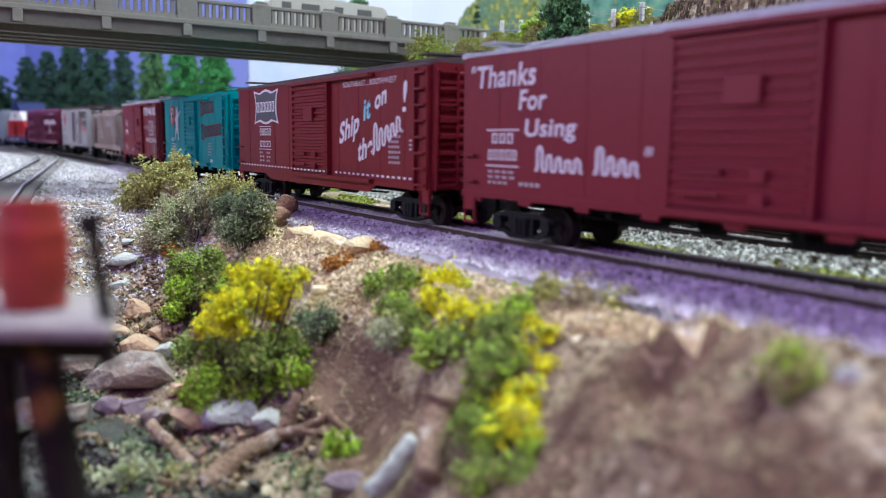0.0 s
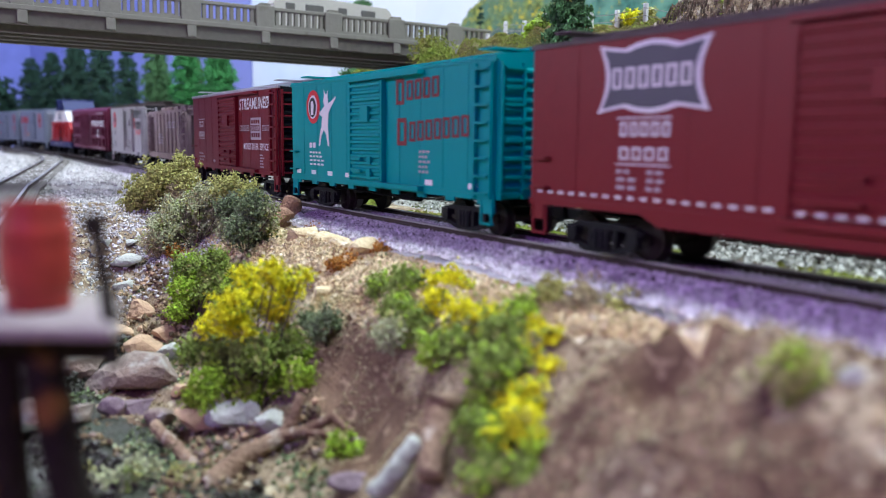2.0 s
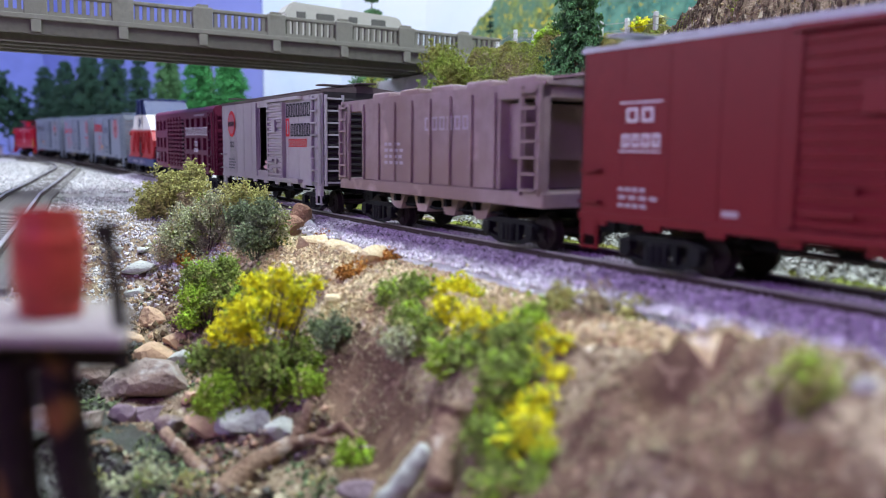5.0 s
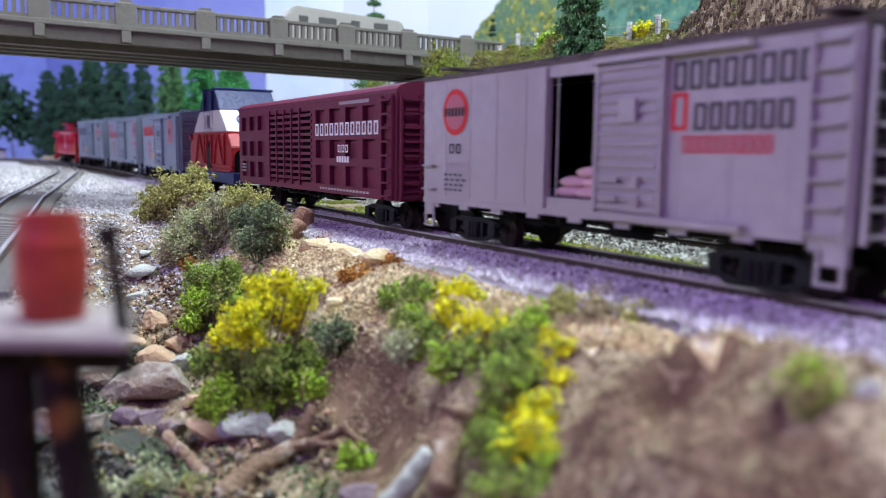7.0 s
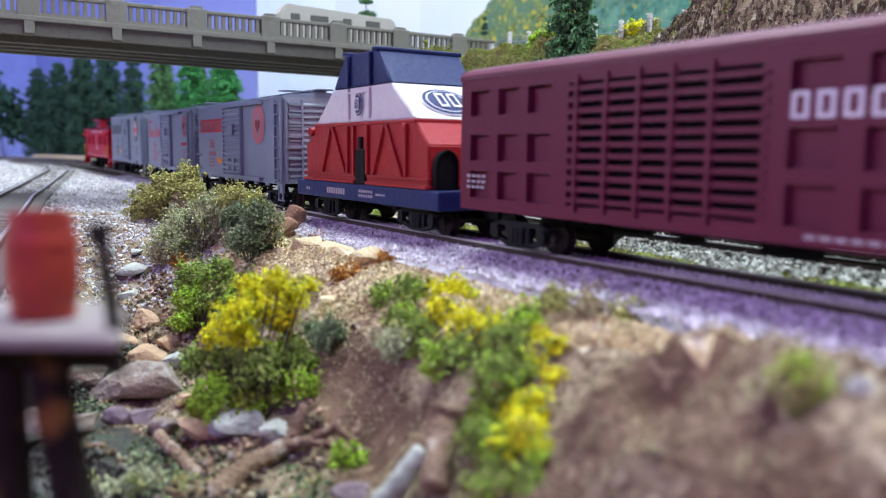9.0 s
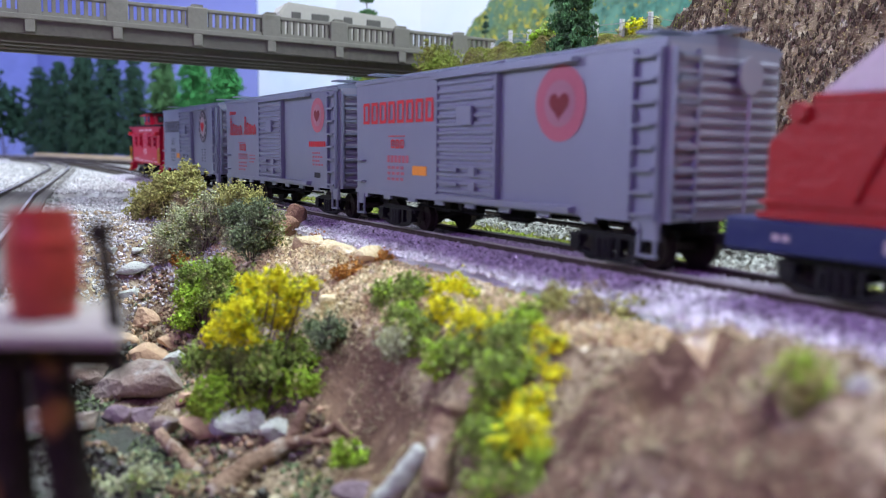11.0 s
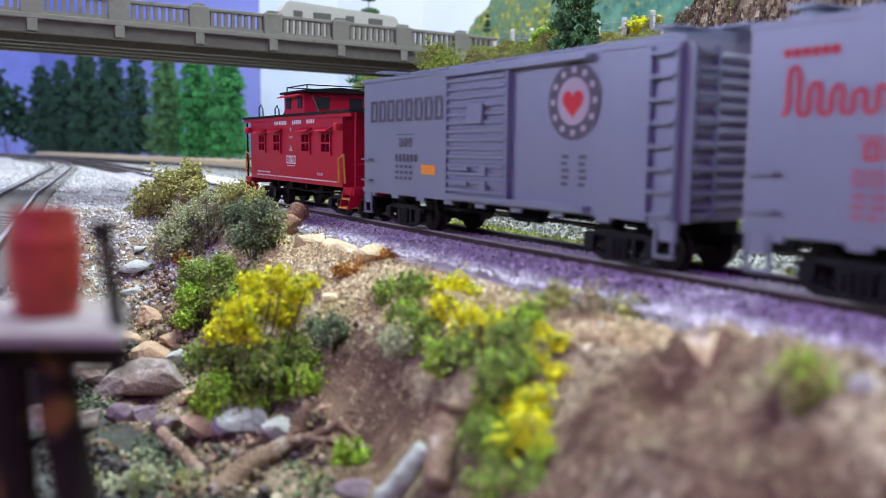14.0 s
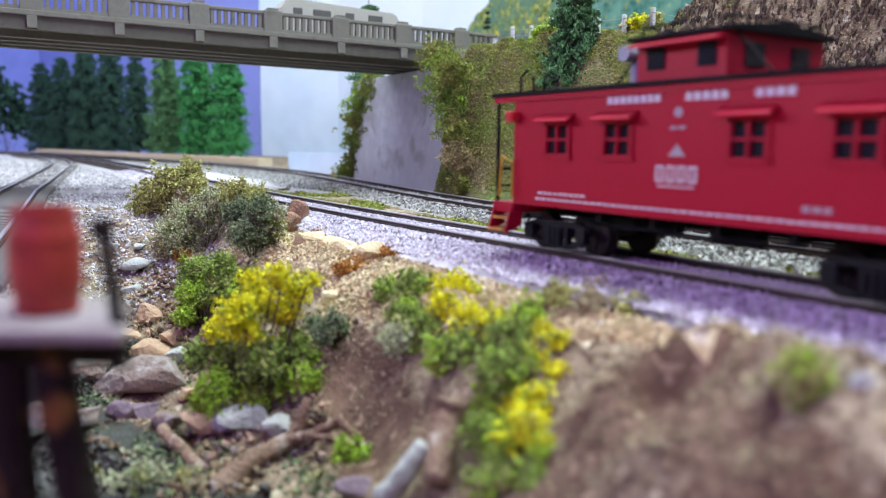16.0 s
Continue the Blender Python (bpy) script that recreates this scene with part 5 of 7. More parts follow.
def car_load():
    L = 0.110
    c = thing("flat_car", "dark blue flat car under a red, white and navy load", "freight car", group="cars of the train")
    part("deck", slab(0, L, -HW, HW, 0.0085, 0.0145, 0.0005), P_NAVY, c, "dark blue flat car frame")
    marks(c, 0.030, 0.046, 0.0104, 0.0126, 8, P_LGREY)
    marks(c, 0.057, 0.068, 0.0118, 0.0128, 6, P_LGREY)
    marks(c, 0.057, 0.068, 0.0102, 0.0112, 6, P_LGREY)
    marks(c, 0.070, 0.077, 0.0112, 0.0120, 5, P_LGREY)
    marks(c, 0.010, 0.014, 0.0108, 0.0120, 2, P_LGREY)
    W = 0.0168

    def casing(name, outline, paint_, label="", w=W):
        bm = bmesh.new()
        prism(bm, outline, -w, w, "y")
        bmesh.ops.bevel(bm, geom=bm.edges[:], offset=0.0004, segments=2, affect="EDGES")
        return part(name, bm, paint_, c, label)
    casing("load_body", [(0.0071, 0.0147), (0.1019, 0.0147), (0.1019, 0.0282), (0.0935, 0.0362), (0.0165, 0.0362), (0.0071, 0.0282)], P_LOADRED, "red ribbed lower casing")
    casing("load_band", [(0.0163, 0.0364), (0.0937, 0.0364), (0.0778, 0.0484), (0.0322, 0.0484)], P_CREAM, "off-white sloping casing", W - 0.0002)
    casing("load_top", [(0.0324, 0.0486), (0.0776, 0.0486), (0.0672, 0.0602), (0.0425, 0.0602)], P_NAVY, "navy blue sloping top", W - 0.0004)
    for x in (0.0425, 0.0655):
        part("ridge", slab(x - 0.0006, x + 0.0024, -W - 0.0006, W + 0.0006, 0.0598, 0.0612, 0.0004), P_NAVY, c)
    part("hatch_frame", slab(0.0452, 0.0470, -W - 0.0008, -W + 0.0002, 0.0375, 0.0480, 0.0003), P_CREAM, c)
    part("top_frame", slab(0.0448, 0.0470, -W - 0.0010, -W + 0.0003, 0.0486, 0.0598, 0.0003), P_NAVY, c)
    part("hatch_frame", slab(0.0616, 0.0634, -W - 0.0008, -W + 0.0002, 0.0375, 0.0480, 0.0003), P_CREAM, c)
    part("top_frame", slab(0.0616, 0.0640, -W - 0.0010, -W + 0.0003, 0.0486, 0.0598, 0.0003), P_NAVY, c)
    part("hatch_sill", slab(0.0470, 0.0616, -W - 0.0007, -W + 0.0002, 0.0462, 0.0472, 0.0002), P_CREAM, c)
    part("load_rim", slab(0.0155, 0.0945, -W - 0.0005, W + 0.0005, 0.0352, 0.0364, 0.0003), P_LOADRED, c)
    for x0, x1 in ((0.0065, 0.0520), (0.0612, 0.1025)):
        part("foot_rail", slab(x0, x1, -W - 0.0014, -W + 0.0003, 0.0147, 0.0158, 0.0002), P_LOADRED, c)
        part("foot_rail", slab(x0, x1, -W - 0.0009, -W + 0.0003, 0.0172, 0.0180, 0.0002), P_LOADRED, c)
    for x in (0.0455, 0.0505, 0.0612, 0.0880):
        part("upright", slab(x, x + 0.0014, -W - 0.0012, -W + 0.0003, 0.0182, 0.0350, 0.0002), P_LOADRED, c)
    for x0, x1 in ((0.0235, 0.0315), (0.0440, 0.0330), (0.0660, 0.0740), (0.0860, 0.0755)):
        bm = bmesh.new()
        prism(bm, [(x0 - 0.0008, 0.0182), (x0 + 0.0008, 0.0182), (x1 + 0.0008, 0.0350), (x1 - 0.0008, 0.0350)], -W - 0.0011, -W + 0.0003, "y")
        part("brace", bm, P_LOADRED, c)
    for x in (0.0135, 0.0875):
        bm = bmesh.new()
        disc(bm, (x, -W - 0.0006, 0.0335), 0.0017, 0.0018, "y", 14)
        part("lifting_lug", bm, P_LOADRED, c)

    def oval(m, w, h):
        for k, (grow, paint_) in enumerate(((1.0, P_WHITE), (0.93, P_NAVY), (0.80, P_WHITE), (0.74, P_NAVY))):
            bm = bmesh.new()
            bm.faces.new([bm.verts.new(m @ Vector((w * grow * math.cos(q), h * grow * math.sin(q), 0.0002 + 0.00015 * k))) for q in np.linspace(0, 2 * math.pi, 30, endpoint=False)])
            part("emblem", bm, paint_, c)
        bm = bmesh.new()
        for cx in (-0.24 * w, 0.24 * w):
            for q in ((-0.17, -0.10, -0.5, 0.5), (0.10, 0.17, -0.5, 0.5), (-0.10, 0.10, -0.5, -0.36), (-0.10, 0.10, 0.36, 0.5)):
                bm.faces.new([bm.verts.new(m @ Vector((cx + u * w, v * h, 0.001))) for u, v in ((q[0], q[2]), (q[1], q[2]), (q[1], q[3]), (q[0], q[3]))])
        part("emblem_mark", bm, P_WHITE, c)
    face_end = Matrix.Translation((0.0862, -0.0005, 0.0423)) @ Matrix(((0, -0.7983, 0.6023, 0), (1, 0, 0, 0), (0, 0.6023, 0.7983, 0), (0, 0, 0, 1)))
    oval(face_end, 0.0098, 0.0076)
    face_side = Matrix.Translation((0.0548, -W - 0.0001, 0.0425)) @ Matrix(((1, 0, 0, 0), (0, 0, -1, 0), (0, 1, 0, 0), (0, 0, 0, 1)))
    oval(face_side, 0.0034, 0.0044)
    part("slot", slab(0.0530, 0.0602, -W - 0.0010, -W + 0.0006, 0.0147, 0.0268, 0.0003), P_BLACK, c)
    part("slot", slab(0.0553, 0.0577, -W - 0.0010, -W + 0.0006, 0.0269, 0.0312, 0.0004), P_BLACK, c)
    part("end_rim", slab(0.1012, 0.1026, -W - 0.0003, W + 0.0003, 0.0147, 0.0160, 0.0003), P_LOADRED, c)
    bm = bmesh.new()
    arch = [(-0.0156, 0.0147)] + [(-0.0120 + 0.0036 * math.cos(q), 0.0222 + 0.0042 * math.sin(q)) for q in np.linspace(math.pi, 0, 11)] + [(-0.0084, 0.0147)]
    prism(bm, arch, 0.1022, 0.1048)
    part("bracket", bm, P_BLACK, c)
    bm = bmesh.new()
    tube(bm, [(0.1052, y, z) for y, z in arch], 0.0005, 6)
    part("bracket_rim", bm, P_DARK, c)
    add_underframe(c, L)
    join_train(c, -1.1537 - 0.122, L)


def car_silver(label, s, kind):
    L = 0.140
    c = box_car(label, L, P_SAL, P_SAL_D, P_SAL, P_SAL, (0.0545, 0.0842), ze=0.0486, seams=0)
    if kind == "script":
        marks(c, 0.0065, 0.0170, 0.0425, 0.0440, 6, P_RED)
        for a, b in ((0.0070, 0.0265), (0.0300, 0.0475)):
            flourish(c, a, b, 0.0325, 0.0410, 5, P_RED, width=0.00036)
        marks(c, 0.0205, 0.0325, 0.0285, 0.0288, 1, P_RED, 0)
        marks(c, 0.0215, 0.0320, 0.0250, 0.0280, 3, P_RED)
        marks(c, 0.0200, 0.0345, 0.0208, 0.0235, 5, P_PINKRED)
        small_print(c, 0.0200, 0.0350, 0.0150, 0.0200, 3, P_PINKRED, 13)
        small_print(c, 0.0370, 0.0470, 0.0190, 0.0235, 3, P_PINKRED, 14)
        emblem(c, (0.1208, 0.0392), 0.0066, P_PINKRED)
        emblem(c, (0.1208, 0.0392), 0.0042, P_FADED, lift=0.0004)
        emblem(c, (0.1208, 0.0390), 0, P_DKRED, lift=0.0006, outline=heart(0.0028))
        marks(c, 0.1115, 0.1305, 0.0272, 0.0292, 9, P_RED)
        small_print(c, 0.1150, 0.1265, 0.0195, 0.0255, 4, P_PINKRED, 15)
        marks(c, 0.1172, 0.1232, 0.0152, 0.0172, 1, P_INK, 0)
    else:
        ink = P_RED if kind == "red" else P_DKGREY
        marks(c, 0.0052, 0.0518, 0.0348, 0.0418, 8, ink, 0.22)
        marks(c, 0.0235, 0.0345, 0.0305, 0.0308, 1, ink, 0)
        marks(c, 0.0250, 0.0340, 0.0268, 0.0296, 3, ink)
        marks(c, 0.0225, 0.0370, 0.0222, 0.0245, 6, P_PINKRED if kind == "red" else P_DKGREY)
        small_print(c, 0.0225, 0.0370, 0.0160, 0.0215, 3, P_PINKRED if kind == "red" else P_DKGREY, 16)
        marks(c, 0.0390, 0.0475, 0.0185, 0.0214, 1, P_ORANGE, 0)
        emblem(c, (0.1078, 0.0375), 0.0090, P_PINKRED if kind == "red" else P_DKGREY)
        emblem(c, (0.1078, 0.0375), 0.0055, P_FADED if kind == "red" else P_LGREY, lift=0.0004)
        emblem(c, (0.1078, 0.0372), 0, P_DKRED if kind == "red" else P_RED, lift=0.0006, outline=heart(0.0036))
        if kind != "red":
            for k in range(12):
                a = 2 * math.pi * k / 12
                marks(c, 0.1078 + 0.0072 * math.cos(a) - 0.0007, 0.1078 + 0.0072 * math.cos(a) + 0.0007, 0.0375 + 0.0072 * math.sin(a) - 0.0007, 0.0375 + 0.0072 * math.sin(a) + 0.0007, 1, P_LGREY, 0, y=-HW - 0.0004)
            small_print(c, 0.1035, 0.1075, 0.0175, 0.0255, 5, P_DKGREY, 17, 1)
            small_print(c, 0.1095, 0.1140, 0.0175, 0.0255, 5, P_DKGREY, 18, 1)
    join_train(c, s, L)


def car_caboose():
    z0, ze = 0.0118, 0.0390
    b0, b1, L = 0.0090, 0.1140, 0.1235
    c = thing("caboose", "bright red caboose with black roof edge and cupola", "caboose", group="cars of the train")
    wins = ((0.0207, 0.0309), (0.0404, 0.0506), (0.0736, 0.0838), (0.0940, 0.1042))
    # one pierced shell: outer and inner skin of the aisle side joined round each window
    t, zl, zh = 0.0012, 0.0246, 0.0316
    bm = bmesh.new()
    xs = [b0] + [q for w in wins for q in (w[0] + 0.0012, w[1] - 0.0012)] + [b1]
    zs = [z0, zl, zh, ze]
    grid = {(i, j, k): bm.verts.new((x, -HW + k * t, z)) for i, x in enumerate(xs) for j, z in enumerate(zs) for k in (0, 1)}
    for k in (0, 1):
        for i in range(len(xs) - 1):
            for j in range(3):
                if not (j == 1 and i % 2):
                    bm.faces.new([grid[q] for q in ((i, j, k), (i + 1, j, k), (i + 1, j + 1, k), (i, j + 1, k))])
    for i in range(1, len(xs) - 1, 2):
        ring = [(i, 1), (i + 1, 1), (i + 1, 2), (i, 2)]
        for (p0, p1), (q0, q1) in zip(ring, ring[1:] + ring[:1]):
            bm.faces.new([grid[q] for q in ((p0, p1, 0), (q0, q1, 0), (q0, q1, 1), (p0, p1, 1))])
    n_ = len(xs) - 1
    rim = [(i, 0) for i in range(n_ + 1)] + [(n_, j) for j in (1, 2, 3)] + [(i, 3) for i in range(n_ - 1, -1, -1)] + [(0, 2), (0, 1)]
    for (p0, p1), (q0, q1) in zip(rim, rim[1:] + rim[:1]):
        bm.faces.new([grid[q] for q in ((p0, p1, 0), (q0, q1, 0), (q0, q1, 1), (p0, p1, 1))])
    part("body", bm, P_CAB, c)
    part("far_side", slab(b0, b1, HW - t, HW, z0, ze), P_CAB, c)
    for x in (b0, b1 - t):
        part("end_wall", slab(x, x + t, -HW + t, HW - t, z0, ze), P_CAB, c)
    part("cabin_floor", slab(b0 + t, b1 - t, -HW + t, HW - t, z0, z0 + 0.003), P_CAB, c)
    for a, b in wins:
        w = part("window", slab(a + 0.0012, b - 0.0012, -HW + 0.0006, -HW + 0.0009, zl, zh), P_GLASS, c)
        bm = bmesh.new()
        m_ = (a + b) / 2
        for q in ((a + 0.0004, a + 0.0014, 0.0240, 0.0322), (b - 0.0014, b - 0.0004, 0.0240, 0.0322), (a, b, 0.0234, 0.0248), (a, b, 0.0314, 0.0324),
                  (m_ - 0.0003, m_ + 0.0003, 0.0246, 0.0316), (a, b, 0.0278, 0.0284)):
            box(bm, q[0], q[1], -HW - 0.0006, -HW + 0.0004, q[2], q[3])
        part("window_frame", bm, P_CAB, w)
        bm = bmesh.new()
        prism(bm, [(-HW, 0.0342), (-HW - 0.0032, 0.0326), (-HW - 0.0032, 0.0322), (-HW, 0.0334)], a - 0.0008, b + 0.0008)
        part("awning", bm, P_CAB, w)
    bm = bmesh.new()
    prism(bm, [(-HW - 0.0012, ze), (-HW - 0.0012, ze + 0.0010), (0, ze + 0.0030), (HW + 0.0012, ze + 0.0010), (HW + 0.0012, ze)], 0.0006, L - 0.0006)
    part("roof", bm, P_BLACK, c)
    part("roof_edge", slab(0.0010, L - 0.0010, -HW - 0.0006, -HW + 0.0004, ze - 0.0014, ze), P_CAB, c)
    q0, q1, zc = 0.0480, 0.0708, 0.0488
    bm = bmesh.new()
    box(bm, q0, q1, -0.0158, 0.0158, ze + 0.0005, zc)
    cup = part("cupola", bm, P_CAB, c)
    for a, b in ((q0 + 0.0030, q0 + 0.0078), (q1 - 0.0066, q1 - 0.0022)):
        part("window", slab(a, b, -0.0162, -0.0157, 0.0424, 0.0470), P_GLASS, cup)
    for y in (-0.0105, 0.0045):
        part("window", slab(q1 - 0.0002, q1 + 0.0004, y, y + 0.0060, 0.0424, 0.0470), P_GLASS, cup)
    bm = bmesh.new()
    prism(bm, [(-0.0158, 0.0486), (-0.0192, 0.0474), (-0.0192, 0.0470), (-0.0158, 0.0478)], q0, q1)
    part("awning", bm, P_CAB, cup)
    bm = bmesh.new()
    prism(bm, [(-0.0172, zc), (-0.0172, zc + 0.0008), (0, zc + 0.0024), (0.0172, zc + 0.0008), (0.0172, zc)], q0 - 0.002, q1 + 0.002)
    part("cupola_roof", bm, P_BLACK, cup)
    bm = bmesh.new()
    for y in (-0.0145, 0.0145):
        tube(bm, [(q0, y, zc + 0.003), (q1, y, zc + 0.003)], 0.0003, 4)
    for x in (q0, q1):
        tube(bm, [(x, -0.0145, zc + 0.003), (x, 0.0145, zc + 0.003)], 0.0003, 4)
        for y in (-0.0145, 0.0145):
            tube(bm, [(x, y, zc), (x, y, zc + 0.003)], 0.0003, 4)
    tube(bm, [(q0 - 0.009, -0.013, ze + 0.001), (q0, -0.013, zc)], 0.0003, 4)
    tube(bm, [(q1 + 0.009, -0.013, ze + 0.001), (q1, -0.013, zc)], 0.0003, 4)
    part("roof_rail", bm, P_BLACK, c)
    bm = bmesh.new()
    disc(bm, (0.0395, -0.007, 0.0430), 0.0014, 0.009, "z", 10)
    disc(bm, (0.0395, -0.008, 0.0475), 0.0018, 0.007, "y", 12)
    part("smoke_pipe", bm, P_SAL_D, c)
    bm = bmesh.new()
    for y in (-0.012, -0.004):
        tube(bm, [(0.0035, y, ze - 0.001), (0.0032, y, 0.0445), (0.0060, y, 0.0462), (0.0085, y, 0.0440), (0.0088, y, ze + 0.001)], 0.00035, 5)
    part("roof_ladder", bm, P_BLACK, c)
    for x0, x1, d in ((0.0, b0, -1), (b1, L, 1)):
        part("platform", slab(x0, x1, -HW, HW, 0.0092, 0.0120, 0.0003), P_CAB, c)
        x = x0 if d < 0 else x1
        bm = bmesh.new()
        for y in (-0.0172, -0.0085, 0.0085, 0.0172):
            tube(bm, [(x - d * 0.0008, y, 0.011), (x - d * 0.0008, y, 0.0205 if abs(y) < 0.01 else ze)], 0.00045, 5)
        tube(bm, [(x - d * 0.0008, -0.0172, 0.0205), (x - d * 0.0008, 0.0172, 0.0205)], 0.00045, 5)
        tube(bm, [(x - d * 0.0008, -0.0172, 0.0160), (x - d * 0.0008, 0.0172, 0.0160)], 0.00035, 5)
        part("end_rail", bm, P_BLACK if d < 0 else P_CAB, c)
        xe = b1 if d > 0 else b0
        bm = bmesh.new()
        tube(bm, [(xe - d * 0.001, -HW - 0.0012, 0.0135), (xe - d * 0.001, -HW - 0.0012, 0.0225), (xe + d * 0.0035, -HW - 0.0012, 0.0240)], 0.00034, 5)
        tube(bm, [(xe + d * 0.0035, -HW - 0.0012, 0.0240), (xe + d * 0.0045, -HW - 0.0012, 0.0135)], 0.00034, 5)
        part("handrail", bm, P_YELLOWP, c, "yellow curved handrail")
        bm = bmesh.new()
        for k, z in enumerate((0.0045, 0.0075)):
            box(bm, min(xe + d * 0.0012, xe + d * 0.0080), max(xe + d * 0.0012, xe + d * 0.0080), -HW - 0.0022 + 0.0014 * k, -HW + 0.0026 + 0.0014 * k, z, z + 0.0007)
        st = part("step", bm, P_WOODSTEP, c)
        bm = bmesh.new()
        for xx in (xe + d * 0.0008, xe + d * 0.0080):
            prism(bm, [(-HW - 0.0020, 0.0040), (-HW + 0.0034, 0.0060), (-HW + 0.0034, 0.0100), (-HW, 0.0118)], xx - 0.0003, xx + 0.0003)
        part("step_side", bm, P_CAB, st)
        part("marker_lamp", slab(xe - d * 0.001 - 0.0012, xe - d * 0.001 + 0.0012, -HW - 0.003, -HW, 0.0325, 0.0352, 0.0004), P_RED, c)
    part("door", slab(b1 - 0.0002, b1 + 0.0006, -0.005, 0.005, 0.0130, 0.0340), P_CAB, c)
    for a, b, n in ((0.0420, 0.0575, 8), (0.0635, 0.0740, 5), (0.0795, 0.0880, 4)):
        marks(c, a, b, 0.0357, 0.0373, n, P_WHITE)
    marks(c, 0.0565, 0.0678, 0.0194, 0.0228, 4, P_WHITE)
    marks(c, 0.0575, 0.0668, 0.0184, 0.0187, 1, P_WHITE, 0)
    emblem(c, (0.0622, 0.0335), 0.0010, P_LGREY)
    marks(c, 0.0600, 0.0644, 0.0300, 0.0308, 2, P_LGREY)
    emblem(c, (0.0622, 0.0255), 0, P_LGREY, outline=[(-0.0022, -0.0008), (0.0022, -0.0008), (0.0006, 0.0010), (0, 0.0018), (-0.0006, 0.0010)])
    marks(c, 0.0180, 0.1090, 0.0134, 0.0139, 42, P_WHITE, 0.2)
    marks(c, 0.0190, 0.0360, 0.0148, 0.0154, 9, P_WHITE)
    marks(c, 0.0900, 0.0960, 0.0155, 0.0166, 3, P_LGREY)
    add_underframe(c, L)
    join_train(c, -1.4314 - 0.31 - 0.1315, L)


car_thanks()
car_ship()
car_goat()
car_stream()
car_hopper()
car_sacks()
car_stock()
car_load()
car_silver("aluminium-painted box car with red marks and heart emblem", -1.4314, "red")
car_silver("aluminium-painted box car with red script", -1.5864, "script")
car_silver("aluminium-painted box car with black marks and red heart", -1.7414, "black")
car_caboose()

# ---- the bank: foam bushes; each clump as offset from the foot, radius, material and amount ----
foam_bush("bush", "yellow-olive bush on the gravel edge", (-0.3720, -0.0302, -0.0080), (
    (-0.0123, -0.0054, 0.0093, 0.0071, M_OLIVE), (0.0023, -0.0001, 0.0164, 0.0074, M_OLIVE), (0.0006, 0.0095, 0.0211, 0.0056, M_OLIVE), (0.0108, 0.0089, 0.0153, 0.0050, M_OLIVE), (-0.0117, -0.0090, 0.0052, 0.0047, M_OLIVE),
    (-0.0071, 0.0022, 0.0081, 0.0071, M_OLIVE), (0.0073, 0.0059, 0.0101, 0.0055, M_BRUSH)), stems=11, crumb=(0.00035, 0.0008), seed=160, dense=1.0)
foam_bush("bush", "grey-green scrub with thin grey twigs", (-0.3014, -0.0364, -0.0133), (
    (-0.0108, -0.0030, 0.0101, 0.0083, M_SAGE), (-0.0036, -0.0116, 0.0046, 0.0061, M_SAGE), (-0.0021, 0.0044, 0.0166, 0.0070, M_SAGE), (0.0101, 0.0092, 0.0215, 0.0057, M_OLIVE), (-0.0055, -0.0005, 0.0021, 0.0067, M_SAGE),
    (0.0034, 0.0204, 0.0191, 0.0052, M_OLIVE), (-0.0043, -0.0136, 0.0004, 0.0042, M_BRUSH), (0.0007, 0.0066, 0.0084, 0.0066, M_SAGE)), stems=12, crumb=(0.00025, 0.00055), seed=161, dense=1.0)
foam_bush("shrub", "dark sage shrub with open wiry branches", (-0.2644, -0.0300, -0.0125), (
    (-0.0109, -0.0019, 0.0150, 0.0047, M_DKSAGE), (0.0031, 0.0012, 0.0165, 0.0052, M_DKSAGE), (0.0004, 0.0067, 0.0106, 0.0039, M_SAGE), (0.0038, -0.0032, 0.0085, 0.0055, M_DKSAGE), (-0.0020, 0.0054, 0.0048, 0.0043, M_DKSAGE),
    (-0.0104, -0.0033, 0.0061, 0.0036, M_SAGE), (0.0067, 0.0063, 0.0151, 0.0024, M_SAGE)), stems=11, crumb=(0.00025, 0.0006), seed=162, dense=1.0)
foam_bush("bush", "soft green bush on the bank", (-0.2538, -0.0506, -0.0321), (
    (-0.0099, -0.0003, 0.0154, 0.0056, M_GREEN), (0.0044, 0.0037, 0.0191, 0.0049, M_GREEN), (-0.0051, -0.0019, 0.0087, 0.0060, M_LIME), (0.0077, 0.0034, 0.0121, 0.0055, M_GREEN), (-0.0048, 0.0006, 0.0022, 0.0050, M_GREEN),
    (-0.0019, 0.0114, 0.0146, 0.0031, M_OLIVE), (-0.0004, -0.0071, 0.0035, 0.0029, M_LIME)), stems=11, crumb=(0.00028, 0.00062), seed=163, dense=1.0)
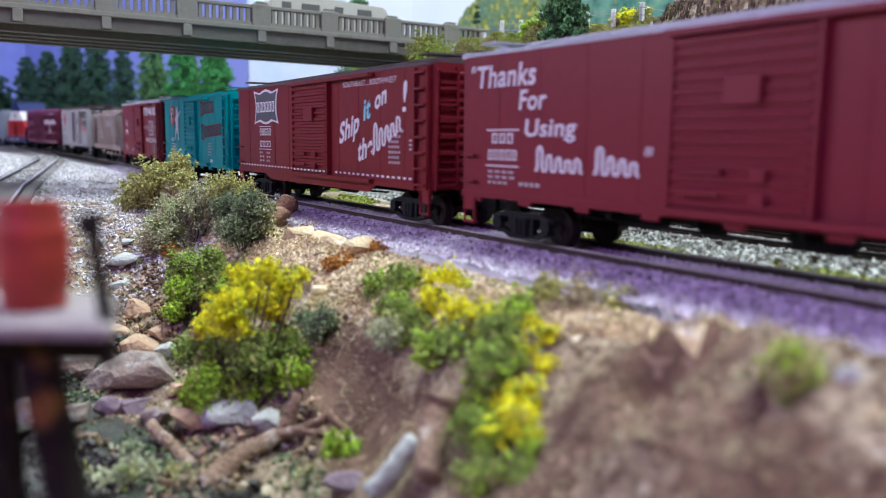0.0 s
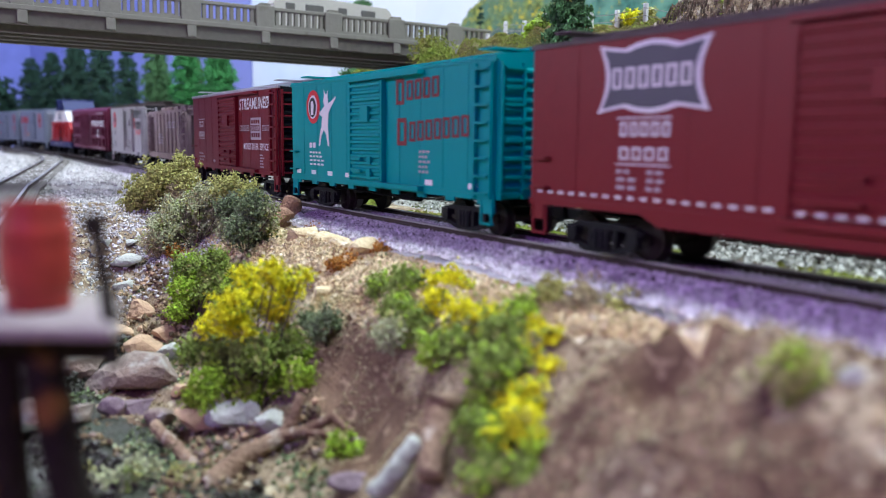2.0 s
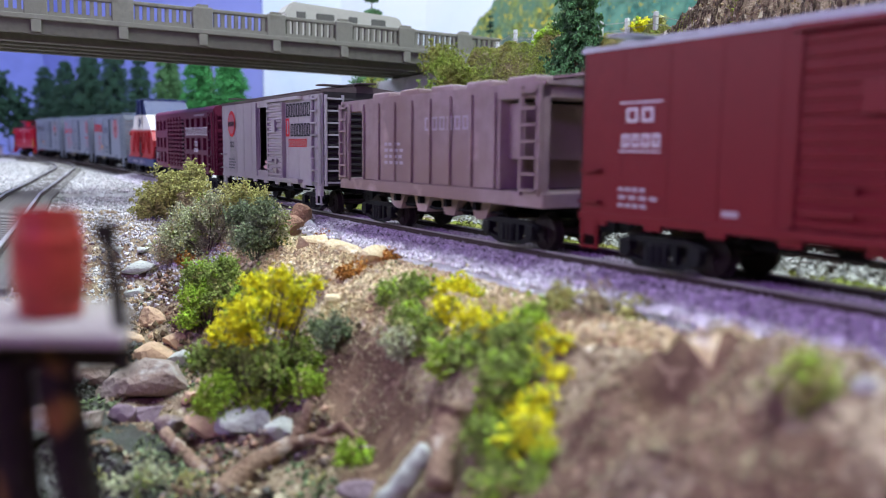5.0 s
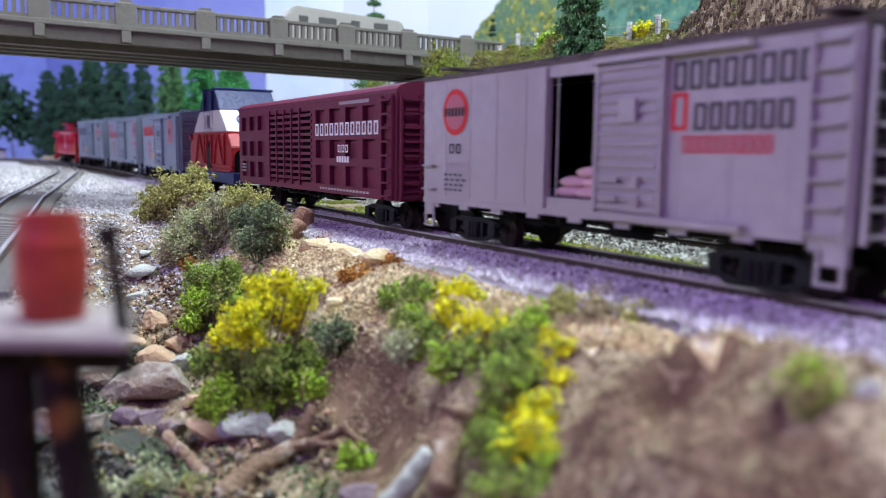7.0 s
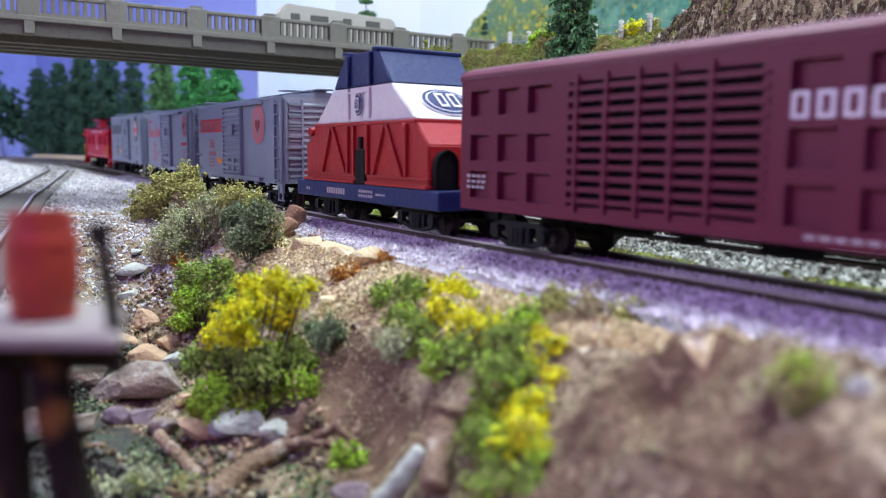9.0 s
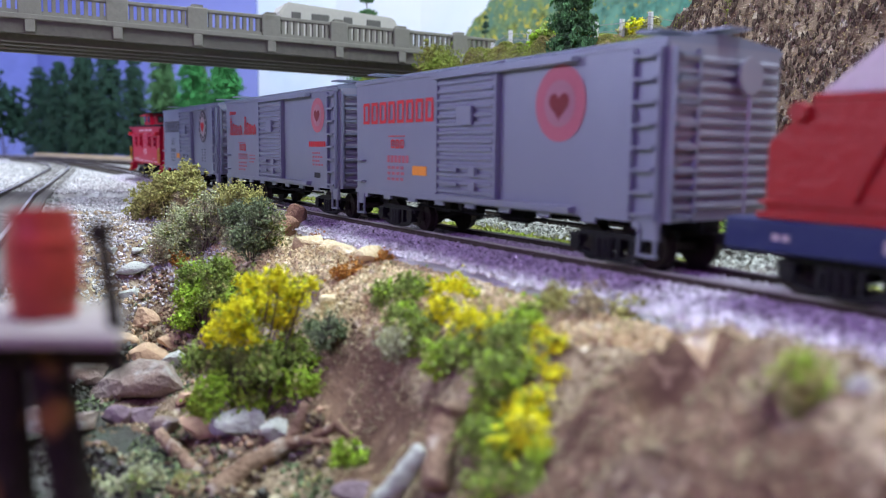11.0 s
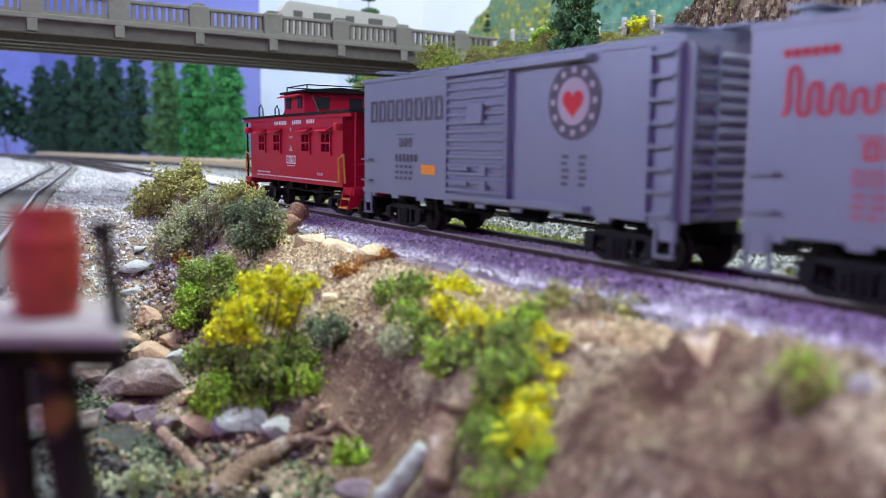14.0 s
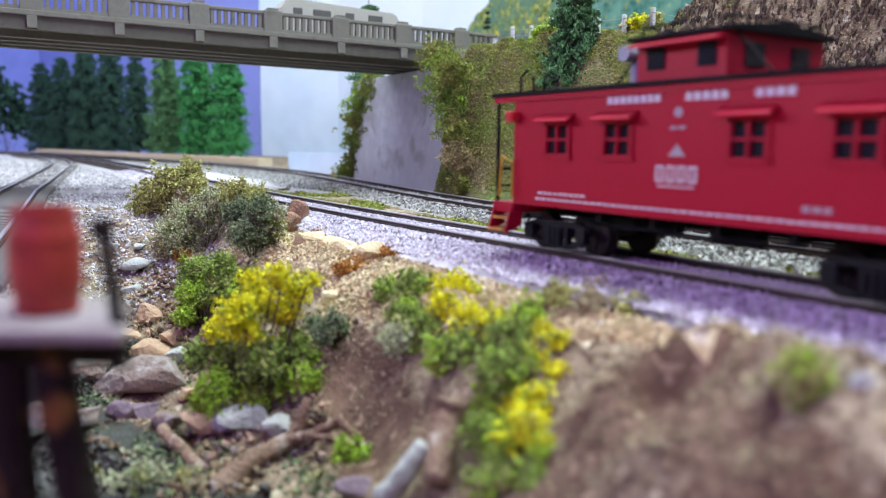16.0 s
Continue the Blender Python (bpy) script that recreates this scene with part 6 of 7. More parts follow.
foam_bush("bush", "bright yellow flowering bush with lime-green skirt", (-0.1859, -0.0599, -0.0410), (
    (-0.0094, 0.0042, 0.0320, 0.0034, M_YELLOW), (0.0030, 0.0054, 0.0351, 0.0031, M_YELLOW), (0.0005, 0.0116, 0.0311, 0.0033, M_YELLOW), (0.0004, -0.0041, 0.0269, 0.0044, M_YELLOW), (-0.0056, 0.0049, 0.0259, 0.0044, M_YELLOW),
    (-0.0125, -0.0034, 0.0192, 0.0035, M_YELLOW), (0.0007, -0.0013, 0.0213, 0.0035, M_YELLOW), (-0.0006, 0.0085, 0.0248, 0.0032, M_YELLOW), (0.0097, 0.0117, 0.0348, 0.0015, M_YELLOW), (-0.0005, 0.0105, 0.0174, 0.0014, M_YELLOW),
    (-0.0112, -0.0032, 0.0116, 0.0055, M_GREEN), (0.0029, 0.0007, 0.0155, 0.0055, M_GREEN), (0.0017, 0.0098, 0.0154, 0.0051, M_GREEN), (-0.0004, -0.0097, 0.0081, 0.0042, M_LIME), (-0.0055, 0.0007, 0.0068, 0.0047, M_GREEN),
    (0.0013, 0.0157, 0.0119, 0.0032, M_LIME), (0.0025, -0.0023, 0.0053, 0.0032, M_LIME), (0.0008, 0.0061, 0.0055, 0.0036, M_LIME), (0.0115, 0.0088, 0.0107, 0.0033, M_LIME), (-0.0113, -0.0093, 0.0015, 0.0034, M_LIME),
    (-0.0154, -0.0091, 0.0130, 0.0034, M_GREEN)), stems=25, crumb=(0.00028, 0.00062), seed=164, dense=1.0)
foam_bush("shrub", "wispy dark sage sprig on bare earth", (-0.1801, -0.0408, -0.0244), (
    (-0.0087, -0.0013, 0.0039, 0.0024, M_DKSAGE), (0.0029, -0.0013, 0.0069, 0.0020, M_DKSAGE), (-0.0005, 0.0038, 0.0039, 0.0018, M_DKSAGE), (0.0038, -0.0041, 0.0043, 0.0020, M_DKSAGE)), stems=8, crumb=(0.00028, 0.00062), seed=165, dense=1.0)
foam_bush("bush", "tangled green bush with yellow crown on the crest", (-0.1492, -0.0346, -0.0183), (
    (-0.0290, 0.0093, 0.0061, 0.0047, M_GREEN), (-0.0164, 0.0085, 0.0104, 0.0041, M_GREEN), (-0.0088, 0.0023, 0.0052, 0.0045, M_GREEN), (-0.0016, -0.0050, 0.0016, 0.0032, M_SAGE), (0.0022, 0.0019, 0.0028, 0.0044, M_GREEN),
    (-0.0096, 0.0157, 0.0098, 0.0038, M_YELLOW), (0.0021, 0.0054, 0.0089, 0.0029, M_YELLOW), (0.0165, 0.0022, 0.0087, 0.0031, M_YELLOW), (0.0279, -0.0008, 0.0106, 0.0029, M_YELLOW), (0.0288, 0.0019, 0.0088, 0.0020, M_YELLOW),
    (-0.0036, 0.0179, 0.0094, 0.0024, M_YELLOW), (0.0177, -0.0056, 0.0020, 0.0032, M_LIME), (0.0196, -0.0025, 0.0040, 0.0039, M_GREEN)), stems=17, crumb=(0.00028, 0.00062), seed=166, dense=1.0)
foam_bush("bush", "dense green bush with yellow sprays down the bank", (-0.1118, -0.0421, -0.0187), (
    (-0.0109, 0.0054, 0.0053, 0.0042, M_GREEN), (-0.0027, 0.0058, 0.0092, 0.0040, M_GREEN), (-0.0080, 0.0146, 0.0121, 0.0033, M_LIME), (0.0031, -0.0012, 0.0052, 0.0040, M_GREEN), (0.0027, 0.0056, 0.0053, 0.0038, M_GREEN),
    (0.0019, -0.0002, -0.0010, 0.0039, M_LIME), (0.0093, -0.0079, -0.0028, 0.0034, M_GREEN), (-0.0016, 0.0132, 0.0096, 0.0018, M_YELLOW), (0.0061, 0.0100, 0.0106, 0.0017, M_YELLOW), (0.0044, 0.0068, 0.0064, 0.0017, M_YELLOW),
    (0.0110, 0.0058, 0.0056, 0.0018, M_YELLOW), (0.0145, -0.0015, 0.0042, 0.0017, M_YELLOW)), stems=16, crumb=(0.00028, 0.00062), seed=167, dense=1.0)
foam_bush("bush", "low green bush with a bright yellow clump", (-0.0949, -0.0513, -0.0270), (
    (-0.0031, 0.0024, 0.0017, 0.0035, M_GREEN), (0.0017, -0.0036, 0.0019, 0.0032, M_GREEN), (0.0093, -0.0030, 0.0048, 0.0026, M_GREEN), (0.0013, 0.0022, 0.0089, 0.0032, M_YELLOW), (-0.0015, 0.0081, 0.0086, 0.0028, M_YELLOW),
    (-0.0076, 0.0095, 0.0086, 0.0022, M_YELLOW), (0.0086, 0.0010, 0.0094, 0.0014, M_YELLOW), (0.0093, -0.0009, 0.0072, 0.0018, M_LIME), (-0.0007, 0.0009, 0.0071, 0.0024, M_LIME)), stems=13, crumb=(0.00028, 0.00062), seed=168, dense=1.0)
foam_bush("tuft", "small rust-orange tuft on the bank", on(-0.3, -0.045), (
    (0.0000, 0.0000, 0.0018, 0.0029, M_RUST, 220),), stems=3, crumb=(0.0003, 0.0006), seed=66, dense=1.4)
foam_bush("tuft", "small rust-orange tuft on the bank", on(-0.2585, -0.007), (
    (-0.0005, -0.0007, 0.0016, 0.0031, M_RUST, 240), (0.0023, 0.0034, 0.0000, 0.0018, M_BRUSH, 100)), stems=3, crumb=(0.0003, 0.0006), seed=67, dense=1.4)
foam_bush("tuft", "small rust-orange tuft on the bank", on(-0.209, -0.0085), (
    (-0.0002, -0.0003, 0.0014, 0.0026, M_RUST, 260),), stems=3, crumb=(0.0003, 0.0006), seed=68, dense=1.4)
foam_bush("tuft", "spreading rust and straw tuft on the bank", on(-0.205, -0.0235), (
    (-0.0009, -0.0014, 0.0010, 0.0033, M_RUST, 260), (0.0018, 0.0027, 0.0016, 0.0030, M_RUST, 200), (0.0037, 0.0055, -0.0008, 0.0040, M_BRUSH, 260),
    (0.0031, 0.0118, 0.0000, 0.0036, M_SAGE, 220)), stems=3, crumb=(0.0003, 0.0006), seed=69, dense=1.4)
foam_bush("tuft", "yellow-green tuft on the near bank", on(-0.0494, -0.0449), (
    (-0.0004, -0.0006, 0.0014, 0.0033, M_OLIVE, 240), (0.0000, 0.0000, 0.0010, 0.0030, M_LIME, 160), (0.0010, 0.0015, 0.0000, 0.0026, M_OLIVE, 200),
    (-0.0018, -0.0027, -0.0007, 0.0024, M_BRUSH, 200)), stems=3, crumb=(0.0003, 0.0007), seed=70, dense=1.4)
foam_bush("tuft", "straw-coloured dry grass tuft beside the ballast", on(-0.112, -0.015), (
    (-0.0013, -0.0019, 0.0018, 0.0042, M_BRUSH, 340), (0.0026, 0.0039, 0.0000, 0.0038, M_OLIVE, 240), (-0.0079, -0.0046, 0.0029, 0.0035, M_OLIVE, 240)), stems=3, crumb=(0.0003, 0.0006), seed=71, dense=1.4)
foam_bush("tuft", "straw-coloured dry grass tuft beside the ballast", on(-0.085, -0.012), (
    (-0.0006, -0.0008, 0.0010, 0.0030, M_BRUSH, 240), (0.0039, 0.0058, -0.0002, 0.0026, M_OLIVE, 180)), stems=3, crumb=(0.0003, 0.0006), seed=72, dense=1.4)
foam_bush("tuft", "low green weeds among the stones", on(-0.147, -0.0535), (
    (0.0000, 0.0000, 0.0013, 0.0033, M_LIME, 200), (-0.0002, -0.0074, -0.0063, 0.0038, M_OLIVE, 220), (0.0021, 0.0031, 0.0000, 0.0023, M_GREEN, 140)), stems=3, crumb=(0.0003, 0.0007), seed=73, dense=1.4)
foam_bush("tuft", "low green weeds among the stones", on(-0.172, -0.0905), (
    (0.0000, 0.0000, 0.0028, 0.0057, M_SAGE, 300), (-0.0047, -0.0071, -0.0014, 0.0051, M_SAGE, 240), (0.0055, 0.0083, 0.0000, 0.0051, M_OLIVE, 240)), stems=3, crumb=(0.0003, 0.0007), seed=74, dense=1.4)


# ---- stones, each: place, size, turn ----
def rock(label, at, size, turn, material, seed, tilt=0.0):
    bm = bmesh.new()
    bmesh.ops.create_icosphere(bm, subdivisions=3, radius=1.0)
    rng = random.Random(seed)
    cuts = [(Vector((rng.gauss(0, 1), rng.gauss(0, 1), rng.gauss(0, 1))).normalized(), rng.uniform(0.42, 0.82)) for _ in range(11)]
    for v in bm.verts:
        for n_, d in cuts:
            over = v.co.dot(n_) - d
            if over > 0:
                v.co -= n_ * over
        v.co *= 1.25 + 0.06 * noise.noise(v.co * 2.2 + Vector((seed, 0, 0))) + 0.05 * noise.noise(v.co * 6 + Vector((0, seed, 0)))
        v.co = Vector((v.co.x * size[0], v.co.y * size[1], v.co.z * size[2]))
    bmesh.ops.recalc_face_normals(bm, faces=bm.faces)
    me = bpy.data.meshes.new("rock")
    bm.to_mesh(me)
    bm.free()
    ob = part("rock", me, material)
    ob.matrix_basis = Matrix.Translation(at) @ Euler((0.1 * math.sin(seed), 0.12 * math.cos(seed * 2) + tilt, math.radians(56 + turn)), "XYZ").to_matrix().to_4x4()
    tagged(ob, label, "rock")


for k, (x, y, z, sx, sy, sz, turn, m, label) in enumerate((
    (-0.2787, -0.0629, -0.0320, 0.0048, 0.0041, 0.0034, 10, M_ROCK_T, "tan rounded stone in the gully"),
    (-0.2370, -0.0755, -0.0415, 0.0160, 0.0075, 0.0068, 10, M_ROCK, "large grey-brown boulder in the gully"),
    (-0.2539, -0.0891, -0.0392, 0.0085, 0.0066, 0.0062, 10, M_ROCK, "grey boulder in the gully"),
    (-0.2177, -0.0813, -0.0459, 0.0075, 0.0050, 0.0042, 20, M_ROCK_V, "dark violet stone in the gully"),
    (-0.1815, -0.0640, -0.0400, 0.0060, 0.0046, 0.0050, 60, M_ROCK_P, "pale grey broken stone"),
    (-0.1721, -0.0587, -0.0402, 0.0049, 0.0035, 0.0038, 30, M_ROCK_P, "pale grey broken stone"),
    (-0.1940, -0.0690, -0.0440, 0.0075, 0.0060, 0.0034, 0, M_ROCK_T, "flat tan stone in the gully"),
    (-0.2553, -0.0687, -0.0389, 0.0077, 0.0058, 0.0049, 0, M_ROCK_T, "tan rounded stone in the gully"),
    (-0.3094, -0.0595, -0.0185, 0.0057, 0.0045, 0.0020, 0, M_ROCK_P, "flat pale stone on the gravel"),
    (-0.2450, -0.0628, -0.0401, 0.0037, 0.0028, 0.0035, 0, M_ROCK_P, "small pale stone in the gully"),
    (-0.2986, -0.0632, -0.0262, 0.0048, 0.0033, 0.0024, 20, M_ROCK_P, "flat pale stone on the gravel"),
    (-0.2565, -0.0617, -0.0355, 0.0035, 0.0029, 0.0028, 0, M_ROCK_T, "small tan stone in the gully"),
    (-0.2239, -0.1050, -0.0449, 0.0059, 0.0042, 0.0046, 0, M_ROCK, "grey boulder in the gully"),
    (-0.1968, -0.1118, -0.0482, 0.0060, 0.0045, 0.0033, 0, M_ROCK, "grey boulder in the gully"),
    (-0.2106, -0.0950, -0.0428, 0.0048, 0.0040, 0.0035, 0, M_ROCK, "grey stone in the gully"),
    (-0.2150, -0.0861, -0.0442, 0.0033, 0.0025, 0.0027, 0, M_ROCK_V, "dark violet stone in the gully"),
    (-0.2676, -0.0740, -0.0362, 0.0050, 0.0040, 0.0028, 0, M_ROCK_T, "small tan stone in the gully"),
    (-0.2040, -0.0759, -0.0444, 0.0039, 0.0028, 0.0023, 0, M_ROCK, "grey stone in the gully"),
    (-0.1700, -0.0631, -0.0441, 0.0035, 0.0028, 0.0020, 0, M_ROCK, "grey stone in the gully"),
    (-0.3262, -0.0629, -0.0138, 0.0036, 0.0029, 0.0018, 0, M_ROCK_P, "small pale stone in the gully"),
    (-0.3196, -0.0560, -0.0135, 0.0030, 0.0023, 0.0015, 0, M_ROCK_P, "small pale stone in the gully"),
    (-0.2905, -0.0035, -0.0010, 0.0052, 0.0042, 0.0050, 0, M_KNOB, "tan rock knob at the ballast edge"),
    (-0.2850, -0.0085, -0.0040, 0.0044, 0.0034, 0.0040, 30, M_KNOB, "tan rock knob at the ballast edge"),
    (-0.1292, -0.0596, -0.0391, 0.0045, 0.0028, 0.0019, 0, M_ROCK_V, "reddish stone in the gully"),
    (-0.1873, -0.0666, -0.0405, 0.0037, 0.0030, 0.0033, 0, M_ROCK_P, "pale grey broken stone"),
    (-0.2720, -0.0889, -0.0279, 0.0040, 0.0030, 0.0026, 0, M_ROCK_P, "small pale stone in the gully"),
    (-0.2303, -0.1066, -0.0380, 0.0094, 0.0068, 0.0056, 0, M_ROCK_D, "wet boulder under the stand, shade in its dark colour"),
    (-0.2005, -0.1006, -0.0464, 0.0069, 0.0053, 0.0039, 20, M_ROCK_D, "wet boulder under the stand, shade in its dark colour"),
    (-0.2075, -0.1118, -0.0450, 0.0070, 0.0055, 0.0052, 0, M_ROCK_D, "wet boulder under the stand, shade in its dark colour"),
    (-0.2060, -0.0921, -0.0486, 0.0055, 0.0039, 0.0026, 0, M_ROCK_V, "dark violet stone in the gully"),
    (-0.1847, -0.1065, -0.0476, 0.0071, 0.0050, 0.0036, 0, M_ROCK_D, "wet boulder under the stand, shade in its dark colour"),
    (-0.2213, -0.0666, -0.0438, 0.0026, 0.0020, 0.0019, 0, M_ROCK_T, "small tan stone in the gully"),
    (-0.2520, -0.0140, -0.0063, 0.0065, 0.0045, 0.0040, 10, M_SAND, "tan crumbling outcrop on the crest"),
    (-0.2290, -0.0150, -0.0063, 0.0070, 0.0045, 0.0038, -20, M_SAND, "tan crumbling outcrop on the crest"),
    (-0.2080, -0.0240, -0.0125, 0.0060, 0.0045, 0.0036, 15, M_SAND, "tan crumbling outcrop on the crest"),
    (-0.2120, -0.0110, -0.0058, 0.0055, 0.0035, 0.0032, 40, M_SAND, "tan crumbling outcrop on the crest"),
    (-0.1960, -0.0310, -0.0165, 0.0055, 0.0045, 0.0036, 5, M_SAND, "tan crumbling outcrop on the crest"),
    (-0.1770, -0.0170, -0.0095, 0.0050, 0.0035, 0.0024, 25, M_SAND, "tan crumbling outcrop on the crest"),
    (-0.0745, -0.0345, -0.0080, 0.0062, 0.0038, 0.0030, -12, M_DIRT, "brown earth clod overhanging the pit"),
    (-0.0640, -0.0370, -0.0065, 0.0045, 0.0032, 0.0028, 10, M_RED, "red-brown earth clod overhanging the pit"),
    (-0.0800, -0.0300, -0.0010, 0.0011, 0.0009, 0.0009, 0, M_ROCK_P, "small white pebble on the bank"),
    (-0.0440, -0.0440, 0.0010, 0.0016, 0.0012, 0.0013, 0, M_ROCK_P, "small white pebble on the bank"),
)):
    rock(label, (x, y, z), (sx, sy, sz), turn, m, 100 + k, -0.38 if label.startswith("large") else 0.0)


def driftwood(label, limbs, material):
    """limbs: (points, thickness at the start, at the end)."""
    bm = bmesh.new()
    for pts, r0, r1 in limbs:
        fine = []
        for a, b in zip(pts, pts[1:]):
            for k in range(5):
                q = Vector(a).lerp(Vector(b), k / 5)
                fine.append(q + Vector((n3(q.x * 300, 1), n3(q.y * 300, 2), n3(q.x * 300, 3))) * 0.0007)
        fine.append(Vector(pts[-1]))
        tube(bm, fine, r0, 8, r1)
    for v in bm.verts:
        v.co += Vector((n3(v.co.x * 900, v.co.y * 900, 1), n3(v.co.y * 900, v.co.z * 900, 2), n3(v.co.z * 900, v.co.x * 900, 3))) * 0.0004
    ob = part("driftwood", bm, material, flat=False)
    tagged(ob, label, "driftwood")


driftwood("forked brown driftwood branch lying in the gully", (
    ([(-0.1602, -0.0782, -0.0470), (-0.1644, -0.0692, -0.0436), (-0.1642, -0.0585, -0.0398), (-0.1644, -0.0548, -0.0318)], 0.003, 0.0012),
    ([(-0.1648, -0.0610, -0.0408), (-0.1588, -0.0553, -0.0381), (-0.1548, -0.0517, -0.0349), (-0.1502, -0.0492, -0.0372), (-0.1494, -0.0510, -0.0385)], 0.0016, 0.0006),
    ([(-0.1597, -0.0577, -0.0385), (-0.1521, -0.0517, -0.0386), (-0.1426, -0.0470, -0.0380)], 0.001, 0.0004)), M_WOODY)
driftwood("thin brown driftwood branch lying in the gully", (([(-0.1945, -0.0804, -0.0436), (-0.1856, -0.0782, -0.0455), (-0.1739, -0.0777, -0.0464), (-0.1624, -0.0769, -0.0463)], 0.0016, 0.0014),), M_WOODY)
driftwood("grey weathered stick leaning on the bank", (([(-0.1157, -0.0628, -0.0348), (-0.1126, -0.0601, -0.0302), (-0.1116, -0.0565, -0.0250)], 0.0022, 0.0016),), M_ROCK_P)
driftwood("short brown broken stump on the bank", (([(-0.1070, -0.0574, -0.0303), (-0.1108, -0.0535, -0.0254), (-0.1143, -0.0503, -0.0214), (-0.1143, -0.0491, -0.0192)], 0.0024, 0.0036),), M_WOODY)

# ---- the loading stand with its barrel, close by ----
M_PLANK = mat("weathered_planks", (0.36, 0.315, 0.29), 0.85, vary=0.25, scale=250, bump=0.4, second=(0.27, 0.23, 0.21))
M_POST = mat("dark_creosoted_post", (0.022, 0.017, 0.014), 0.85, vary=0.4, scale=300, bump=0.5, spots=(0.20, 0.10, 0.03), gloss=0.12)
M_BARREL = mat("red_barrel_paint", (0.36, 0.042, 0.028), 0.45, vary=0.3, scale=200, bump=0.1)
STAND = pose(EYE[0], EYE[1], 0, 0, 0, 56.24)


def build_stand():
    root = thing("loading_stand", "weathered timber stand on dark posts", "wooden stand", STAND)
    for k in range(6):
        y = 0.0735 + k * 0.0029
        part("plank", slab(-0.082, -0.0305 - 0.0004 * (k % 3) - 0.0011 * k, y, y + 0.0027, 0.0073, 0.0086, 0.0003), M_PLANK, root)
    part("beam", slab(-0.082, -0.0335, 0.0790, 0.0815, 0.0036, 0.0072, 0.0003), M_POST, root)
    part("beam", slab(-0.082, -0.0375, 0.0860, 0.0885, 0.0040, 0.0067, 0.0003), M_POST, root)
    for x, y, dx in ((-0.0405, 0.0800, 0.0075), (-0.0450, 0.0800, 0.001), (-0.0540, 0.088, 0.0)):
        bm = bmesh.new()
        tube(bm, [(x, y, 0.0042), (x + dx * 0.5, y, -0.020), (x + dx, y, -0.052)], 0.0021, 10, 0.0023)
        part("leg", bm, M_POST, root)
    bm = bmesh.new()
    tube(bm, [(-0.0318, 0.0770, 0.0040), (-0.0324, 0.0771, 0.012), (-0.0332, 0.0772, 0.0178)], 0.00075, 8, 0.0007)
    disc(bm, (-0.0333, 0.0772, 0.0180), 0.0011, 0.0018, "z", 10)
    part("corner_post", bm, M_POST, root)


def build_barrel():
    root = thing("barrel", "red wooden barrel with raised hoops on the stand", "barrel", STAND @ Matrix.Translation((-0.0415, 0.0822, 0.0084)))
    bm = bmesh.new()
    h, n = 0.0113, 24
    rings = []
    for k in range(13):
        t = k / 12
        r = 0.00285 + 0.00075 * math.sin(math.pi * t)
        rings.append([bm.verts.new((r * math.cos(2 * math.pi * i / n), r * math.sin(2 * math.pi * i / n), h * t)) for i in range(n)])
    for a, b in zip(rings, rings[1:]):
        for i in range(n):
            bm.faces.new((a[i], a[(i + 1) % n], b[(i + 1) % n], b[i]))
    bm.faces.new(rings[0][::-1])
    part("barrel_body", bm, M_BARREL, root, flat=False)
    bm = bmesh.new()
    disc(bm, (0, 0, h - 0.0008), 0.00275, 0.0005, "z", 24)
    part("lid", bm, M_BARREL, root)
    for z in (0.0008, 0.0034, 0.0079, 0.0105):
        bm = bmesh.new()
        disc(bm, (0, 0, z), 0.00300 + 0.00075 * math.sin(math.pi * z / h), 0.0007, "z", 28)
        part("hoop", bm, M_BARREL, root)


build_stand()
build_barrel()


# ---- the high ground: moss, shrubs, cliff stones, fir, fence ----
def cover(name, label, material, n, xr, yr, size, keep, seed, category, lift=0.4, stretch=None, leafy=None):
    rng = random.Random(seed)
    P, S = [], []
    for _ in range(n):
        x, y = rng.uniform(*xr), rng.uniform(*yr)
        if keep(x, y):
            s = rng.uniform(*size)
            P.append((x, y, ground(x, y) + s * lift + rng.uniform(0, s)))
            S.append(s)
    flakes = category in ("moss", "grass", "shrubs", "sand") if leafy is None else leafy
    tagged(part(name, crumbs(P, S, seed, leafy=flakes, stretch=stretch), material), label, category, kind="stuff")


cover("moss", "olive-green moss over the steep slope", M_MOSS, 150000, (-0.46, -0.22), (0.112, 0.24), (0.00025, 0.0006),
      lambda x, y: ground(x, y) > 0.003 and n3(x * 32, y * 60, 7) > -0.12, 31, "moss")
cover("dry_grass", "straw-brown dry growth on the slope", M_SLOPE, 60000, (-0.50, -0.12), (0.112, 0.24), (0.00025, 0.0006),
      lambda x, y: ground(x, y) > 0.003 and n3(x * 32, y * 60, 7) < 0.02 or x > -0.30 and n3(x * 60, y * 60, 9) > 0, 32, "grass")
cover("cliff_stones", "rough brown rock crumbling from the cliff", M_CLIFF, 30000, (-0.275, 0.02), (0.12, 0.24), (0.0005, 0.0015),
      lambda x, y: ground(x, y) > 0.012 and x > -0.268 + 0.02 * n3(y * 40, 2), 33, "rock", stretch=(0.8, 0.8, 2.4), leafy=False)
cover("shrubbery", "dark green growth at the slope foot", M_GREEN, 5000, (-0.44, -0.05), (0.118, 0.165), (0.0006, 0.0016),
      lambda x, y: ground(x, y) < 0.03 and n3(x * 45, y * 45, 3) > 0.12, 34, "shrubs")

cover("dry_grass", "straw and green fuzz along the near bank", M_BRUSH, 16000, (-0.24, -0.02), (-0.060, -0.008), (0.00015, 0.0004),
      lambda x, y: n3(x * 50, y * 70, 2) > -0.05 and y < track_y(x) - 0.030 and hollow(x, y) < 0, 35, "grass", 0.6)
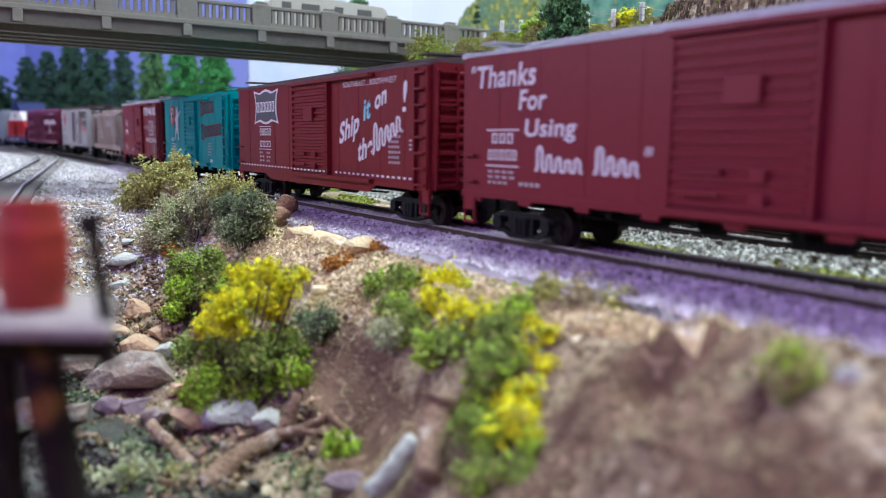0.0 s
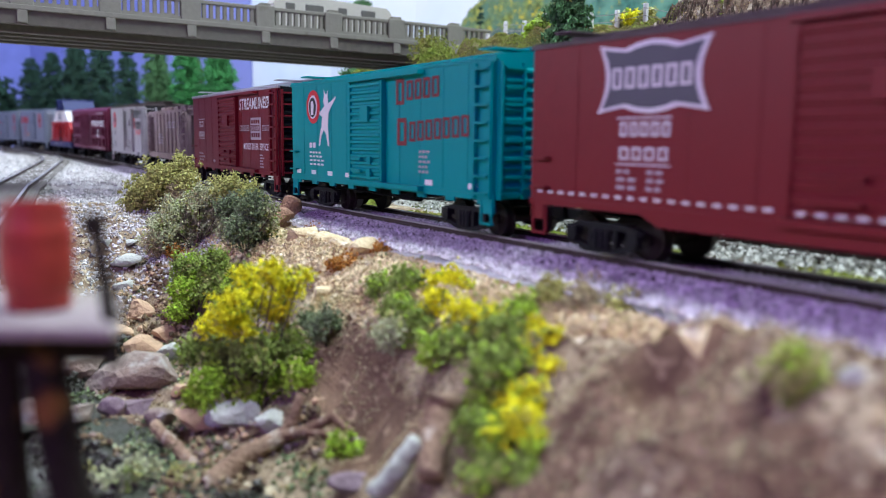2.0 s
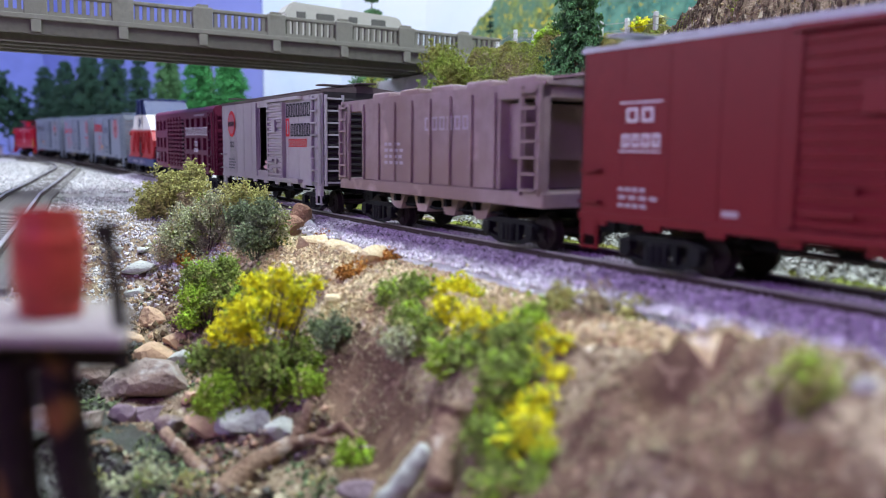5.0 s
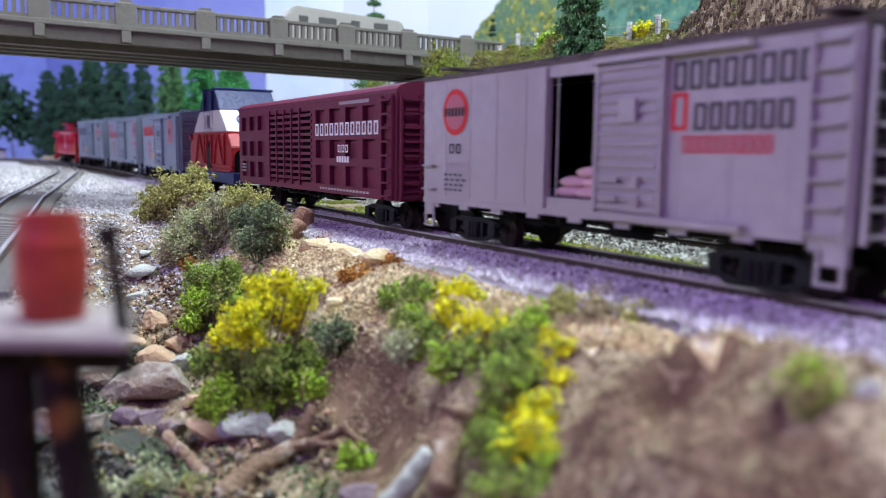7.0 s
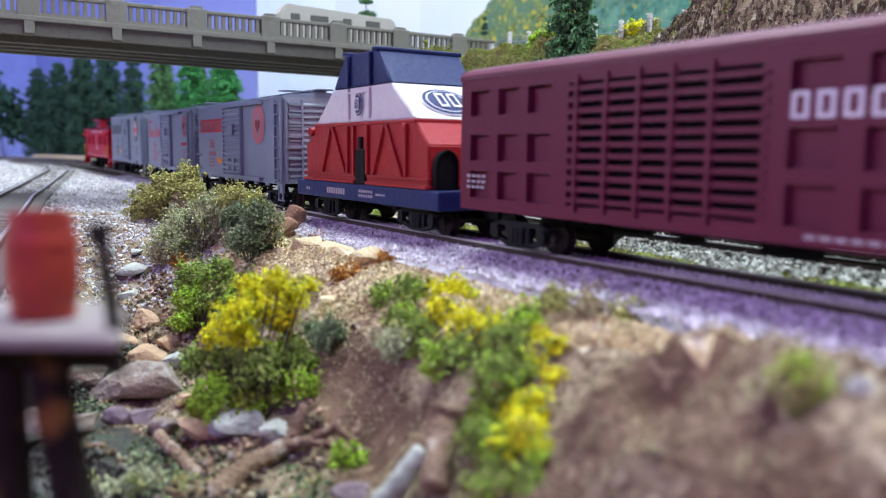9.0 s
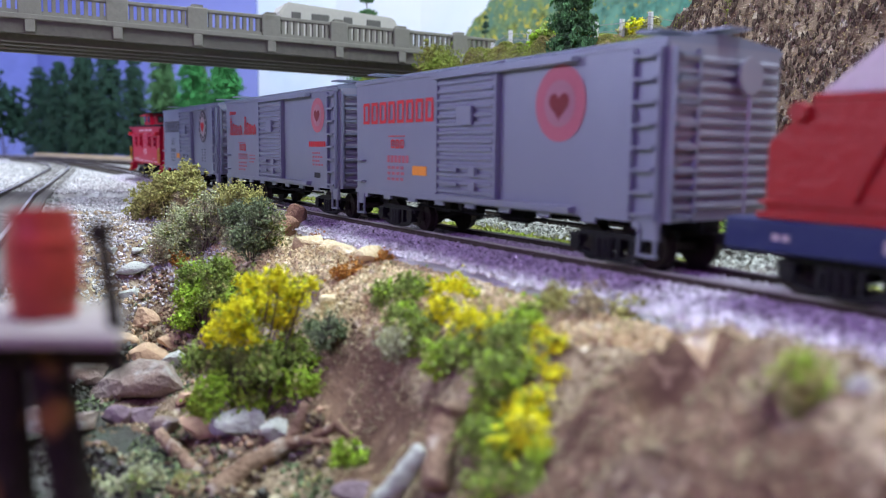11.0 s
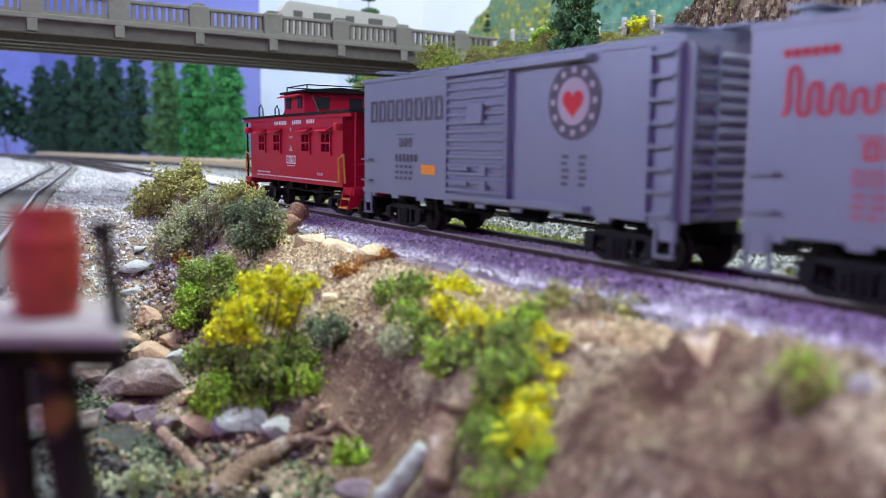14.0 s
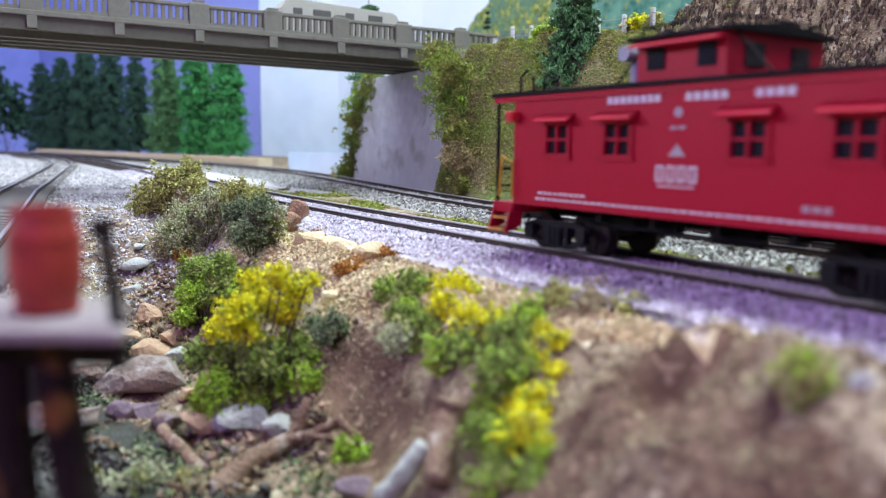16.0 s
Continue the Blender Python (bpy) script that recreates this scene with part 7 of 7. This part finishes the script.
cover("grass", "thin olive grass along the near bank", M_OLIVE, 9000, (-0.20, -0.02), (-0.034, -0.009), (0.00015, 0.0004),
      lambda x, y: n3(x * 60, y * 80, 6) > 0.12 and y < track_y(x) - 0.030 and hollow(x, y) < 0, 36, "grass", 0.6)

cover("sand", "pale sandy grit on the crest of the bank", M_SAND, 34000, (-0.33, -0.03), (-0.046, -0.004), (0.0002, 0.0007),
      lambda x, y: sand_edge(x) < y < track_y(x) - 0.0275 and hollow(x, y) < 0, 38, "sand", 0.3)
for shade, seed, word, n in ((M_ROCK_T, 41, "tan", 700), (M_ROCK, 42, "grey-brown", 800), (M_ROCK_V, 43, "violet-brown", 350), (M_EARTH, 44, "earth-brown", 2600)):
    cover("gully_stones", word + " loose stones strewn in the gully", shade, n, (-0.300, -0.15), (-0.100, -0.050), (0.0005, 0.0015), lambda x, y: n3(x * 40, y * 40, seed) > -0.1 and n3(x * 35, y * 35, 22) + 20 * (y + 0.080) > 0, seed, "gravel", 0.2)
# pebbles are wet; their near-black tone also holds the gully shade
cover("creek_stones", "wet creek bed pebbles, shade in their dark colour", M_ROCK_D, 5200, (-0.27, -0.10), (-0.135, -0.070), (0.0005, 0.0017),
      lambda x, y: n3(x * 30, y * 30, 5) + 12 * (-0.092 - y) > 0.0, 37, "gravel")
cover("moss", "dark olive moss between the creek stones", M_DKSAGE, 9000, (-0.29, -0.10), (-0.130, -0.060), (0.0003, 0.0008),
      lambda x, y: n3(x * 45, y * 45, 15) > 0.12, 45, "moss")

foam_bush("vine", "trailing green creeper over the wall corner", (-0.396, 0.136, 0.050), (
    (0.000, 0.000, 0.012, 0.012, M_GREEN, 900), (0.010, -0.004, 0.000, 0.011, M_GREEN, 700), (-0.006, 0.002, 0.026, 0.012, M_MOSS, 900), (0.016, -0.004, 0.018, 0.012, M_MOSS, 900),
    (0.018, -0.006, -0.014, 0.010, M_MOSS, 700), (0.026, -0.006, -0.030, 0.010, M_SLOPE, 700), (0.030, -0.006, -0.046, 0.008, M_MOSS, 500), (-0.018, 0.006, 0.032, 0.009, M_MOSS, 500)), crumb=(0.00035, 0.0008), seed=81, dense=2.6, category="creeper")
foam_bush("vine", "dark green creeper down the wall edge", (-0.560, 0.168, 0.000), (
    (0.002, 0.000, 0.060, 0.014, M_GREEN, 700), (-0.002, 0.000, 0.046, 0.014, M_MOSS, 700), (-0.006, 0.000, 0.030, 0.012, M_GREEN, 600), (-0.012, 0.000, 0.014, 0.010, M_MOSS, 500),
    (-0.020, -0.002, 0.004, 0.011, M_GREEN, 500), (0.020, 0.000, 0.070, 0.012, M_MOSS, 500), (-0.034, -0.002, 0.000, 0.006, M_SLOPE, 300)), crumb=(0.00045, 0.0010), seed=82, dense=3.2, category="creeper")
foam_bush("bush", "fresh green bush at the top of the slope", (-0.372, 0.192, 0.090), ((0, 0, 0.003, 0.006, M_LIME, 500), (0.006, 0.002, 0.005, 0.006, M_GREEN, 400), (-0.005, 0, 0.001, 0.005, M_LIME, 300)), seed=83, dense=1.8)
foam_bush("bush", "fresh green bush by the fence", (-0.262, 0.205, 0.090), ((0, 0, 0.003, 0.006, M_LIME, 500), (0.008, 0.002, 0.004, 0.006, M_GREEN, 400), (-0.006, 0, 0.002, 0.005, M_OLIVE, 300)), seed=84, dense=1.8)
foam_bush("bush", "yellow and green bush by the fence", (-0.318, 0.215, 0.094), ((0, 0, 0.002, 0.004, M_YELLOW, 160), (0.008, 0.002, 0.002, 0.004, M_OLIVE, 300), (-0.008, 0, 0.001, 0.004, M_OLIVE, 240)), seed=85, dense=1.8)
conifer("conifer_tree", "dark green fir growing on the slope", (-0.318, 0.166, 0.036), 0.112, 0.0200, M_FIR, 91, whorls=30, trunk=0.06, power=0.8, needle=0.75)
conifer("conifer_tree", "small dark fir beyond the bridge", (-0.560, 0.290, 0.085), 0.058, 0.008, M_FIR_D, 92, whorls=12)
conifer("conifer_tree", "dark fir standing behind the bridge", (-0.580, 0.186, 0.060), 0.098, 0.019, M_FIR, 93, whorls=12)


def build_fence():
    m = mat("white_fence_paint", (0.70, 0.70, 0.70), 0.7, vary=0.1, scale=400)
    wire = mat("fence_wire", (0.35, 0.33, 0.32), 0.5, 0.5, vary=0.1, scale=400)
    root = thing("fence", "white post and wire fence along the road", "fence")
    pts = [Vector((-0.46 + 0.0225 * k, 0.222 - 0.002 * k, 0)) for k in range(12)]
    for q in pts:
        z = ground(q.x, q.y)
        q.z = min(z, 0.104)
        part("post", slab(q.x - 0.0011, q.x + 0.0011, q.y - 0.0011, q.y + 0.0011, q.z - 0.004, q.z + 0.0105, 0.0003), m, root)
    for h in (0.004, 0.008):
        bm = bmesh.new()
        tube(bm, [q + Vector((0, -0.0014, h)) for q in pts], 0.00022, 4)
        part("wire", bm, wire, root)


build_fence()


def build_camper():
    body = mat("cream_camper_paint", (0.50, 0.48, 0.41), 0.45, vary=0.05, scale=200, bump=0.03)
    root = thing("camper", "cream-coloured long camper on the bridge roadway", "camper", BR @ Matrix.Translation((0.108, 0.048, 0.0895)))
    bm = bmesh.new()
    prism(bm, [(-0.040, 0.0045), (-0.041, 0.020), (-0.036, 0.0275), (0.038, 0.0245), (0.042, 0.018), (0.042, 0.0045)], -0.012, 0.012, "y")
    bmesh.ops.bevel(bm, geom=bm.edges[:], offset=0.0012, segments=2, affect="EDGES")
    part("body", bm, body, root)
    pane = mat("dull_camper_pane", (0.13, 0.125, 0.11), 0.3, vary=0.1, scale=200, bump=0)
    for x, w in ((-0.033, 0.006), (-0.020, 0.012), (0.002, 0.006), (0.018, 0.010)):
        part("window", slab(x, x + w, -0.0124, -0.0119, 0.0165, 0.0215, 0.0004), pane, root)
    for x in (-0.024, 0.024):
        for y in (-0.0105, 0.0105):
            bm = bmesh.new()
            disc(bm, (x, y, 0.0042), 0.0042, 0.0025, "y", 16)
            part("wheel", bm, P_BLACK, root)


build_camper()


def build_painted_hill():
    """The hill painted on the backdrop: flat patches of foliage colour with an uneven skyline."""
    def layer(name, label, colour, second, x0, x1, top, y, seed, spots=None):
        m = mat(name, colour, 0.95, vary=0.7, scale=330, bump=0.0, fine=1.2, second=second, spots=spots)
        bm = bmesh.new()
        n = 90
        lo, hi = [], []
        for k in range(n + 1):
            x = x0 + (x1 - x0) * k / n
            t = k / n
            z = top(t) + 0.010 * n3(x * 30, seed) + 0.006 * n3(x * 90, seed + 3) + 0.003 * n3(x * 260, seed + 5)
            lo.append(bm.verts.new((x, y, 0.06)))
            hi.append(bm.verts.new((x, y, max(z, 0.062))))
        for k in range(n):
            bm.faces.new((lo[k], lo[k + 1], hi[k + 1], hi[k]))
        tagged(part("painted_hill", bm, m), label, "backdrop", kind="structure")
    layer("paint_green", "painted green hillside on the backdrop", (0.05, 0.13, 0.07), (0.16, 0.30, 0.24), -0.84, 0.3, lambda t: 0.13 + 0.16 * smooth(t / 0.35), 0.466, 1, (0.24, 0.26, 0.05))
    layer("paint_yellow", "painted yellow-green trees on the backdrop", (0.20, 0.24, 0.05), (0.10, 0.20, 0.14), -0.86, -0.56, lambda t: 0.145 + 0.075 * math.sin(math.pi * min(t * 1.1, 1)), 0.462, 2, (0.55, 0.45, 0.05))
    layer("paint_grey", "painted blue-grey brush on the backdrop", (0.18, 0.22, 0.19), (0.08, 0.13, 0.10), -0.90, -0.60, lambda t: 0.135 + 0.02 * math.sin(math.pi * t), 0.458, 3)
    layer("paint_blue_green", "painted blue-green woods on the backdrop", (0.05, 0.15, 0.12), (0.14, 0.30, 0.22), -0.62, 0.3, lambda t: 0.165 + 0.05 * smooth(t / 0.4), 0.458, 4, (0.40, 0.36, 0.06))


build_painted_hill()


def build_far_corner():
    m = mat("violet_grey_siding", (0.30, 0.24, 0.36), 0.8, vary=0.15, scale=60)
    root = thing("shed", "low violet-grey shed far down the line", "shed", pose(-1.55, -0.055, 0.0075, 0, 0, 8))
    part("wall", slab(-0.05, 0.05, -0.08, 0.045, 0, 0.018), m, root)
    bm = bmesh.new()
    prism(bm, [(-0.085, 0.018), (-0.02, 0.034), (0.05, 0.018)], -0.054, 0.054)
    part("roof", bm, P_DARK, root)
    # coloured dark for the weak light of the corner
    foam_bush("tree", "blue-green broadleaf tree with the corner's dimness in its colour", (-1.62, 0.02, 0.008), (
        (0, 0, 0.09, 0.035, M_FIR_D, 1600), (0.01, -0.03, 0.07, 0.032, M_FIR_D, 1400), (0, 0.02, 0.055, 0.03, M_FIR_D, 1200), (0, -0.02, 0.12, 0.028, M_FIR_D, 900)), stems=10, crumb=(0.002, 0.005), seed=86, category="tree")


build_far_corner()


# ---- motion: the train rolls past at an almost even pace ----
def run_of(t):
    return 0.1098 * t - 0.00026 * t * t + 0.000003 * t ** 3


def car_pose(s, a, b):
    (xa, ya, _), (xb, yb, _) = line(s + a), line(s + b)
    za, zb = grade(xa), grade(xb)
    h, tilt = math.atan2(yb - ya, xb - xa), math.atan2(zb - za, b - a)
    m = Matrix.Translation((xa, ya, za)) @ Euler((0, -tilt, h), "XYZ").to_matrix().to_4x4()
    return m @ Matrix.Translation((-a, 0, 0))


def motions():
    for car, s, a, b in TRAIN:
        walk(car, [(k * 0.5, car_pose(s + run_of(k * 0.5), a, b)) for k in range(33)])
    for wheel, x in SPIN:
        walk(wheel, [(k / 15, Matrix.Translation((x, 0, WHEEL_R)) @ Matrix.Rotation(run_of(k / 15) / WHEEL_R, 4, "Y")) for k in range(241)])


motions()
